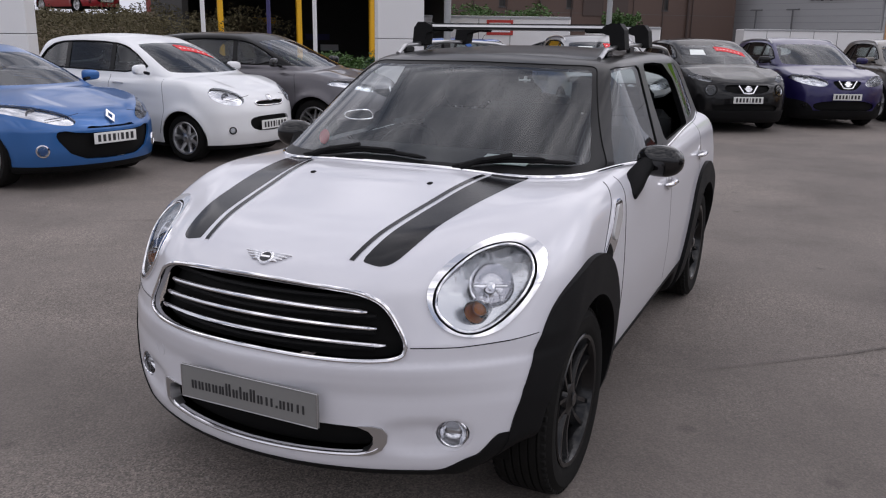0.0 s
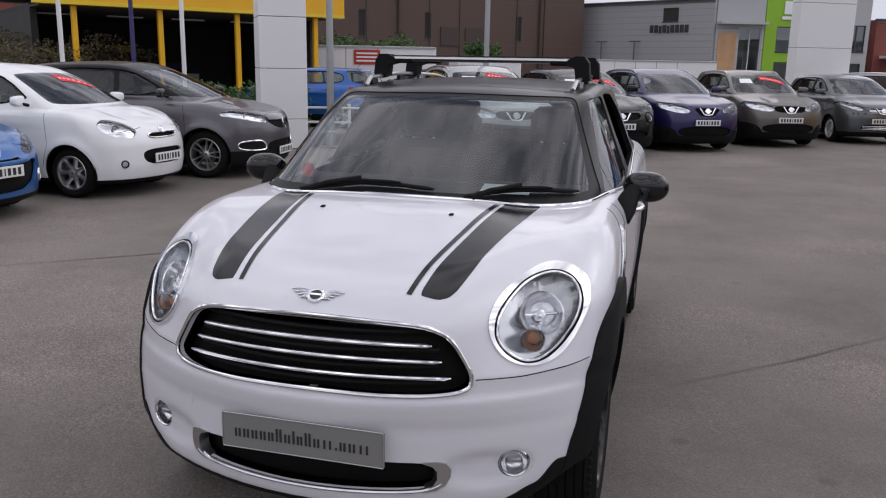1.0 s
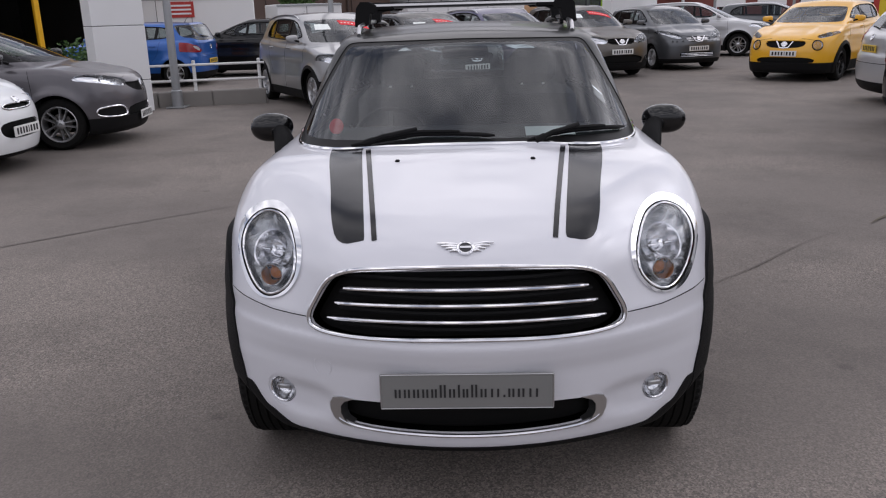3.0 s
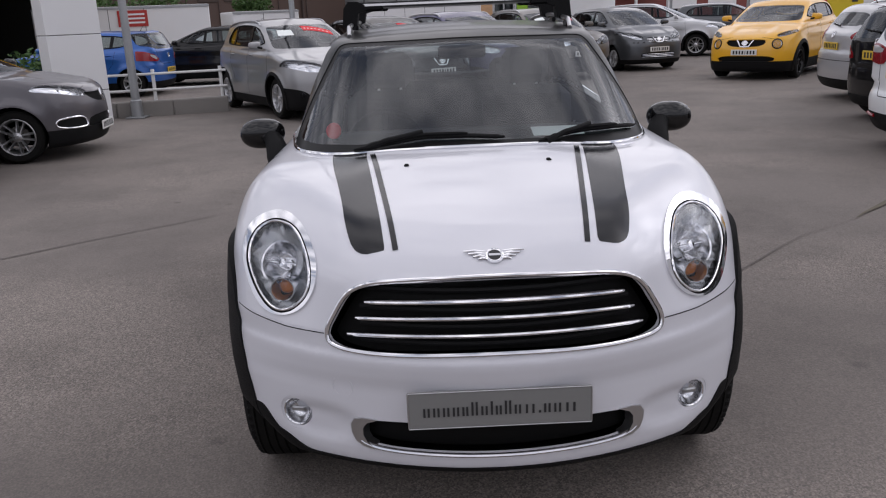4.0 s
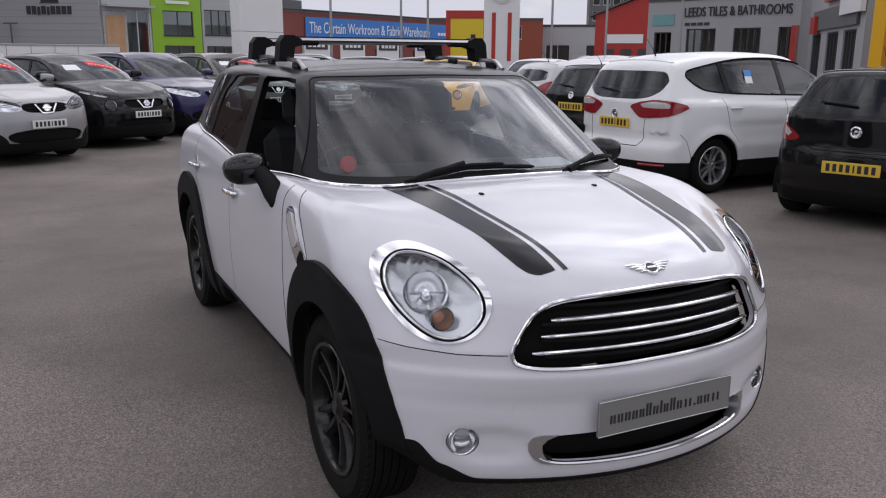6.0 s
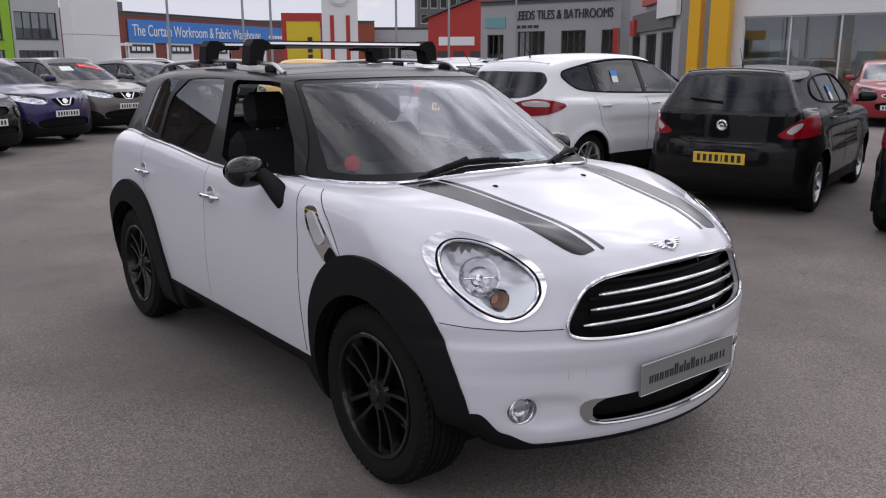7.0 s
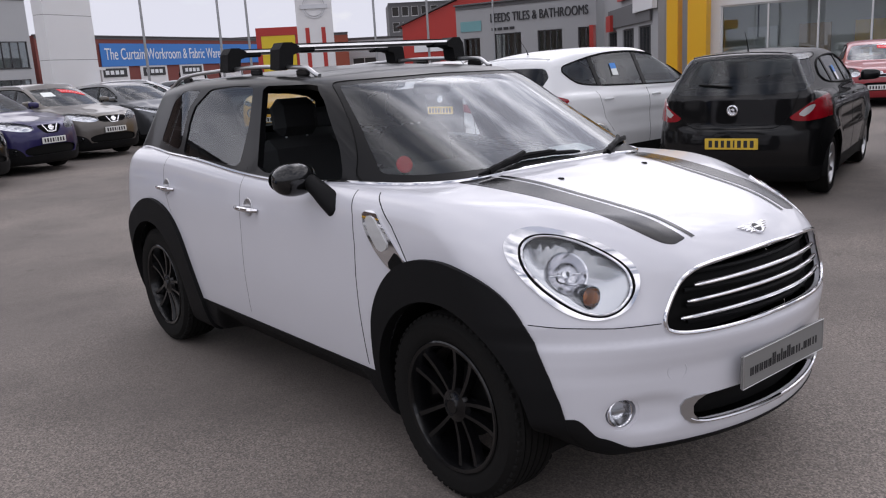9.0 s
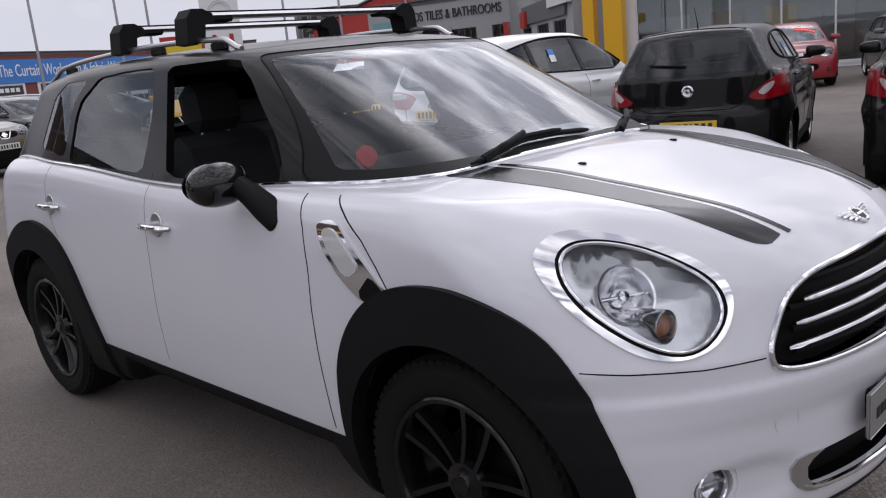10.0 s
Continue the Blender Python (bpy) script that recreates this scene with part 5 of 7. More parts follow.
        if s.get("tail_lamp"):
            t = hull.part("tail" + n, "tail_lamp", M["red_lens"], car, "red tail lamp", off=0.010, skirt=0.02)
            if s.get("tail_clear") and t:
                hull.part("clear" + n, "reversing_lamp", M["clear_lens"], t, off=0.011)
        if s.get("bumper_black"):
            bi = hull.part("bb" + n, "bumper_insert", M["plastic"], car, off=0.002, skirt=0.01)
            if bi and s.get("bb_frame"):
                P, c = hull.line("bb" + n, 0, 0.006)
                Geo().tube(P, 0.013, 8, c).out("insert_frame", M["chrome"], bi, "chrome frame")
        hull.part("body", "door_trim", M["dark"], car, off=-0.06, pick=lambda c: 0.45 < c[1] < end - 0.25 and c[2] > 0.35 and c[0] * sg > 0.2 and c[2] < zb + 0.06)
    hull.part("top" if s.get("black_top") else "body", "headlining", M["seat"], car, off=-0.035, pick=lambda c: c[2] > zb + 0.12)
    for k, poly in enumerate(s.get("grilles", [])):
        g = hull.part("grille%d" % k, "grille", M["seal"], car, "black grille", off=-0.03)
        if g and k in s.get("framed", ()):
            P, c = hull.line("grille%d" % k, 0, 0.002)
            Geo().tube(P, 0.011, 8, c).out("grille_frame", M["chrome"], g)
        if g and k in s.get("slatted", ()):
            zs = [p[1] for p in poly]
            for t in np.linspace(0, 1, 5)[1:-1]:
                zz = min(zs) + (max(zs) - min(zs)) * t
                xm = 0.9 * max(p[0] for p in poly)
                R, NN = hull.ray([(x, -FO - 0.5, zz) for x in np.linspace(-xm, xm, 13)], (0, 1, 0))
                Geo().tube([tuple(p) for p in R - NN * 0.012], 0.008, 6).out("grille_slat", M["chrome"] if s.get("slat_chrome") else M["plastic"], g)
    def plate(y0, z, d, m, rot):
        R, NN = hull.ray([(0, y0, z)], d)
        o = Geo().box((0, 0, 0), (0.52, 0.012, 0.111), 0.003).out("number_plate", m, car, "number plate")
        o.matrix_basis = Matrix.Translation(R[0] + NN[0] * 0.012) @ pose(0, 0, 0, 0, 0, rot)
        bars_on(o, (0, 0, 0), 0.44, 0.070, [1, 1, 0.9, 1, 0.4, 1, 1, 1], M["ink"], 0.0072, (0, 0, 0), 0.75)
    if front:
        plate(-FO - 0.5, s["plate"], (0, 1, 0), M["plate_white"], 0)
        bz = s.get("badge", zn - 0.06)
        R, NN = hull.ray([(0, -FO - 0.5, bz)], (0, 1, 0))
        q = Matrix.Translation(R[0] + NN[0] * 0.004) @ Vector(NN[0]).to_track_quat("Z", "Y").to_matrix().to_4x4()
        kind = s.get("emblem", "round")
        if kind == "vee":
            b = Geo().revolve([(0.055, 0), (0.055, 0.012), (0.045, 0.014), (0.04, 0.008), (0.001, 0.008)], n=24)
            b.box((0, 0, 0.010), (0.135, 0.022, 0.012), 0.003)
            b = b.out("badge", M["chrome"], car, "round chrome badge")
            b.matrix_basis = q
            ve = Geo()
            for sg in (-1, 1):
                ve.tube([(sg * 0.165, 0.062, 0.0), (sg * 0.130, 0.01, 0.0), (sg * 0.085, -0.066, 0.004), (0, -0.076, 0.006)], 0.013, 8, flat=0.6)
            ve.out("badge_vee", M["chrome"], b, "chrome V-shaped grille bar")
        elif kind == "lozenge":
            b = Geo()
            o_, i_ = [(0, 0.085), (0.055, 0), (0, -0.085), (-0.055, 0)], [(0, 0.042), (0.026, 0), (0, -0.042), (-0.026, 0)]
            V = [(x, y, 0.0) for x, y in o_] + [(x, y, 0.022) for x, y in o_] + [(x, y, 0.022) for x, y in i_] + [(x, y, 0.0) for x, y in i_]
            F = [(a + i, a + (i + 1) % 4, b_ + (i + 1) % 4, b_ + i) for a, b_ in ((0, 4), (4, 8), (8, 12)) for i in range(4)]
            b.add(V, F)
            b.out("badge", M["chrome"], car, "lozenge-shaped chrome badge", smooth=False).matrix_basis = q
        else:
            Geo().revolve([(0.05, 0), (0.05, 0.008), (0.04, 0.01), (0.036, 0.006), (0.001, 0.007)], n=24).out("badge", M["chrome"], car, "round chrome badge").matrix_basis = q
        for sg in (-1, 1):
            if s.get("fog"):
                fx, fz, fr = s["fog"]
                R, NN = hull.ray([(sg * fx, -FO - 0.5, fz)], (0, 1, 0))
                o = Geo().revolve([(fr * s.get("fog_rim", 1.35), -0.004), (fr * (s.get("fog_rim", 1.35) - 0.05), 0.010), (fr * 1.05, 0.012), (fr, 0.0)], n=24).out("fog_lamp", M["chrome"] if s.get("fog_chrome") else M["plastic"], car)
                o.matrix_basis = Matrix.Translation(R[0]) @ Vector(NN[0]).to_track_quat("Z", "Y").to_matrix().to_4x4()
                Geo().revolve([(fr, 0.001), (fr * 0.6, -0.012), (0.001, -0.020)], n=20).out("fog_bowl", M["reflector"], o)
                Geo().revolve([(fr, 0.002), (fr * 0.6, 0.009), (0.001, 0.012)], n=20).out("fog_lens", M["lamp_glass"], o)
    if rear:
        plate(end + 0.6, s["rplate"], (0, -1, 0), M["plate_yellow"], 180)
        R, NN = hull.ray([(0, end + 0.6, s.get("rbadge", s["rplate"] + 0.2))], (0, -1, 0))
        Geo().revolve([(0.055, 0), (0.055, 0.008), (0.044, 0.01), (0.038, 0.005), (0.020, 0.004), (0.018, 0.010), (0.001, 0.011)], n=24).out("badge", M["chrome"], car, "round chrome badge").matrix_basis = Matrix.Translation(R[0]) @ Vector(NN[0]).to_track_quat("Z", "Y").to_matrix().to_4x4()
        gap = [(x, end + 0.6, z) for x, z in s.get("hatch") or [(-wu + 0.08, zb + 0.02), (-wu + 0.20, 0.62), (wu - 0.20, 0.62), (wu - 0.08, zb + 0.02)]]
        Geo().tube(hull.seam(gap, (0, -1, 0), sink=0.002), 0.005, 6).out("tailgate_gap", M["seal"], car)
        R, NN = hull.ray([(x, end + 0.6, z) for x, z in ((0.02, zb + 0.085), (0.18, zb + 0.10), (0.36, zb + 0.115))], (0, -1, 0))
        Geo().tube([tuple(p) for p in R + NN * 0.018], 0.010, 6).out("rear_wiper", M["plastic"], car)
        for sg in (-1, 1):
            Geo().tube(hull.seam([(sg * 1.5, end - 0.30, 0.70), (sg * 1.5, wb + 0.42, 0.62), (sg * 1.5, wb + 0.36, 0.42)], (-sg, 0, 0), sink=0.002, n=16), 0.004, 5).out("bumper_gap", M["seal"], car)
        R, NN = hull.ray([(0, ye - 0.55, 2.2)], (0, 0, -1))
        Geo().tube([tuple(R[0]), tuple(R[0] + np.array([0, 0.03, 0.06])), tuple(R[0] + np.array([0, 0.16, 0.20]))], [0.010, 0.004, 0.002], 6).out("roof_aerial", M["plastic"], car)
        sp = Geo().tube([tuple(p) for p in hull.ray([(x, ye - mr * (H - zb) - 0.06, 2.2) for x in np.linspace(-wt + 0.12, wt - 0.12, 9)], (0, 0, -1))[0]], 0.022, 8, flat=0.6)
        sp.out("spoiler", body_m, car)
        if s.get("reflectors"):
            for sg in (-1, 1):
                R, NN = hull.ray([(sg * x, end + 0.6, 0.345) for x in np.linspace(0.44, 0.74, 9)], (0, -1, 0))
                Geo().tube([tuple(q) for q in R + NN * 0.006], 0.020, 8, flat=0.9).out("rear_reflector", M["red_lens"], car, "red bumper reflector")
    # seams, mirrors, handles, wheels
    for sg in (-1, 1):
        x0 = sg * 1.5
        for pts in ([(x0, yc + 0.22, zc - 0.04), (x0, yc + 0.18, 0.6), (x0, yc + 0.26, 0.34)], [(x0, bp, zb), (x0, bp + 0.02, 0.34)], [(x0, cp + 0.12, zb + 0.02), (x0, cp + 0.04, 0.75), (x0, cp - 0.12, 0.58)]):
            Geo().tube(hull.seam(pts, (-sg, 0, 0), sink=0.002, n=24), 0.004, 5).out("door_gap", M["seal"], car)
        if front:
            Geo().tube(hull.seam([(sg * 0.30, -FO - 0.5, zn - 0.01), (sg * 0.62, -FO - 0.5, zn - 0.06)], (0, 1, 0), sink=0.002, n=16), 0.004, 5).out("bonnet_gap", M["seal"], car)
        for hy in (bp - 0.16, cp - 0.06):
            R, NN = hull.ray([(x0, hy + d, zb - 0.09) for d in (-0.09, -0.05, 0.05, 0.09)], (-sg, 0, 0))
            Geo().tube([tuple(p + q * o) for p, q, o in zip(R, NN, (0.0, 0.025, 0.025, 0.0))], 0.012, 8).out("door_handle", M["chrome"] if s.get("chrome_handles") else body_m, car)
        mo = Geo()
        n1, n2 = 16, 9
        box_ = lambda q: math.copysign(abs(q) ** 0.55, q)
        Vm = [(box_(math.cos(math.pi * i / n2)) * 0.105, box_(math.sin(math.pi * i / n2)) * box_(math.cos(2 * math.pi * j / n1)) * 0.045, box_(math.sin(math.pi * i / n2)) * box_(math.sin(2 * math.pi * j / n1)) * (0.062 - 0.012 * sg * math.cos(math.pi * i / n2))) for i in range(n2 + 1) for j in range(n1)]
        Fm = [(i * n1 + j, (i + 1) * n1 + j, (i + 1) * n1 + (j + 1) % n1, i * n1 + (j + 1) % n1) for i in range(n2) for j in range(n1)]
        mo = mo.add(Vm, Fm).out("wing_mirror", M["mirror_black"] if s.get("black_mirror") else body_m, car)
        mo.matrix_basis = pose(sg * (W / 2 + 0.06), yc + 0.48, zb + 0.080, 0, 0, -sg * 10)
        Geo().tube([(sg * (W / 2 - 0.06), yc + 0.44, zb + 0.03), (sg * (W / 2 + 0.03), yc + 0.47, zb + 0.055)], 0.028, 8, flat=0.7).out("mirror_arm", M["plastic"], car)
        if s["rails"]:
            ys = np.linspace(yr + 0.15, ye - 0.35, 16)
            R, NN = hull.ray(np.stack([np.full(16, sg * (wt - 0.05)), ys, np.full(16, 2.4)], 1), (0, 0, -1))
            lift = 0.020 * np.minimum(step(ys[0], ys[0] + 0.15, ys), step(ys[-1], ys[-1] - 0.15, ys))
            Geo().tube([tuple(p) for p in R + np.array([0, 0, 1]) * lift[:, None]], 0.014, 8).out("roof_rail", M["satin"], car)
        for cy in (0.0, wb):
            wheel(car, (sg * (W / 2 - 0.035), cy, r), r, r * 0.70, 0.20, sg, M["rubber"], M["alloy_dark"] if s.get("dark_rims") else M["alloy"], s["spokes"], s["spokes"] == 5, False)
            Vw = []
            for i in range(17):
                a = math.radians(-14 + 208 * i / 16)
                for xx in (W / 2 - 0.02, 0.40):
                    Vw.append((sg * xx, cy + (r + 0.055) * math.cos(a), r + (r + 0.055) * math.sin(a)))
            Fw = [(2 * i, 2 * i + 1, 2 * i + 3, 2 * i + 2) for i in range(16)] + [tuple(2 * i + 1 for i in range(17))]
            put_mesh("wheel_well", Vw, Fw, M["seal"], car)
    Geo().box((0, 1.5, 0.30), (W - 0.3, end - 1.0, 0.05)).out("cabin_floor", M["dark"], car)
    Geo().prism([(yc + 0.15, 0.5), (yc + 0.15, zc - 0.04), (yc + 0.55, zc - 0.01), (yc + 0.75, zc - 0.1), (yc + 0.7, 0.5)], "x", -W / 2 + 0.16, W / 2 - 0.16).out("dashboard", M["dark"], car)
    if seats:
        for sx in (-0.36, 0.36):
            Geo().box((0, 0, 0), (0.46, 0.15, 0.66), 0.05).out("seat_back", M["seat"], car).matrix_basis = pose(sx, yc + 1.38, zb - 0.20, -14)
            Geo().box((0, 0, 0), (0.24, 0.10, 0.18), 0.035).out("headrest", M["seat"], car).matrix_basis = pose(sx, yc + 1.49, zb + 0.21, -10)
        Geo().box((0, 0, 0), (1.2, 0.15, 0.60), 0.05).out("rear_back", M["seat"], car).matrix_basis = pose(0, wb - 0.25, zb - 0.2, -16)
    if s.get("price_strip"):
        V = []
        for t in np.linspace(0, 1, 14):
            for q in (0, 1):
                V.append((0.02 + (wt - 0.16) * t, -FO - 0.5, zr - 0.045 - 0.10 * t * t - 0.075 * q))
        R, NN = hull.ray(V, (0, 1, 0))
        st = put_mesh("price_strip", R + NN * 0.004, [(2 * i, 2 * i + 1, 2 * i + 3, 2 * i + 2) for i in range(13)], M["red_card"], car, "red price strip on the windscreen")
        R2, N2 = hull.ray([(0.07 + 0.062 * k, -FO - 0.5, zr - 0.085 - 0.10 * ((0.05 + 0.062 * k) / (wt - 0.16)) ** 2) for k in range(7)], (0, 1, 0))
        for p, q in zip(R2, N2):
            o = Geo().box((0, 0, 0), (0.03, 0.032, 0.001)).out("bar", M["paper"], st, smooth=False)
            o.matrix_basis = Matrix.Translation(p + q * 0.006) @ Vector(q).to_track_quat("Z", "Y").to_matrix().to_4x4()
    if s.get("price_card"):
        R, NN = hull.ray([(x, -FO - 0.5, z) for x, z in ((-wt + 0.22, zr - 0.10), (-wt + 0.46, zr - 0.10), (-wt + 0.44, zr - 0.19), (-wt + 0.17, zr - 0.19))], (0, 1, 0))
        put_mesh("price_card", R + NN * 0.004, [(3, 2, 1, 0)], M["paper"], car, "white price card on the windscreen", smooth=False)
    if s.get("side_card"):
        for sg in (-1,):
            cy = cp - 0.42
            R, NN = hull.ray([(sg * 1.5, y, z) for y, z in ((cy, H - 0.22), (cy + 0.12, H - 0.22), (cy + 0.12, H - 0.29), (cy, H - 0.29), (cy, H - 0.37), (cy + 0.12, H - 0.37))], (-sg, 0, 0))
            Q = R + NN * 0.004
            a = put_mesh("window_card", Q, [(3, 2, 5, 4)], M["paper"], car, "blue and white card in the window", smooth=False)
            put_mesh("window_card_head", Q, [(0, 1, 2, 3)], M["blue_card"], a, smooth=False)
    return car, hull


SUV = dict(W=1.783, wb=2.63, FO=0.91, RO=0.79, r=0.335, zn=0.90, yc=0.12, zc=1.08, yr=1.02, zr=1.50, H=1.60, zb=1.10, ye=3.22, low=0.33, clad=0.05, plate=0.58, rails=True, emblem="vee", badge=0.80, bumper_black=[(0.54, 0.33), (0.61, 0.44), (0.72, 0.50), (0.98, 0.54), (0.98, 0.20), (0.54, 0.20)],
           lamp=[(0.36, 0.80), (0.52, 0.90), (0.70, 0.985), (0.80, 1.02), (0.84, 0.97), (0.76, 0.86), (0.60, 0.78), (0.42, 0.75)],
           grilles=[[(0, 0.875), (0.30, 0.87), (0.36, 0.83), (0.30, 0.745), (0, 0.735)], [(0, 0.51), (0.28, 0.51), (0.52, 0.47), (0.58, 0.41), (0.48, 0.32), (0, 0.31)]], slatted=(0,), framed=(), fog=(0.69, 0.42, 0.042))
ROUND_SUV = dict(W=1.765, wb=2.53, FO=0.88, RO=0.72, r=0.335, zn=0.86, yc=0.15, zc=1.10, yr=0.95, zr=1.46, H=1.565, zb=1.12, ye=3.02, mr=0.9, low=0.38, clad=0.07, plate=0.56, emblem="vee", badge=0.74,
            lamp=[(0.56, 0.92), (0.70, 1.02), (0.82, 1.10), (0.84, 1.06), (0.76, 0.95), (0.62, 0.88)],
            grilles=[[(0, 0.81), (0.34, 0.81), (0.42, 0.78), (0.34, 0.68), (0, 0.66)], [(0, 0.49), (0.44, 0.485), (0.56, 0.45), (0.60, 0.42), (0.54, 0.375), (0, 0.37)]], slatted=(), fog=(0.60, 0.72, 0.09), fog_rim=1.18, roofdrop=0.16)
SMALL_HATCH = dict(W=1.665, wb=2.45, FO=0.755, RO=0.575, r=0.29, zn=0.82, yc=0.10, zc=1.03, yr=0.95, zr=1.43, H=1.525, zb=1.02, ye=2.85, mr=0.55, plan=0.42, low=0.22, plate=0.45, spokes=7, badge=0.77, roofdrop=0.14,
             lamp=[(0.43, 0.77), (0.50, 0.86), (0.60, 0.92), (0.70, 0.90), (0.72, 0.83), (0.66, 0.75), (0.54, 0.70), (0.45, 0.71)],
             grilles=[[(0, 0.745), (0.22, 0.742), (0.30, 0.72), (0.27, 0.685), (0, 0.68)], [(0, 0.565), (0.33, 0.555), (0.40, 0.50), (0.34, 0.385), (0, 0.37)]], framed=(0,), fog=(0.60, 0.40, 0.035), price_strip=True, bp=1.20, cp=2.0)
COUPE = dict(W=1.804, wb=2.64, FO=0.865, RO=0.79, r=0.32, zn=0.76, yc=0.20, zc=0.96, yr=1.20, zr=1.33, H=1.42, zb=0.96, ye=3.25, mr=1.2, low=0.24, plate=0.50, emblem="lozenge", badge=0.70, plan=0.42, spokes=7, tum=0.5,
              lamp=[(0.40, 0.69), (0.55, 0.80), (0.72, 0.90), (0.86, 0.96), (0.86, 0.90), (0.74, 0.78), (0.58, 0.68), (0.45, 0.645)],
              grilles=[[(0, 0.63), (0.38, 0.625), (0.36, 0.605), (0, 0.60)], [(0, 0.56), (0.36, 0.56), (0.52, 0.60), (0.60, 0.55), (0.42, 0.30), (0, 0.28)]], fog=(0.68, 0.40, 0.05), fog_chrome=True)
CROSSOVER = dict(W=1.778, wb=2.606, FO=0.855, RO=0.66, r=0.325, zn=0.88, yc=0.08, zc=1.06, yr=1.0, zr=1.47, H=1.566, zb=1.07, ye=3.05, low=0.38, clad=0.0, black_top=True, plate=0.36, emblem="lozenge", badge=0.73, bb_frame=True, bumper_black=[(0.47, 0.40), (0.53, 0.50), (0.60, 0.525), (0.78, 0.515), (0.83, 0.47), (0.80, 0.40), (0.62, 0.385)], plan=0.40, black_mirror=True,
              lamp=[(0.40, 0.80), (0.55, 0.875), (0.72, 0.96), (0.82, 1.0), (0.83, 0.95), (0.74, 0.86), (0.56, 0.775), (0.43, 0.755)],
              grilles=[[(0, 0.79), (0.20, 0.79), (0.40, 0.80), (0.42, 0.77), (0.24, 0.68), (0, 0.66)], [(0, 0.52), (0.42, 0.50), (0.48, 0.42), (0.44, 0.34), (0, 0.33)]], spokes=5)
TALL_HATCH = dict(W=1.695, wb=2.60, FO=0.83, RO=0.67, r=0.30, zn=0.84, yc=0.0, zc=1.06, yr=0.92, zr=1.46, H=1.53, zb=1.05, plate=0.52, low=0.28, emblem="vee", badge=0.75,
            lamp=[(0.40, 0.78), (0.55, 0.90), (0.70, 1.0), (0.80, 1.05), (0.80, 0.98), (0.70, 0.86), (0.54, 0.76)],
            grilles=[[(0, 0.80), (0.30, 0.80), (0.34, 0.76), (0.28, 0.70), (0, 0.69)], [(0, 0.44), (0.42, 0.44), (0.48, 0.38), (0.42, 0.31), (0, 0.30)]], slatted=(0, 1), slat_chrome=True)
FAMILY_CAR = dict(W=1.828, wb=2.70, FO=0.89, RO=0.80, r=0.325, zn=0.86, yc=0.0, zc=1.06, yr=0.98, zr=1.50, H=1.626, zb=1.07, ye=3.42, mr=0.45, rplate=0.80, rbadge=0.895, low=0.38, tuck=0.05, side_card=True, bp=1.52, cp=2.45, reflectors=True, roofdrop=0.165,
            lamp_wrap=True, tail_lamp=[(0.235, 1.005), (0.40, 1.055), (0.60, 1.08), (0.85, 1.07), (1.17, 1.01), (1.02, 0.94), (0.80, 0.895), (0.41, 0.865), (0.32, 0.93)], tail_clear=[(0.31, 1.0), (0.44, 1.038), (0.60, 1.058), (0.80, 1.048), (0.92, 0.995), (0.60, 0.985)],
            dlo=[(0.40, 1.09), (2.2, 1.135), (2.70, 1.165), (2.88, 1.21), (3.08, 1.38), (2.80, 1.445), (2.35, 1.525), (1.86, 1.55), (1.4, 1.535), (0.92, 1.44)],
            backlight=[(0.0, 1.075), (0.34, 1.08), (0.50, 1.11), (0.62, 1.18), (0.66, 1.28), (0.59, 1.39), (0.40, 1.40), (-0.40, 1.40), (-0.59, 1.39), (-0.66, 1.28), (-0.62, 1.18), (-0.50, 1.11), (-0.34, 1.08)],
            hatch=[(-0.47, 0.86), (-0.46, 0.62), (-0.40, 0.55), (0.40, 0.55), (0.46, 0.62), (0.47, 0.86)], spokes=5, crisp=True, shelf=0.55)
HATCH = dict(W=1.735, wb=2.511, FO=0.84, RO=0.65, r=0.305, zn=0.80, yc=0.05, zc=1.02, yr=0.95, zr=1.40, H=1.485, zb=1.03, ye=3.10, mr=0.50, rplate=0.565, rbadge=0.895, low=0.33, tuck=0.055, shelf=0.675, crisp=True, side_card=True, bp=1.25, cp=2.08, spokes=7, roofdrop=0.055, tum=0.52,
             tail_lamp=[(0.50, 0.805), (0.60, 0.775), (0.78, 0.785), (0.95, 0.84), (0.95, 1.035), (0.84, 1.035), (0.74, 0.985), (0.62, 0.885)], tail_clear=[(0.58, 0.825), (0.665, 0.815), (0.745, 0.93), (0.69, 0.935)],
             backlight=[(0.52, 1.045), (0.66, 1.075), (0.685, 1.13), (0.575, 1.385), (0.52, 1.415), (-0.52, 1.415), (-0.575, 1.385), (-0.685, 1.13), (-0.66, 1.075), (-0.52, 1.045)],
             dlo=[(0.47, 1.065), (2.15, 1.095), (2.50, 1.16), (2.42, 1.31), (2.15, 1.375), (1.25, 1.39), (0.93, 1.31)],
             hatch=[(-0.60, 1.03), (-0.56, 0.90), (-0.48, 0.755), (-0.38, 0.712), (0.38, 0.712), (0.48, 0.755), (0.56, 0.90), (0.60, 1.03)])
ESTATE = dict(FAMILY_CAR, wb=2.648, lamp_wrap=False, reflectors=False, roofdrop=0.10, low=0.34, rbadge=1.0, shelf=0.70, hatch=None, W=1.82, FO=0.9, RO=0.95, H=1.50, zr=1.40, zc=1.02, zb=1.03, yr=1.05, ye=3.45, mr=0.7, rplate=0.83, dlo=None, backlight=None, tail_lamp=[(0.46, 0.96), (0.60, 1.06), (0.76, 1.16), (0.95, 1.15), (0.95, 0.91), (0.70, 0.89)], tail_clear=None, side_card=False, bp=1.33, cp=2.2)

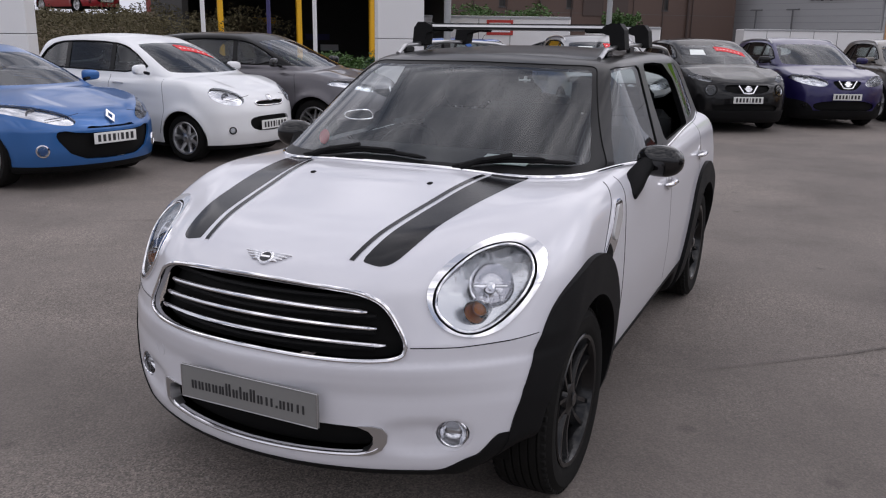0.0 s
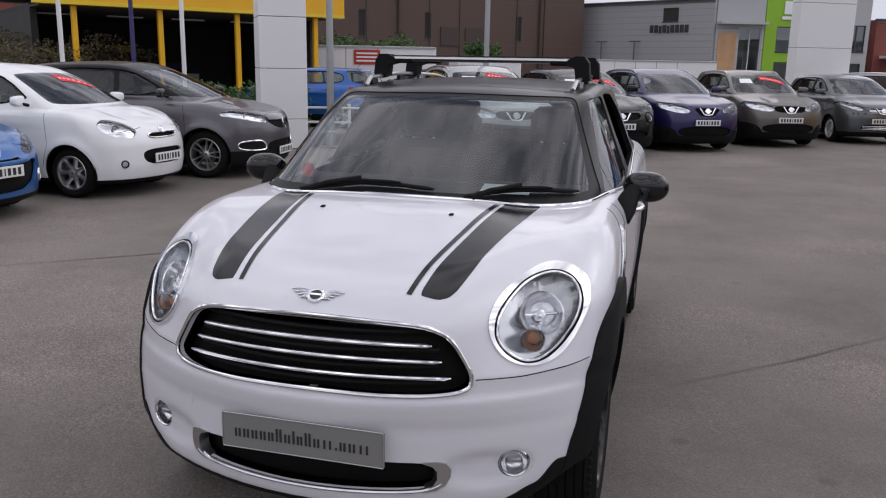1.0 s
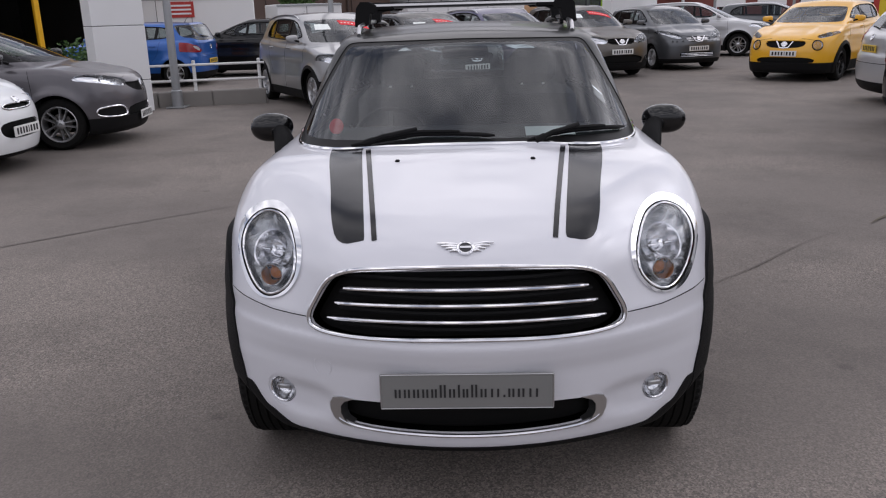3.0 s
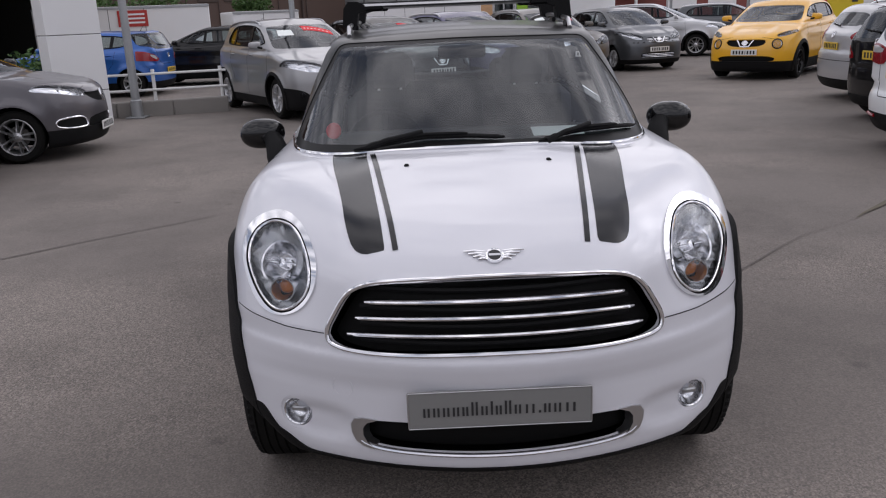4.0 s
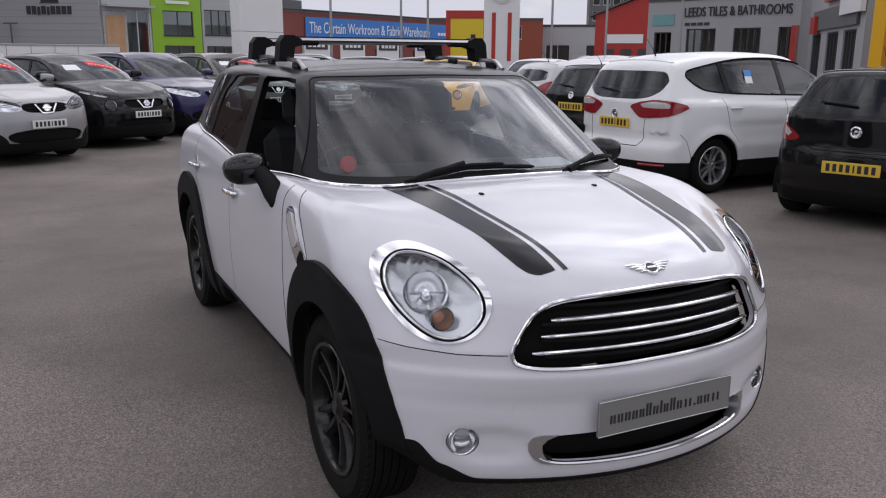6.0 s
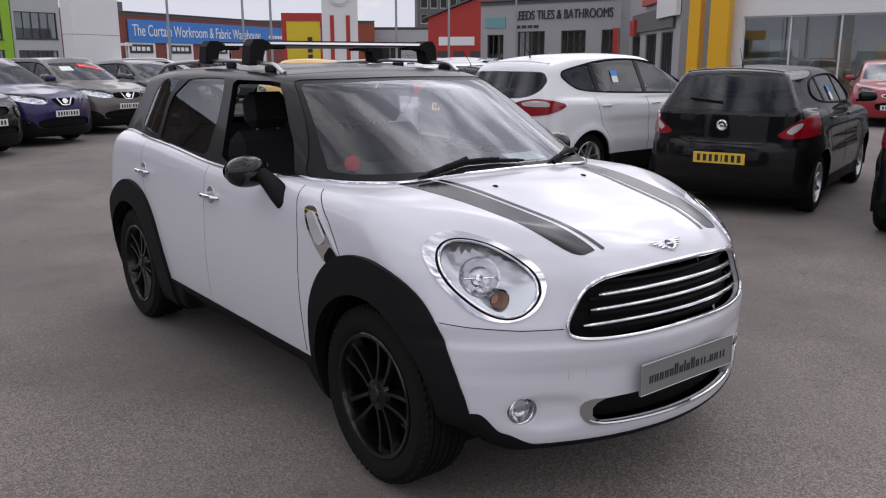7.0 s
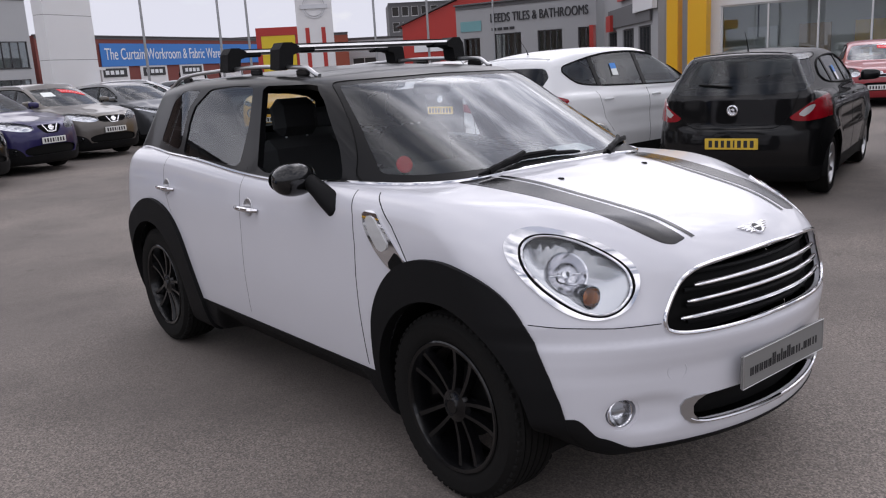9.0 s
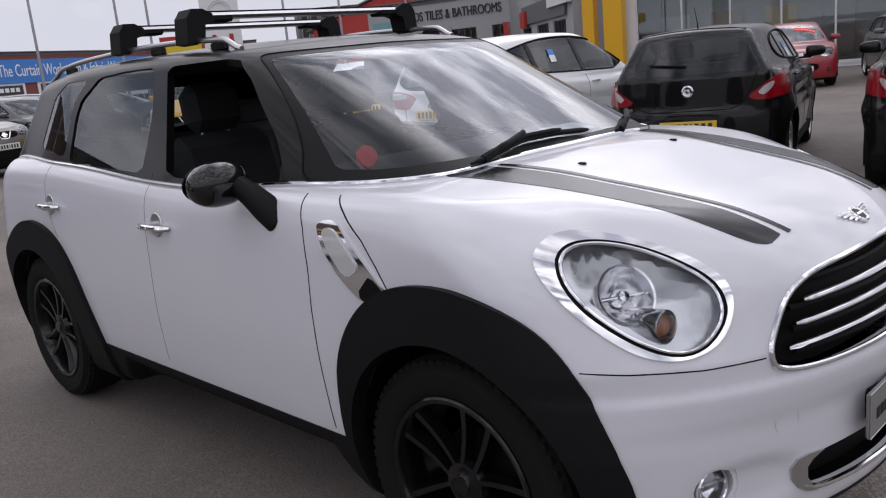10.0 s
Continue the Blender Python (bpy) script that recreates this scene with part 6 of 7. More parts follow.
make_car(COUPE, "metallic blue coupe with swept headlights, parked beside a white hatchback", "blue", (-6.08, 3.72), 85.8, h=0.035)
make_car(SMALL_HATCH, "small white hatchback with a red price strip on the windscreen", "white2", (-5.68, 5.98), 89.9, h=0.035)
make_car(CROSSOVER, "metallic grey crossover with black roof, parked at the row's end", "grey", (-5.29, 8.11), 96.4, h=0.035)
make_car(dict(SUV, price_strip=True, price_card=True), "silver crossover with a red price strip, parked by the fence", "silver", (-1.90, 11.30), 30.3, h=0.035)
make_car(dict(ROUND_SUV, price_strip=True, price_card=True), "black small crossover with round lower lamps and a price strip", "black", (-0.31, 13.17), 30.4)
make_car(dict(SUV, W=1.806, r=0.34, grilles=[[(0, 0.86), (0.28, 0.86), (0.24, 0.80), (0.14, 0.70), (0, 0.70)], SUV["grilles"][1]], slatted=()), "deep purple crossover parked between a black and a bronze one", "purple", (1.25, 14.88), 26.7)
make_car(dict(SUV, price_strip=True, price_card=True), "bronze crossover with a red price strip on the windscreen", "bronze", (3.08, 16.73), 19.1)
make_car(TALL_HATCH, "steel grey small family car with chrome grille slats", "steel", (5.31, 18.50), 15.7)
make_car(ROUND_SUV | dict(dark_rims=True), "bright yellow small crossover with dark wheels, standing apart", "yellow", (6.81, 14.77), -40.0)
make_car(FAMILY_CAR, "white family car seen from behind with red wrap-round tail lamps", "white2", (8.03, 5.56), 92.5, front=False, rear=True, h=0.035)
make_car(HATCH, "black small hatchback with tall red tail lamps and a yellow plate", "black", (8.02, 3.40), 107.0, front=False, rear=True, h=0.035)
make_car(dict(HATCH, side_card=False, rplate=0.62), "black hatchback with red tail lamps, last of its row", "black", (8.08, 0.87), 104.6, front=False, rear=True, h=0.04)
make_car(dict(HATCH, rplate=0.84, rbadge=1.0, side_card=False, H=1.47), "black hatchback with a yellow rear plate between two family cars", "black", (8.58, 7.98), 97.0, front=False, rear=True)
make_car(ESTATE, "silver estate car with large red tail lamps", "silver2", (9.76, 10.12), 86.0, front=False, rear=True)
make_car(dict(SUV, price_strip=False), "light silver crossover parked across the far row", "silver2", (8.3, 23.4), 68.0, h=0.055, seats=False)
make_car(dict(TALL_HATCH), "dark grey hatchback behind the silver crossover", "steel", (11.6, 26.5), 68.0, h=0.055, seats=False)
make_car(dict(TALL_HATCH, H=1.50), "white hatchback beyond the yellow crossover", "white2", (10.6, 17.2), -50.0, h=0.055, seats=False)
make_car(dict(HATCH, side_card=False), "mid blue hatchback behind the white railing", "blue2", (-9.4, 17.4), -92.0, front=False, rear=True, h=0.05, seats=False)
make_car(dict(HATCH, side_card=False), "black saloon-like hatchback behind the white railing", "black", (-7.2, 20.2), -90.0, front=False, rear=True, h=0.055, seats=False)
make_car(dict(SMALL_HATCH, price_strip=True, W=1.7), "red small hatchback facing out beyond the black one", "red", (18.0, 6.6), -62.0, h=0.05)
make_car(dict(TALL_HATCH), "grey hatchback parked beside the red one", "grey", (19.3, 4.2), -62.0, h=0.055, seats=False)
# the far row, whose roofs show above the nearer cars
for k, (x, y, c, sp, what) in enumerate(((11.5, 14.3, "white2", TALL_HATCH, "white"), (13.4, 16.4, "silver2", SUV, "silver"), (15.6, 18.6, "steel", TALL_HATCH, "grey"), (17.8, 20.8, "black", SUV, "black"), (20.2, 23.0, "silver", TALL_HATCH, "silver"), (22.6, 25.4, "blue2", TALL_HATCH, "blue"))):
    make_car(dict(sp, price_strip=False, price_card=False), what + " car in the far row of the car park", c, (x, y), 130.0, "far row of cars", front=False, h=0.06, seats=False)

# ---- walls, posts, railings and buildings round the car park ----
B = dict(
    panel=mat("white_cladding", (0.74, 0.74, 0.745), rough=0.4, var=0.06, scale=1.5),
    joint=mat("dark_joint", (0.10, 0.10, 0.10), rough=0.8),
    steel=mat("galvanised_steel", (0.36, 0.37, 0.38), rough=0.45, metal=0.7, var=0.2, scale=9),
    railing=mat("white_rail_paint", (0.68, 0.68, 0.67), rough=0.5, var=0.12, scale=8),
    concrete=mat("concrete", (0.22, 0.205, 0.19), rough=0.9, var=0.25, scale=3, bump=0.5, bscale=60),
    brown=mat("brown_cladding", (0.085, 0.052, 0.040), rough=0.6, var=0.18, scale=0.6),
    brown2=mat("dark_brown_trim", (0.055, 0.036, 0.030), rough=0.6, var=0.15),
    block=mat("grey_blockwork", (0.35, 0.355, 0.365), rough=0.85, var=0.08, scale=1.2, bump=0.4, bscale=20),
    block_joint=mat("block_joint", (0.25, 0.255, 0.26), rough=0.9, var=0.1),
    block2=mat("pale_render", (0.42, 0.43, 0.44), rough=0.8, var=0.08, scale=1.0),
    green=mat("lime_green_panel", (0.24, 0.46, 0.02), rough=0.5, var=0.08, scale=1.0),
    redwall=mat("red_brick_wall", (0.20, 0.055, 0.045), rough=0.8, var=0.22, scale=2.0, bump=0.4, bscale=25),
    red=mat("red_panel", (0.42, 0.030, 0.022), rough=0.5, var=0.12, scale=1.0),
    orange=mat("orange_panel", (0.27, 0.060, 0.030), rough=0.6, var=0.15, scale=1.0),
    yellow=mat("yellow_panel", (0.75, 0.40, 0.005), rough=0.4, var=0.07, scale=1.0),
    lemon=mat("lemon_panel", (0.70, 0.52, 0.02), rough=0.5, var=0.1, scale=1.0),
    banner=mat("blue_banner", (0.045, 0.20, 0.56), rough=0.7, var=0.12, scale=0.8),
    bluedark=mat("dark_blue_panel", (0.035, 0.03, 0.12), rough=0.6, var=0.1),
    letter=mat("white_letters", (0.78, 0.80, 0.82), rough=0.6, var=0.04),
    ink=mat("dark_letters", (0.03, 0.03, 0.033), rough=0.6),
    # near-black colour stands in for the shade of unlit rooms and blind panes
    shade=mat("painted_room_shade", (0.036, 0.034, 0.032), rough=0.9, var=0.3, scale=0.8),
    room=mat("shop_room", (0.60, 0.59, 0.55), rough=0.9, var=0.4, scale=0.5),
    roofing=mat("grey_roof", (0.12, 0.12, 0.125), rough=0.8, var=0.15),
    moss=mat("mossy_gully", (0.108, 0.094, 0.066), rough=0.9, var=0.35, scale=5, bump=0.5, bscale=60),
    crack=mat("crack_dirt", (0.118, 0.103, 0.093), rough=0.95, var=0.4, scale=9, bump=0.4, bscale=80),
    leaf=mat("leaves", (0.050, 0.105, 0.022), rough=0.7, var=0.45, scale=14),
    scrub=mat("dry_scrub", (0.085, 0.072, 0.034), rough=0.9, var=0.4, scale=5),
    bank=mat("earth_bank", (0.13, 0.10, 0.060), rough=0.95, var=0.35, scale=1.2, bump=0.6, bscale=20),
    pane=glass_mat("building_glass", (0.84, 0.88, 0.87), 1.8),
    frame=mat("window_frame_white", (0.60, 0.60, 0.60), rough=0.5),
    framedark=mat("window_frame_dark", (0.05, 0.05, 0.053), rough=0.5),
    poster=mat("printed_poster", (0.50, 0.30, 0.16), rough=0.6, var=0.65, scale=1.3),
)


def along(p0, p1):
    """The pose whose x runs from p0 to p1 over the ground and whose -y looks out on its right-hand side."""
    d = math.degrees(math.atan2(p1[1] - p0[1], p1[0] - p0[0]))
    return pose(p0[0], p0[1], 0, 0, 0, d), math.hypot(p1[0] - p0[0], p1[1] - p0[1])


def building(name, label, p0, p1, height, wall, openings=(), depth=8.0, kind="", courses=0.0, ribs=0.0, z0=0.0):
    """A building whose front runs from p0 to p1; openings are (u0, u1, z0, z1, panes, frame, glazed)."""
    m, L = along(p0, p1)
    e = thing(name, label, "building")
    e.matrix_basis = m
    us = sorted({0.0, L, *[o[0] for o in openings], *[o[1] for o in openings]})
    zs = sorted({z0, height, *[o[2] for o in openings], *[o[3] for o in openings]})
    nu, nz = len(us), len(zs)
    solid = {(i, j): not any(o[0] - 1e-6 <= us[i] and us[i + 1] <= o[1] + 1e-6 and o[2] - 1e-6 <= zs[j] and zs[j + 1] <= o[3] + 1e-6 for o in openings) for i in range(nu - 1) for j in range(nz - 1)}
    V = [(u, y, z) for y in (0.0, 0.30) for u in us for z in zs]
    at_ = lambda i, j, k: k * nu * nz + i * nz + j
    Fw = []
    for (i, j), full in solid.items():
        if not full:
            continue
        Fw.append((at_(i, j, 0), at_(i + 1, j, 0), at_(i + 1, j + 1, 0), at_(i, j + 1, 0)))
        Fw.append((at_(i, j + 1, 1), at_(i + 1, j + 1, 1), at_(i + 1, j, 1), at_(i, j, 1)))
        for (di, dj), (p, q) in (((-1, 0), ((i, j), (i, j + 1))), ((1, 0), ((i + 1, j + 1), (i + 1, j))), ((0, -1), ((i + 1, j), (i, j))), ((0, 1), ((i, j + 1), (i + 1, j + 1)))):
            if not solid.get((i + di, j + dj), False):
                Fw.append((at_(*p, 0), at_(*q, 0), at_(*q, 1), at_(*p, 1)))
    put_mesh("wall", V, Fw, wall, e, smooth=False)
    for x in (0.1, L - 0.1):
        Geo().box((x, depth / 2 + 0.31, (z0 + height) / 2), (0.2, depth, height - z0)).out("side_wall", wall, e, smooth=False)
    Geo().box((L / 2, depth + 0.42, (z0 + height) / 2), (L, 0.2, height - z0)).out("back_wall", wall, e, smooth=False)
    Geo().box((L / 2, depth / 2 + 0.15, height - 0.12), (L - 0.02, depth + 0.4, 0.2)).out("roof", B["roofing"], e, smooth=False)
    Geo().box((L / 2, -0.01, height + 0.04), (L + 0.1, 0.36, 0.09), 0.01).out("coping", B["roofing"], e, smooth=False)
    if any(o[6] for o in openings):
        Geo().box((L / 2, 2.6, (z0 + height) / 2 - 0.2), (L - 0.5, 0.1, height - z0 - 0.5)).out("back_room_wall", B["room"], e, smooth=False)
    if courses:
        for k in range(1, int((height - z0) / courses)):
            zz = z0 + k * courses
            cuts = [0.0] + [v for o in openings if o[2] < zz < o[3] for v in (o[0], o[1])] + [L]
            for a, b in zip(cuts[::2], cuts[1::2]):
                if b - a > 0.05:
                    Geo().box(((a + b) / 2, -0.004, zz), (b - a, 0.012, 0.025)).out("joint", B["joint"] if wall is not B["block"] else B["block_joint"], e, smooth=False)
    if ribs:
        for k in range(1, int(L / ribs)):
            Geo().box((k * ribs, -0.03, (z0 + height) / 2), (0.06, 0.06, height - z0), 0.01).out("cladding_rib", B["brown2"], e, smooth=False)
    for u0, u1, a, b, panes, fm, glazed in openings:
        w = Geo().box(((u0 + u1) / 2, 0.02, a - 0.025), (u1 - u0 + 0.1, 0.14, 0.05)).out("window", fm, e, smooth=False)
        n = max(1, panes)
        wd = (u1 - u0) / n
        for k in range(n + 1):
            Geo().box((u0 + k * wd + (0.03 if k == 0 else -0.03 if k == n else 0), 0.12, (a + b) / 2), (0.06, 0.10, b - a)).out("mullion", fm, w, smooth=False)
        for zz in (a + 0.03, b - 0.03):
            Geo().box(((u0 + u1) / 2, 0.12, zz), (u1 - u0 - 0.13, 0.09, 0.06)).out("rail", fm, w, smooth=False)
        for k in range(n):
            Geo().box((u0 + (k + 0.5) * wd, 0.13, (a + b) / 2), (wd - 0.07, 0.012, b - a - 0.13)).out("pane", B["pane"] if glazed else B["shade"], w, smooth=False)
    return e, L


def slab(name, c, s, m, parent, label="", bev=0.0):
    return Geo().box(c, s, bev).out(name, m, parent, label, smooth=False)


def clad_column(at, rz, w, d, height, step_z=0.92, first=0.55):
    """A square column clad in white panels with open joints."""
    e = thing("clad_column", "tall square column clad in white metal panels", "column", "clad columns", (*at, 0), rz)
    slab("core", (0, 0, height / 2), (w - 0.03, d - 0.03, height), B["joint"], e)
    z = 0.0
    nxt = first
    while z < height - 0.05:
        top = min(nxt, height)
        slab("panel", (0, 0, (z + top) / 2 + 0.006), (w, d, top - z - 0.012), B["panel"], e, bev=0.006)
        z, nxt = top, top + step_z
    return e


clad_column((-6.18, 11.62), 33.9, 0.86, 0.80, 6.0)
clad_column((4.98, 23.95), 30.0, 1.85, 0.40, 8.0, 1.25, 1.0)
clad_column((-11.4, 7.2), 40.0, 0.9, 0.8, 6.0)


def lamp_post(at, height, r, label="tall galvanised lamp post"):
    e = thing("lamp_post", label, "post", "lamp posts", (*at, 0))
    Geo().tube([(0, 0, 0), (0, 0, height * 0.35), (0, 0, height)], [r, r * 0.85, r * 0.6], 14).out("shaft", B["steel"], e)
    Geo().box((0, 0, 0.012), (r * 4.5, r * 4.5, 0.024), 0.004).out("base_plate", B["steel"], e)
    Geo().revolve([(r * 1.35, 0.02), (r * 1.3, 0.30), (r * 1.02, 0.32)], n=14).out("sleeve", B["steel"], e)
    Geo().tube([(0, 0, height - 0.05), (0.5, -0.3, height + 0.12), (0.9, -0.5, height + 0.15)], r * 0.45, 8).out("arm", B["steel"], e)
    Geo().box((1.1, -0.6, height + 0.15), (0.5, 0.25, 0.1), 0.03).out("lantern", B["steel"], e)
    return e


lamp_post((-5.35, 12.02), 8.0, 0.075)
lamp_post((-2.75, 13.95), 8.5, 0.06)
for x, y, hh in ((8.6, 27.5, 10), (10.9, 26.3, 10), (11.8, 25.9, 9.5), (15.6, 23.4, 10), (17.2, 22.3, 10), (24.0, 26.0, 10)):
    e = thing("flagpole", "slender grey steel flagpole", "flagpole", "flagpoles", (x, y, 0))
    Geo().tube([(0, 0, 0), (0, 0, hh)], [0.05, 0.03], 10).out("shaft", B["steel"], e)
    Geo().revolve([(0.001, 0.05), (0.045, 0.02), (0.045, -0.01), (0.001, -0.03)], c=(0, 0, hh), n=12).out("finial", B["steel"], e)
for x, y, m_, hh in ((-13.0, 14.0, "panel", 4.5), (-12.2, 15.6, "bluedark", 4.8), (-10.9, 15.8, "panel", 4.5)):
    e = thing("banner_post", "slim painted banner post", "post", "banner posts", (x, y, 0))
    Geo().tube([(0, 0, 0), (0, 0, hh)], 0.055, 10).out("shaft", B[m_], e)
    Geo().box((0, 0, 0.05), (0.24, 0.24, 0.1), 0.02).out("foot", B["concrete"], e)


def railing(p0, p1):
    m, L = along(p0, p1)
    w = thing("low_wall", "low concrete kerb wall along the car park edge", "wall", kind="structure")
    w.matrix_basis = m
    n = int(L / 0.9)
    for k in range(n):
        Geo().box(((k + 0.5) * L / n, 0, 0.12), (L / n - 0.012, 0.20, 0.30), 0.02).out("kerb_block", B["concrete"], w)
    f = thing("railing", "white painted tube railing on a low wall", "railing")
    f.matrix_basis = m
    for k in range(5):
        Geo().tube([(0.1 + k * (L - 0.2) / 4, 0, 0.25), (0.1 + k * (L - 0.2) / 4, 0, 0.80)], 0.032, 10).out("post", B["railing"], f)
        Geo().revolve([(0.034, 0.79), (0.03, 0.815), (0.001, 0.82)], c=(0.1 + k * (L - 0.2) / 4, 0, 0), n=10).out("post_cap", B["railing"], f)
    for z in (0.46, 0.74):
        Geo().tube([(0, -0.035, z), (L, -0.035, z)], 0.022, 8).out("rail", B["railing"], f)


railing((-8.6, 11.45), (-3.85, 12.62))


def leafy(name, label, box0, box1, count, size, material, seed, category="hedge"):
    """A hedge or bush as one sheaf of many small leaf blades."""
    rng = random.Random(seed)
    V, F = [], []
    for _ in range(count):
        u, v, w = rng.random(), rng.random(), rng.random()
        k = rng.choice((0, 1, 2, 3))
        if k == 0:
            w = 1 - rng.random() ** 2 * 0.3
        elif k == 1:
            v = rng.random() ** 2 * 0.4
        lump = 0.72 + 0.28 * noise.noise((u * 7 + seed, v * 3, 0.5)) + 0.12 * noise.noise((u * 25, v * 9, seed))
        p = Vector((box0[0] + (box1[0] - box0[0]) * u, box0[1] + (box1[1] - box0[1]) * v, box0[2] + (box1[2] - box0[2]) * w * lump))
        a = Vector((rng.gauss(0, 1), rng.gauss(0, 1), rng.gauss(0, 0.6))).normalized() * size * (0.6 + 0.8 * rng.random())
        b = a.cross(Vector((rng.gauss(0, 1), rng.gauss(0, 1), rng.gauss(0, 1)))).normalized() * size * 0.45
        i = len(V)
        V += [tuple(p - a), tuple(p + b), tuple(p + a), tuple(p - b)]
        F.append((i, i + 1, i + 2, i + 3))
    o = put_mesh(name, V, F, material, smooth=False)
    return tagged(o, label, category, kind="stuff")


leafy("hedge", "clipped green hedge beyond the railing", (-11.5, 15.2, 0.1), (-7.6, 16.2, 1.25), 5000, 0.06, B["leaf"], 3)
leafy("bushes", "dark green bushes on the bank below the brown building", (-17.5, 33.0, 1.0), (-10.4, 35.0, 3.1), 6000, 0.10, B["leaf"], 5, "bushes")
leafy("bush", "green bush by the brown building", (-8.8, 36.0, 1.4), (-7.2, 37.4, 2.9), 1500, 0.10, B["leaf"], 9, "bush")


def bank():
    n = 40
    V, F = [], []
    for i in range(n):
        for j in range(10):
            t, q = i / (n - 1), j / 9
            x = -34 + 19 * t + 3 * q * -1
            y = 13 + 9 * t + 6 * q
            V.append((x, y, 2.2 * math.sin(min(1, q * 1.4) * math.pi / 2) * min(1, 6 * (1 - t)) + 0.22 * noise.noise((x * 0.8, y * 0.8, 0)) - 0.05))
    F = [(i * 10 + j, (i + 1) * 10 + j, (i + 1) * 10 + j + 1, i * 10 + j + 1) for i in range(n - 1) for j in range(9)]
    tagged(put_mesh("earth_bank", V, F, B["bank"]), "rough earth bank with dry scrub beside the car park", "bank", kind="structure")


bank()
leafy("scrub", "dry brown scrub on the earth bank", (-27.0, 15.5, 0.8), (-15.6, 22.0, 2.6), 22000, 0.05, B["scrub"], 11, "scrub")
bank_car, _ = make_car(dict(SMALL_HATCH, price_strip=False), "red hatchback on top of the earth bank", "red", (-24.8, 21.5), 80.0, h=0.06, seats=False)
bank_car.location.z = 2.15


def garage():
    """An open-fronted garage with a yellow fascia; near-black paint gives its inside shade."""
    m, L = along((-16.6, 17.6), (-10.6, 25.0))
    e = thing("open_garage", "open-fronted garage with a yellow fascia and dark interior", "building")
    e.matrix_basis = m
    slab("fascia", (L / 2, 0.0, 3.46), (L + 0.4, 0.35, 0.72), B["yellow"], e, "yellow fascia", 0.02)
    slab("fascia_band", (L / 2, -0.182, 3.16), (L + 0.38, 0.02, 0.10), B["lemon"], e)
    slab("roof", (L / 2, 5.0, 3.72), (L + 0.2, 9.8, 0.2), B["roofing"], e)
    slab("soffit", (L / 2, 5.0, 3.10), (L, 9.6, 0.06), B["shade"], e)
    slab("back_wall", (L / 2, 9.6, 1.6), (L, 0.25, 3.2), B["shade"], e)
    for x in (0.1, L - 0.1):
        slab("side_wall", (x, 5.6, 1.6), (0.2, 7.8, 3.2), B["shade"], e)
    for x in (0.9, 3.4, 5.9, L - 0.8):
        slab("pillar", (x, 0.12, 1.55), (0.16, 0.16, 3.1), B["yellow"], e, "yellow pillar", 0.02)
    for a, b, z, mm in ((1.0, 3.0, 2.0, "yellow"), (3.6, 5.0, 2.0, "yellow"), (1.0, 2.6, 1.5, "bluedark"), (6.3, 7.4, 1.35, "bluedark"), (7.0, 7.8, 0.9, "panel")):
        slab("wall_panel", ((a + b) / 2, 9.4, z), (b - a, 0.1, 0.26), B[mm], e)
    for k in range(4):
        slab("strip_lamp", (1.2 + 2.2 * k, 4.0, 3.02), (1.2, 0.12, 0.05), B["panel"], e)
    g = thing("gable_trim", "yellow end trim of the garage canopy", "trim", kind="structure")
    g.matrix_basis = m
    slab("trim", (L + 0.1, 4.8, 3.46), (0.2, 9.4, 0.7), B["yellow"], g)


garage()


def trailer(label, p0, p1, z0, z1, depth=2.4, red=None):
    m, L = along(p0, p1)
    e = thing("box_trailer", label, "trailer", "white box trailers")
    e.matrix_basis = m
    slab("box", (L / 2, depth / 2, (z0 + z1) / 2), (L, depth, z1 - z0), B["panel"], e, bev=0.04)
    slab("chassis", (L / 2, depth / 2, z0 - 0.12), (L * 0.94, depth * 0.6, 0.2), B["framedark"], e)
    for x in (0.7, L - 0.8):
        for yy in (0.15, depth - 0.15):
            Geo().revolve([(0.001, -0.1), (0.3, -0.1), (0.34, -0.06), (0.34, 0.06), (0.3, 0.1), (0.001, 0.1)], c=(x, yy, 0.34), axis="y", n=20).out("tyre", M["rubber"], e)
        slab("leg", (x, depth / 2, z0 / 2), (0.1, 0.1, z0), B["framedark"], e)
    slab("top_rail", (L / 2, -0.01, z1 - 0.05), (L, 0.04, 0.08), B["steel"], e)
    for k in range(1, int(L / 1.2)):
        slab("seam", (k * 1.2, -0.004, (z0 + z1) / 2), (0.02, 0.012, z1 - z0 - 0.1), B["joint"], e)
    if red:
        slab("sign", (red, -0.02, z1 - 0.42), (1.0, 0.03, 0.55), B["red"], e, "red sign panel")
        for k in range(3):
            slab("bar", (red, -0.038, z1 - 0.28 - 0.14 * k), (0.8, 0.006, 0.06), B["letter"], e)


trailer("white box trailer with a red sign beyond the railing", (-13.4, 26.3), (-8.0, 28.6), 0.6, 2.25, red=3.2)
trailer("low white trailer behind parked cars", (-7.6, 30.5), (-5.2, 31.6), 0.6, 1.95)
trailer("long white trailer below the grey store", (-3.6, 46.0), (3.2, 48.0), 0.7, 2.05)

# brown clad building
e, L = building("brown_building", "tall building clad in brown panels", (-36.0, 38.0), (-6.3, 64.2), 14.0, B["brown"], [(L_, L_ + 0.5, 3.4, 5.2, 1, B["framedark"], False) for L_ in (16.0, 21.0, 26.0, 33.5)], ribs=2.4, courses=3.1)
for u in (14.2, 24.0, 35.6):
    Geo().tube([(u, -0.12, 0), (u, -0.12, 13.8)], 0.09, 8).out("downpipe", B["brown2"], e)
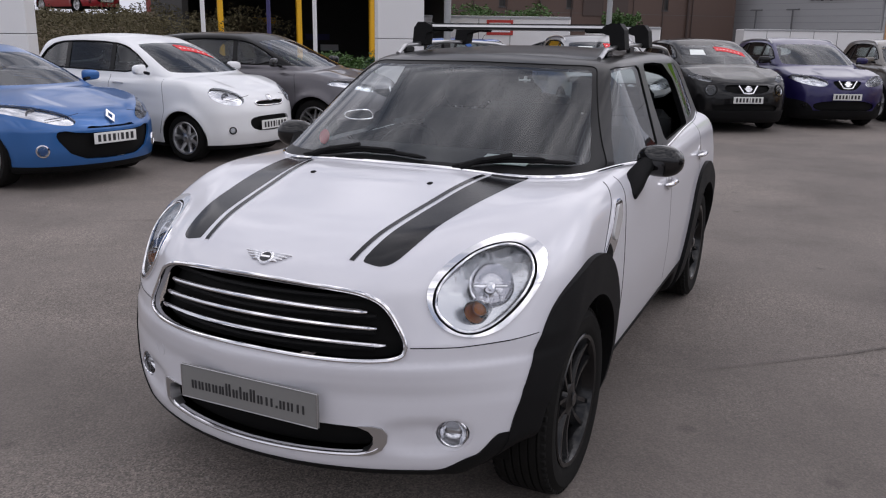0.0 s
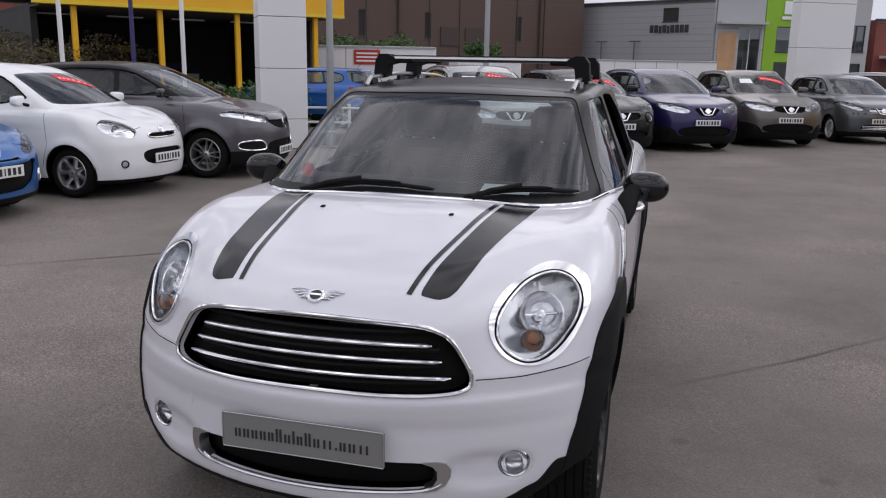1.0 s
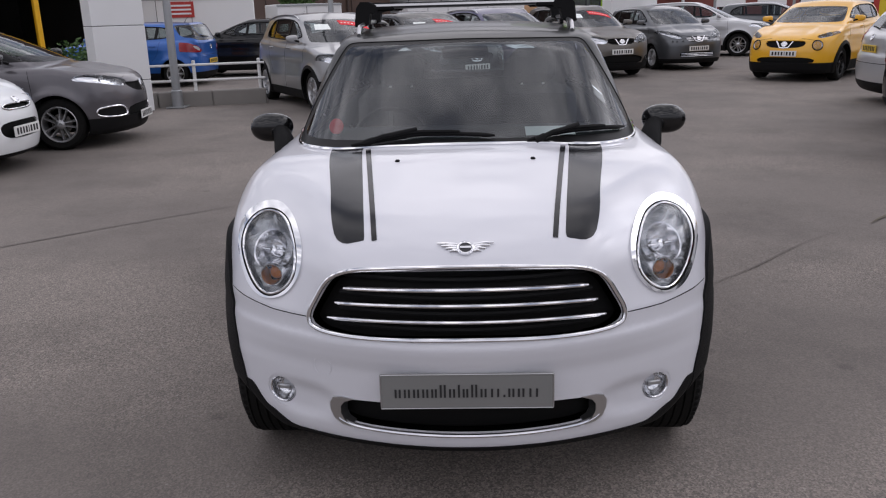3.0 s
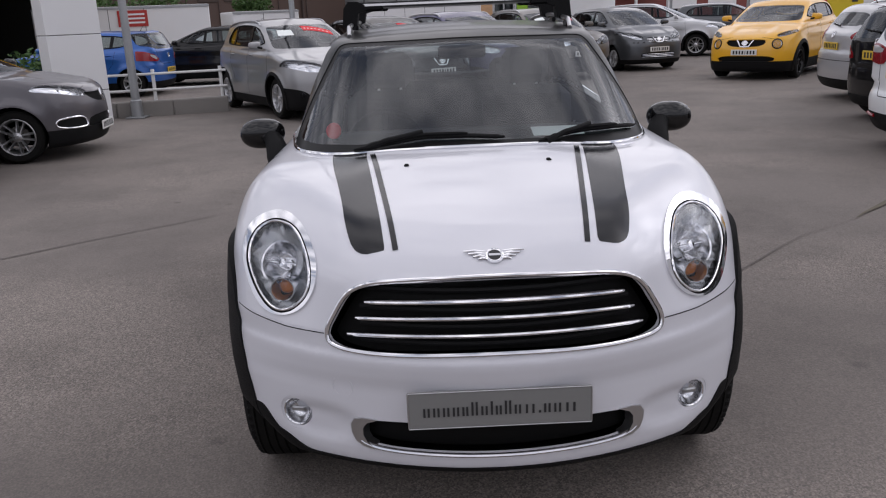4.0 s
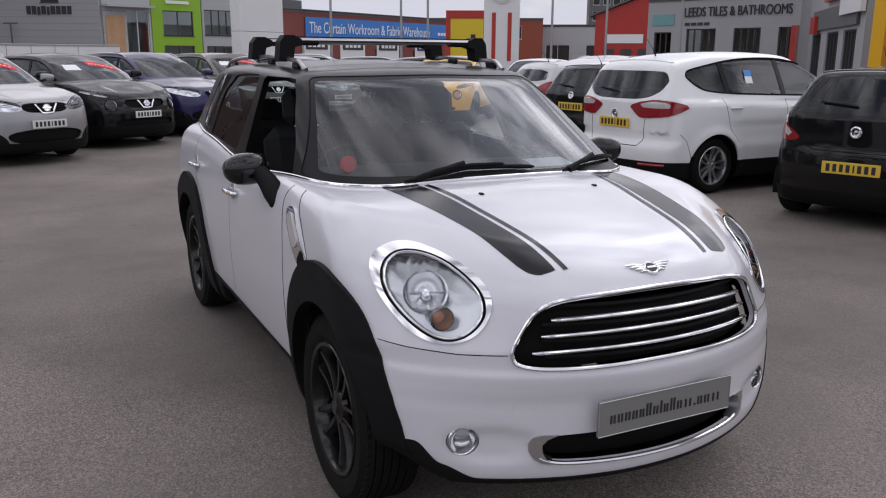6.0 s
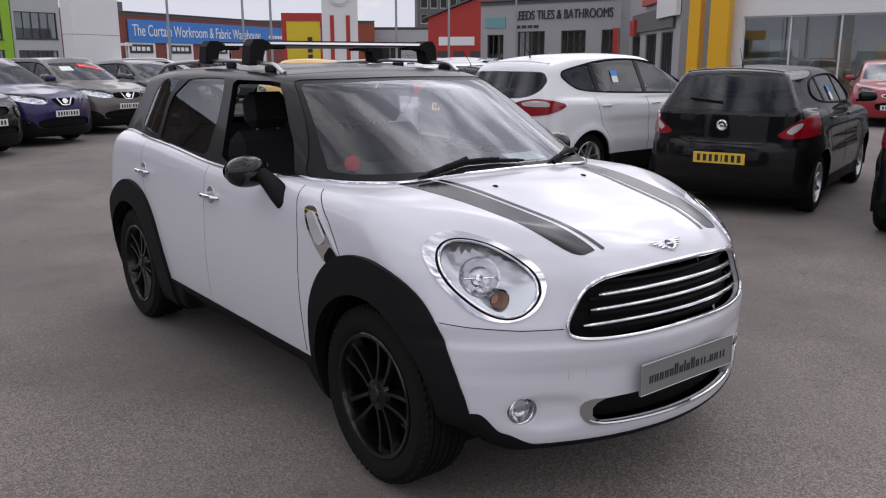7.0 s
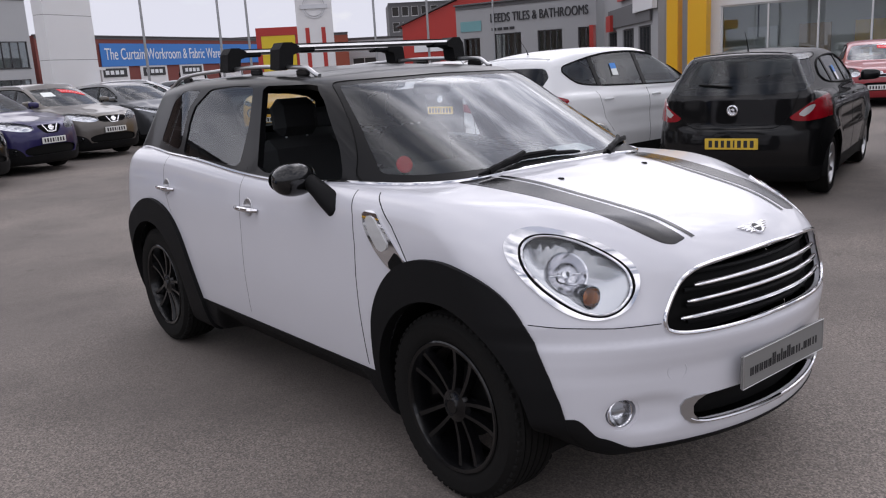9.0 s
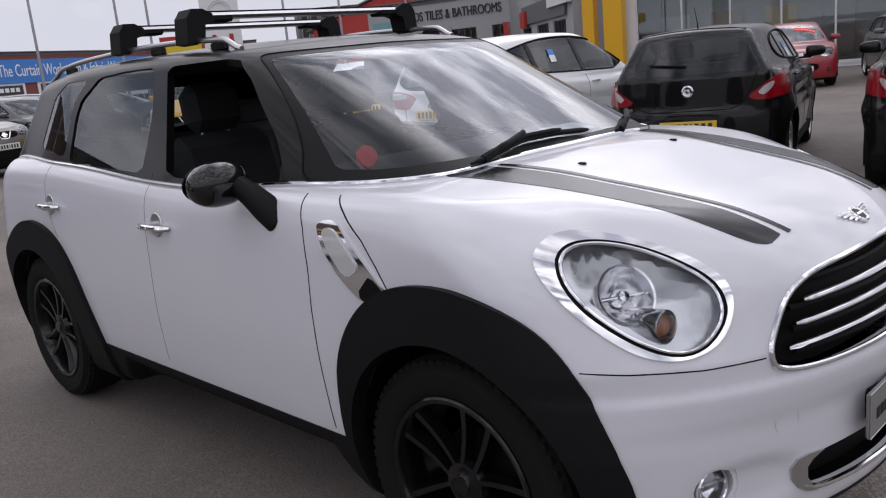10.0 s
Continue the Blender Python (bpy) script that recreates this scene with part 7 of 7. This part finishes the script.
for u, z in ((28.0, 3.6), (30.0, 3.6)):
    slab("panel_frame", (u, -0.05, z), (1.5, 0.06, 1.3), B["brown2"], e)

# grey store with a green tower
e, L = building("grey_store", "grey blockwork store with a dark high window", (-6.9, 66.8), (3.3, 61.0), 6.5, B["block"], [(7.6, 8.9, 5.0, 6.0, 1, B["framedark"], False)], courses=0.45)
x = 6.6
for w in (0.28, 0.30, 0.18, 0.30, 0.16, 0.30, 0.28, 0.30, 0.28):
    slab("bar", (x + w / 2, -0.05, 4.45 + (0.05 if w > 0.2 else 0)), (w, 0.06, 0.55), B["ink"], e)
    x += w + 0.10
for u in (2.6, 5.6):
    Geo().tube([(u, -0.5, 0), (u, -0.5, 3.6)], 0.06, 8).tube([(u - 0.5, -0.5, 3.6), (u + 0.5, -0.5, 3.6)], 0.05, 8).out("post_frame", B["roofing"], e)
e, L = building("store_front", "pale store front with a large printed poster and glazing", (3.5, 61.2), (6.85, 62.4), 6.9, B["block2"], [(1.7, 3.4, 0.3, 4.6, 2, B["frame"], True)], courses=1.5)
slab("poster", (0.85, -0.04, 2.6), (1.35, 0.05, 3.2), B["poster"], e, "large printed poster")
slab("canopy", (1.78, -0.4, 4.85), (3.5, 0.9, 0.16), B["block2"], e)
e, L = building("green_tower", "lime green entrance tower with dark windows", (6.9, 62.4), (10.7, 63.9), 9.0, B["green"], [(0.9, 3.4, 2.9, 4.7, 2, B["framedark"], True), (0.9, 3.4, 0.2, 2.2, 2, B["framedark"], True)])
slab("emblem", (2.1, -0.06, 6.0), (1.6, 0.08, 0.9), B["letter"], e, "white emblem panel", 0.03)
slab("emblem_bar", (2.1, -0.09, 5.3), (1.9, 0.05, 0.22), B["letter"], e)
building("glazed_block", "grey block with tall glazing", (10.8, 64.1), (14.3, 65.2), 8.0, B["block2"], [(0.2, 3.4, 3.0, 4.9, 5, B["framedark"], True), (0.3, 3.3, 0.3, 2.2, 4, B["framedark"], True)])

# red shops with the blue banner
e, L = building("red_shop", "low red brick shop with a long blue banner", (15.4, 68.5), (42.4, 84.0), 5.5, B["redwall"], [(7.0, 9.8, 0.2, 2.3, 3, B["frame"], True), (12.2, 14.8, 0.2, 2.3, 3, B["frame"], True), (17.0, 21.5, 0.2, 2.3, 4, B["frame"], True), (23.5, 28.0, 0.2, 2.3, 4, B["frame"], True)])
slab("banner", (L * 0.61, -0.10, 3.95), (L * 0.785, 0.06, 1.95), B["banner"], e, "long blue banner with white words")
text_part("banner_lettering", "The Curtain Workroom & Fabric Warehouse", 1.40, B["letter"], e, (L * 0.54, -0.15, 3.98), (90, 0, 0), 0.01, 0.735)
for k in range(5):
    slab("bar", (L * 0.905 + k * 0.55, -0.15, 3.9), (0.42, 0.02, 0.32), B["letter"], e)
for u, mm in ((8.2, "ink"), (13.4, "ink"), (19.0, "ink"), (25.6, "bluedark")):
    slab("sign_surround", (u, -0.045, 2.05), (3.7, 0.05, 1.85), B["panel"], e, "white shop front panel")
    slab("shop_sign", (u, -0.09, 2.45), (3.0, 0.08, 0.75), B[mm], e, "dark shop sign")
    for k in range(4):
        slab("bar", (u - 0.95 + 0.6 * k, -0.140, 2.46), (0.42, 0.02, 0.34), B["letter"], e)
slab("white_porch", (2.6, -1.2, 2.75), (4.2, 2.2, 0.2), B["panel"], e)
for u in (0.8, 4.4):
    slab("porch_post", (u, -2.1, 1.35), (0.18, 0.18, 2.7), B["panel"], e)
slab("roof_box", (L * 0.22, 3.0, 6.0), (3.0, 2.5, 0.9), B["roofing"], e)

# yellow and red gateway, totem and distant blocks
e = thing("red_gateway", "red framed gateway with a lemon yellow panel", "gateway")
e.matrix_basis, L = along((22.9, 46.6), (26.4, 44.6))
for u in (0.15, 2.6, L - 0.15):
    slab("post", (u, 0, 2.2), (0.30, 0.4, 4.4), B["red"], e)
slab("beam", (L / 2, 0, 4.15), (L, 0.42, 0.5), B["red"], e)
slab("yellow_panel", (1.35, -0.12, 2.0), (2.1, 0.12, 3.8), B["lemon"], e, "yellow sign panel")
for k in range(5):
    slab("bar", (1.75, -0.19, 2.8 - 0.36 * k), (0.30, 0.02, 0.24), B["ink"], e)

e = thing("totem_sign", "tall pale grey totem with a round ring emblem", "sign")
e.matrix_basis, L = along((21.4, 38.9), (23.1, 37.9))
slab("body", (L / 2, 0, 3.6), (L, 0.45, 7.2), B["panel"], e, bev=0.03)
slab("foot", (L / 2, 0, 0.15), (L + 0.4, 0.8, 0.3), B["concrete"], e)
Geo().revolve([(0.62, -0.03), (0.62, 0.03), (0.52, 0.04), (0.50, 0.03), (0.50, -0.03)], c=(L / 2, -0.26, 5.0), axis="y", n=32).out("ring", M["satin"], e, "silver ring emblem")
slab("ring_bar", (L / 2, -0.27, 5.0), (1.5, 0.06, 0.22), M["satin"], e)
for u in (0.55, L - 0.55):
    slab("red_strip", (u, -0.235, 2.6), (0.22, 0.03, 2.6), B["red"], e)
slab("cap", (L / 2, 0, 7.22), (L - 0.1, 0.4, 0.06), B["steel"], e)

building("far_office", "distant grey office block", (86.0, 118.0), (98.0, 110.0), 12.4, B["roofing"], [(0.6 + 1.7 * k, 1.8 + 1.7 * k, z, z + 1.6, 1, B["frame"], False) for k in range(8) for z in (5.0, 7.6, 10.2)], depth=10)
building("far_pale_shed", "distant long pale grey shed", (52.0, 92.0), (76.0, 74.0), 5.4, B["block2"], [(2 + 5 * k, 5 + 5 * k, 1.0, 3.0, 2, B["frame"], False) for k in range(6)], depth=10, courses=2.0)
building("far_grey_shed", "distant orange-fronted retail shed above the banner", (42.5, 92.0), (55.0, 84.6), 6.0, B["orange"], [(2 + 4 * k, 4 + 4 * k, 3.6, 5.2, 2, B["frame"], False) for k in range(3)], depth=10)
building("far_terrace", "distant low brick terrace", (-70.0, 70.0), (-20.0, 96.0), 9.0, B["redwall"], [(2 + 5 * k, 4 + 5 * k, 2.0, 4.0, 2, B["frame"], False) for k in range(10)], depth=10)

# gabled red building
e = thing("gabled_building", "red building with a gabled grey roof", "building")
e.matrix_basis, L = along((40.5, 54.5), (49.5, 45.0))
slab("wall", (L / 2, 3.5, 2.4), (L, 7.0, 4.8), B["red"], e)
Geo().prism([(-0.2, 4.8), (L * 0.5, 7.3), (L + 0.2, 4.8)], "y", 0.0, 7.0).out("gable", B["red"], e, smooth=False)
for s_ in (0, 1):
    x0, x1 = (-0.5, L / 2) if s_ == 0 else (L + 0.5, L / 2)
    Geo().add([(x0, -0.3, 4.72), (x1, -0.3, 7.42), (x1, 7.3, 7.42), (x0, 7.3, 4.72), (x0, -0.3, 4.86), (x1, -0.3, 7.56), (x1, 7.3, 7.56), (x0, 7.3, 4.86)], [(0, 1, 2, 3), (7, 6, 5, 4), (0, 4, 5, 1), (3, 2, 6, 7), (0, 3, 7, 4)]).out("roof_slope", B["roofing"], e, smooth=False)
slab("sign", (2.4, -0.04, 3.0), (3.0, 0.06, 0.7), B["letter"], e)
for k in range(5):
    slab("window", (1.2 + 1.4 * k, -0.02, 1.6), (0.9, 0.08, 1.2), B["framedark"], e)

# tile shop with its lettered fascia
e, L = building("tile_shop", "grey tile shop with dark lettered fascia and barred windows", (32.11, 37.93), (34.49, 28.80), 4.95, B["block"], [(0.5, 1.7, 0.9, 3.0, 3, B["framedark"], True), (2.7, 4.6, 0.9, 3.15, 4, B["framedark"], True), (5.7, 7.3, 1.6, 3.15, 4, B["framedark"], True), (8.3, 9.2, 1.0, 3.15, 2, B["framedark"], True)], depth=9)
text_part("fascia_lettering", "LEEDS TILES & BATHROOMS", 0.74, B["ink"], e, (5.75, -0.05, 4.05), (90, 0, 0), 0.03, 0.70)
for k in range(4):
    slab("bar", (2.75 + 0.42 * k, -0.03, 3.42), (0.32, 0.03, 0.16), B["ink"], e)
slab("teal_sign", (1.1, -0.03, 3.7), (1.5, 0.04, 0.6), mat("teal_sign", (0.16, 0.34, 0.36), rough=0.6), e)
for u in (1.1, 3.65, 6.5):
    slab("window_poster", (u, 0.05, 1.35), (1.0, 0.03, 0.6), B["framedark"], e)
slab("red_post", (L - 0.15, -0.2, 1.6), (0.25, 0.3, 3.2), B["red"], e)

# parade of shops
e, L = building("shop_parade", "grey and white shop parade with red signs", (34.75, 28.45), (26.75, 19.1), 6.2, B["block"], [(1.2, 3.6, 0.2, 2.7, 4, B["framedark"], True), (5.0, 7.6, 0.2, 2.7, 4, B["framedark"], True), (8.6, 11.0, 0.2, 2.7, 4, B["framedark"], True)], depth=9)
slab("red_sign", (6.6, -0.12, 4.6), (3.8, 0.16, 1.1), B["red"], e)
for k in range(6):
    slab("bar", (5.1 + 0.6 * k, -0.21, 4.6), (0.44, 0.03, 0.5), B["letter"], e)
slab("small_red_sign", (2.6, -0.2, 3.1), (1.2, 0.16, 0.8), B["red"], e)
slab("white_band", (10.4, -0.14, 4.7), (3.8, 0.2, 2.8), B["panel"], e)
slab("grey_band", (6.6, -0.08, 3.3), (9.5, 0.1, 0.9), B["roofing"], e)

# glazed showroom with yellow portal
e, L = building("showroom", "glazed car showroom with a white band", (25.29, 16.56), (31.6, -9.0), 7.5, B["panel"], [(1.1, 9.5, 0.15, 3.05, 5, B["frame"], True), (10.2, 23.0, 0.15, 3.05, 6, B["frame"], True)], depth=10)
for u, w in ((-0.435, 0.43), (0.50, 0.70)):
    slab("yellow_column", (u, -0.55, 3.7), (w, 0.5, 7.4), B["yellow"], e, "yellow portal column", 0.01)
slab("yellow_lintel", (0.10, -0.55, 7.15), (1.5, 0.48, 0.5), B["yellow"], e)
for k in range(4):
    slab("display_board", (2.0 + 1.9 * k, 2.2, 1.3), (1.1, 0.1, 1.9), [B["panel"], B["poster"], B["yellow"], B["block2"]][k], e)

# plain unseen walls added behind the camera to close the place and its reflections
for p0, p1, hh in (((22.0, -26.0), (-24.0, -26.0), 2.2), ((-24.0, -26.0), (-30.0, 10.0), 2.2), ((31.6, -9.4), (22.4, -26.0), 2.2)):
    m, L = along(p0, p1)
    w = Geo().box((L / 2, 0.15, hh / 2), (L, 0.3, hh)).out("unseen_closing_wall", B["block2"], None, smooth=False)
    w.matrix_basis = m
    tagged(w, "plain pale unseen wall added to close the place", "wall", kind="structure")

# gully strip in the asphalt
def tar(name, pts, w, label, material):
    V, F = [], []
    P = [Vector((*p, 0)) for p in pts]
    k = 0
    line = []
    for a, b in zip(P, P[1:]):
        n = max(2, int((b - a).length / 0.08))
        line += [a.lerp(b, i / n) for i in range(n)]
    for i, p in enumerate(line):
        d = (line[min(i + 1, len(line) - 1)] - line[max(i - 1, 0)]).normalized()
        s_ = Vector((-d.y, d.x, 0))
        j = 0.02 * noise.noise((p.x * 1.2, p.y * 1.2, 1))
        ww = w * min(1.0, (i + 1) / 20, (len(line) - i) / 20) * (0.85 + 0.3 * noise.noise((p.x * 2, p.y * 2, 7)))
        V += [tuple(p + s_ * (j - ww / 2) + Vector((0, 0, 0.004))), tuple(p + s_ * (j + ww / 2) + Vector((0, 0, 0.004)))]
    F = [(2 * i, 2 * i + 1, 2 * i + 3, 2 * i + 2) for i in range(len(line) - 1)]
    tagged(put_mesh(name, V, F, material, smooth=False), label, "seam", kind="structure")


tar("gully_strip", [(2.95, 2.95), (3.07, 3.08), (4.51, 4.41), (5.6, 5.4)], 0.15, "dark mossy gully strip in the asphalt", B["moss"])
tar("asphalt_crack", [(-4.4, 1.95), (-3.75, 2.48), (-3.23, 2.91), (-2.84, 3.28), (-2.43, 3.62), (-1.6, 4.3)], 0.022, "thin dark crack across the asphalt", B["crack"])
tar("asphalt_crack", [(0.9, 1.15), (1.32, 1.53), (1.73, 1.92), (2.05, 2.25), (2.38, 2.56), (2.95, 2.95)], 0.014, "thin faint crack leading to the gully", B["crack"])
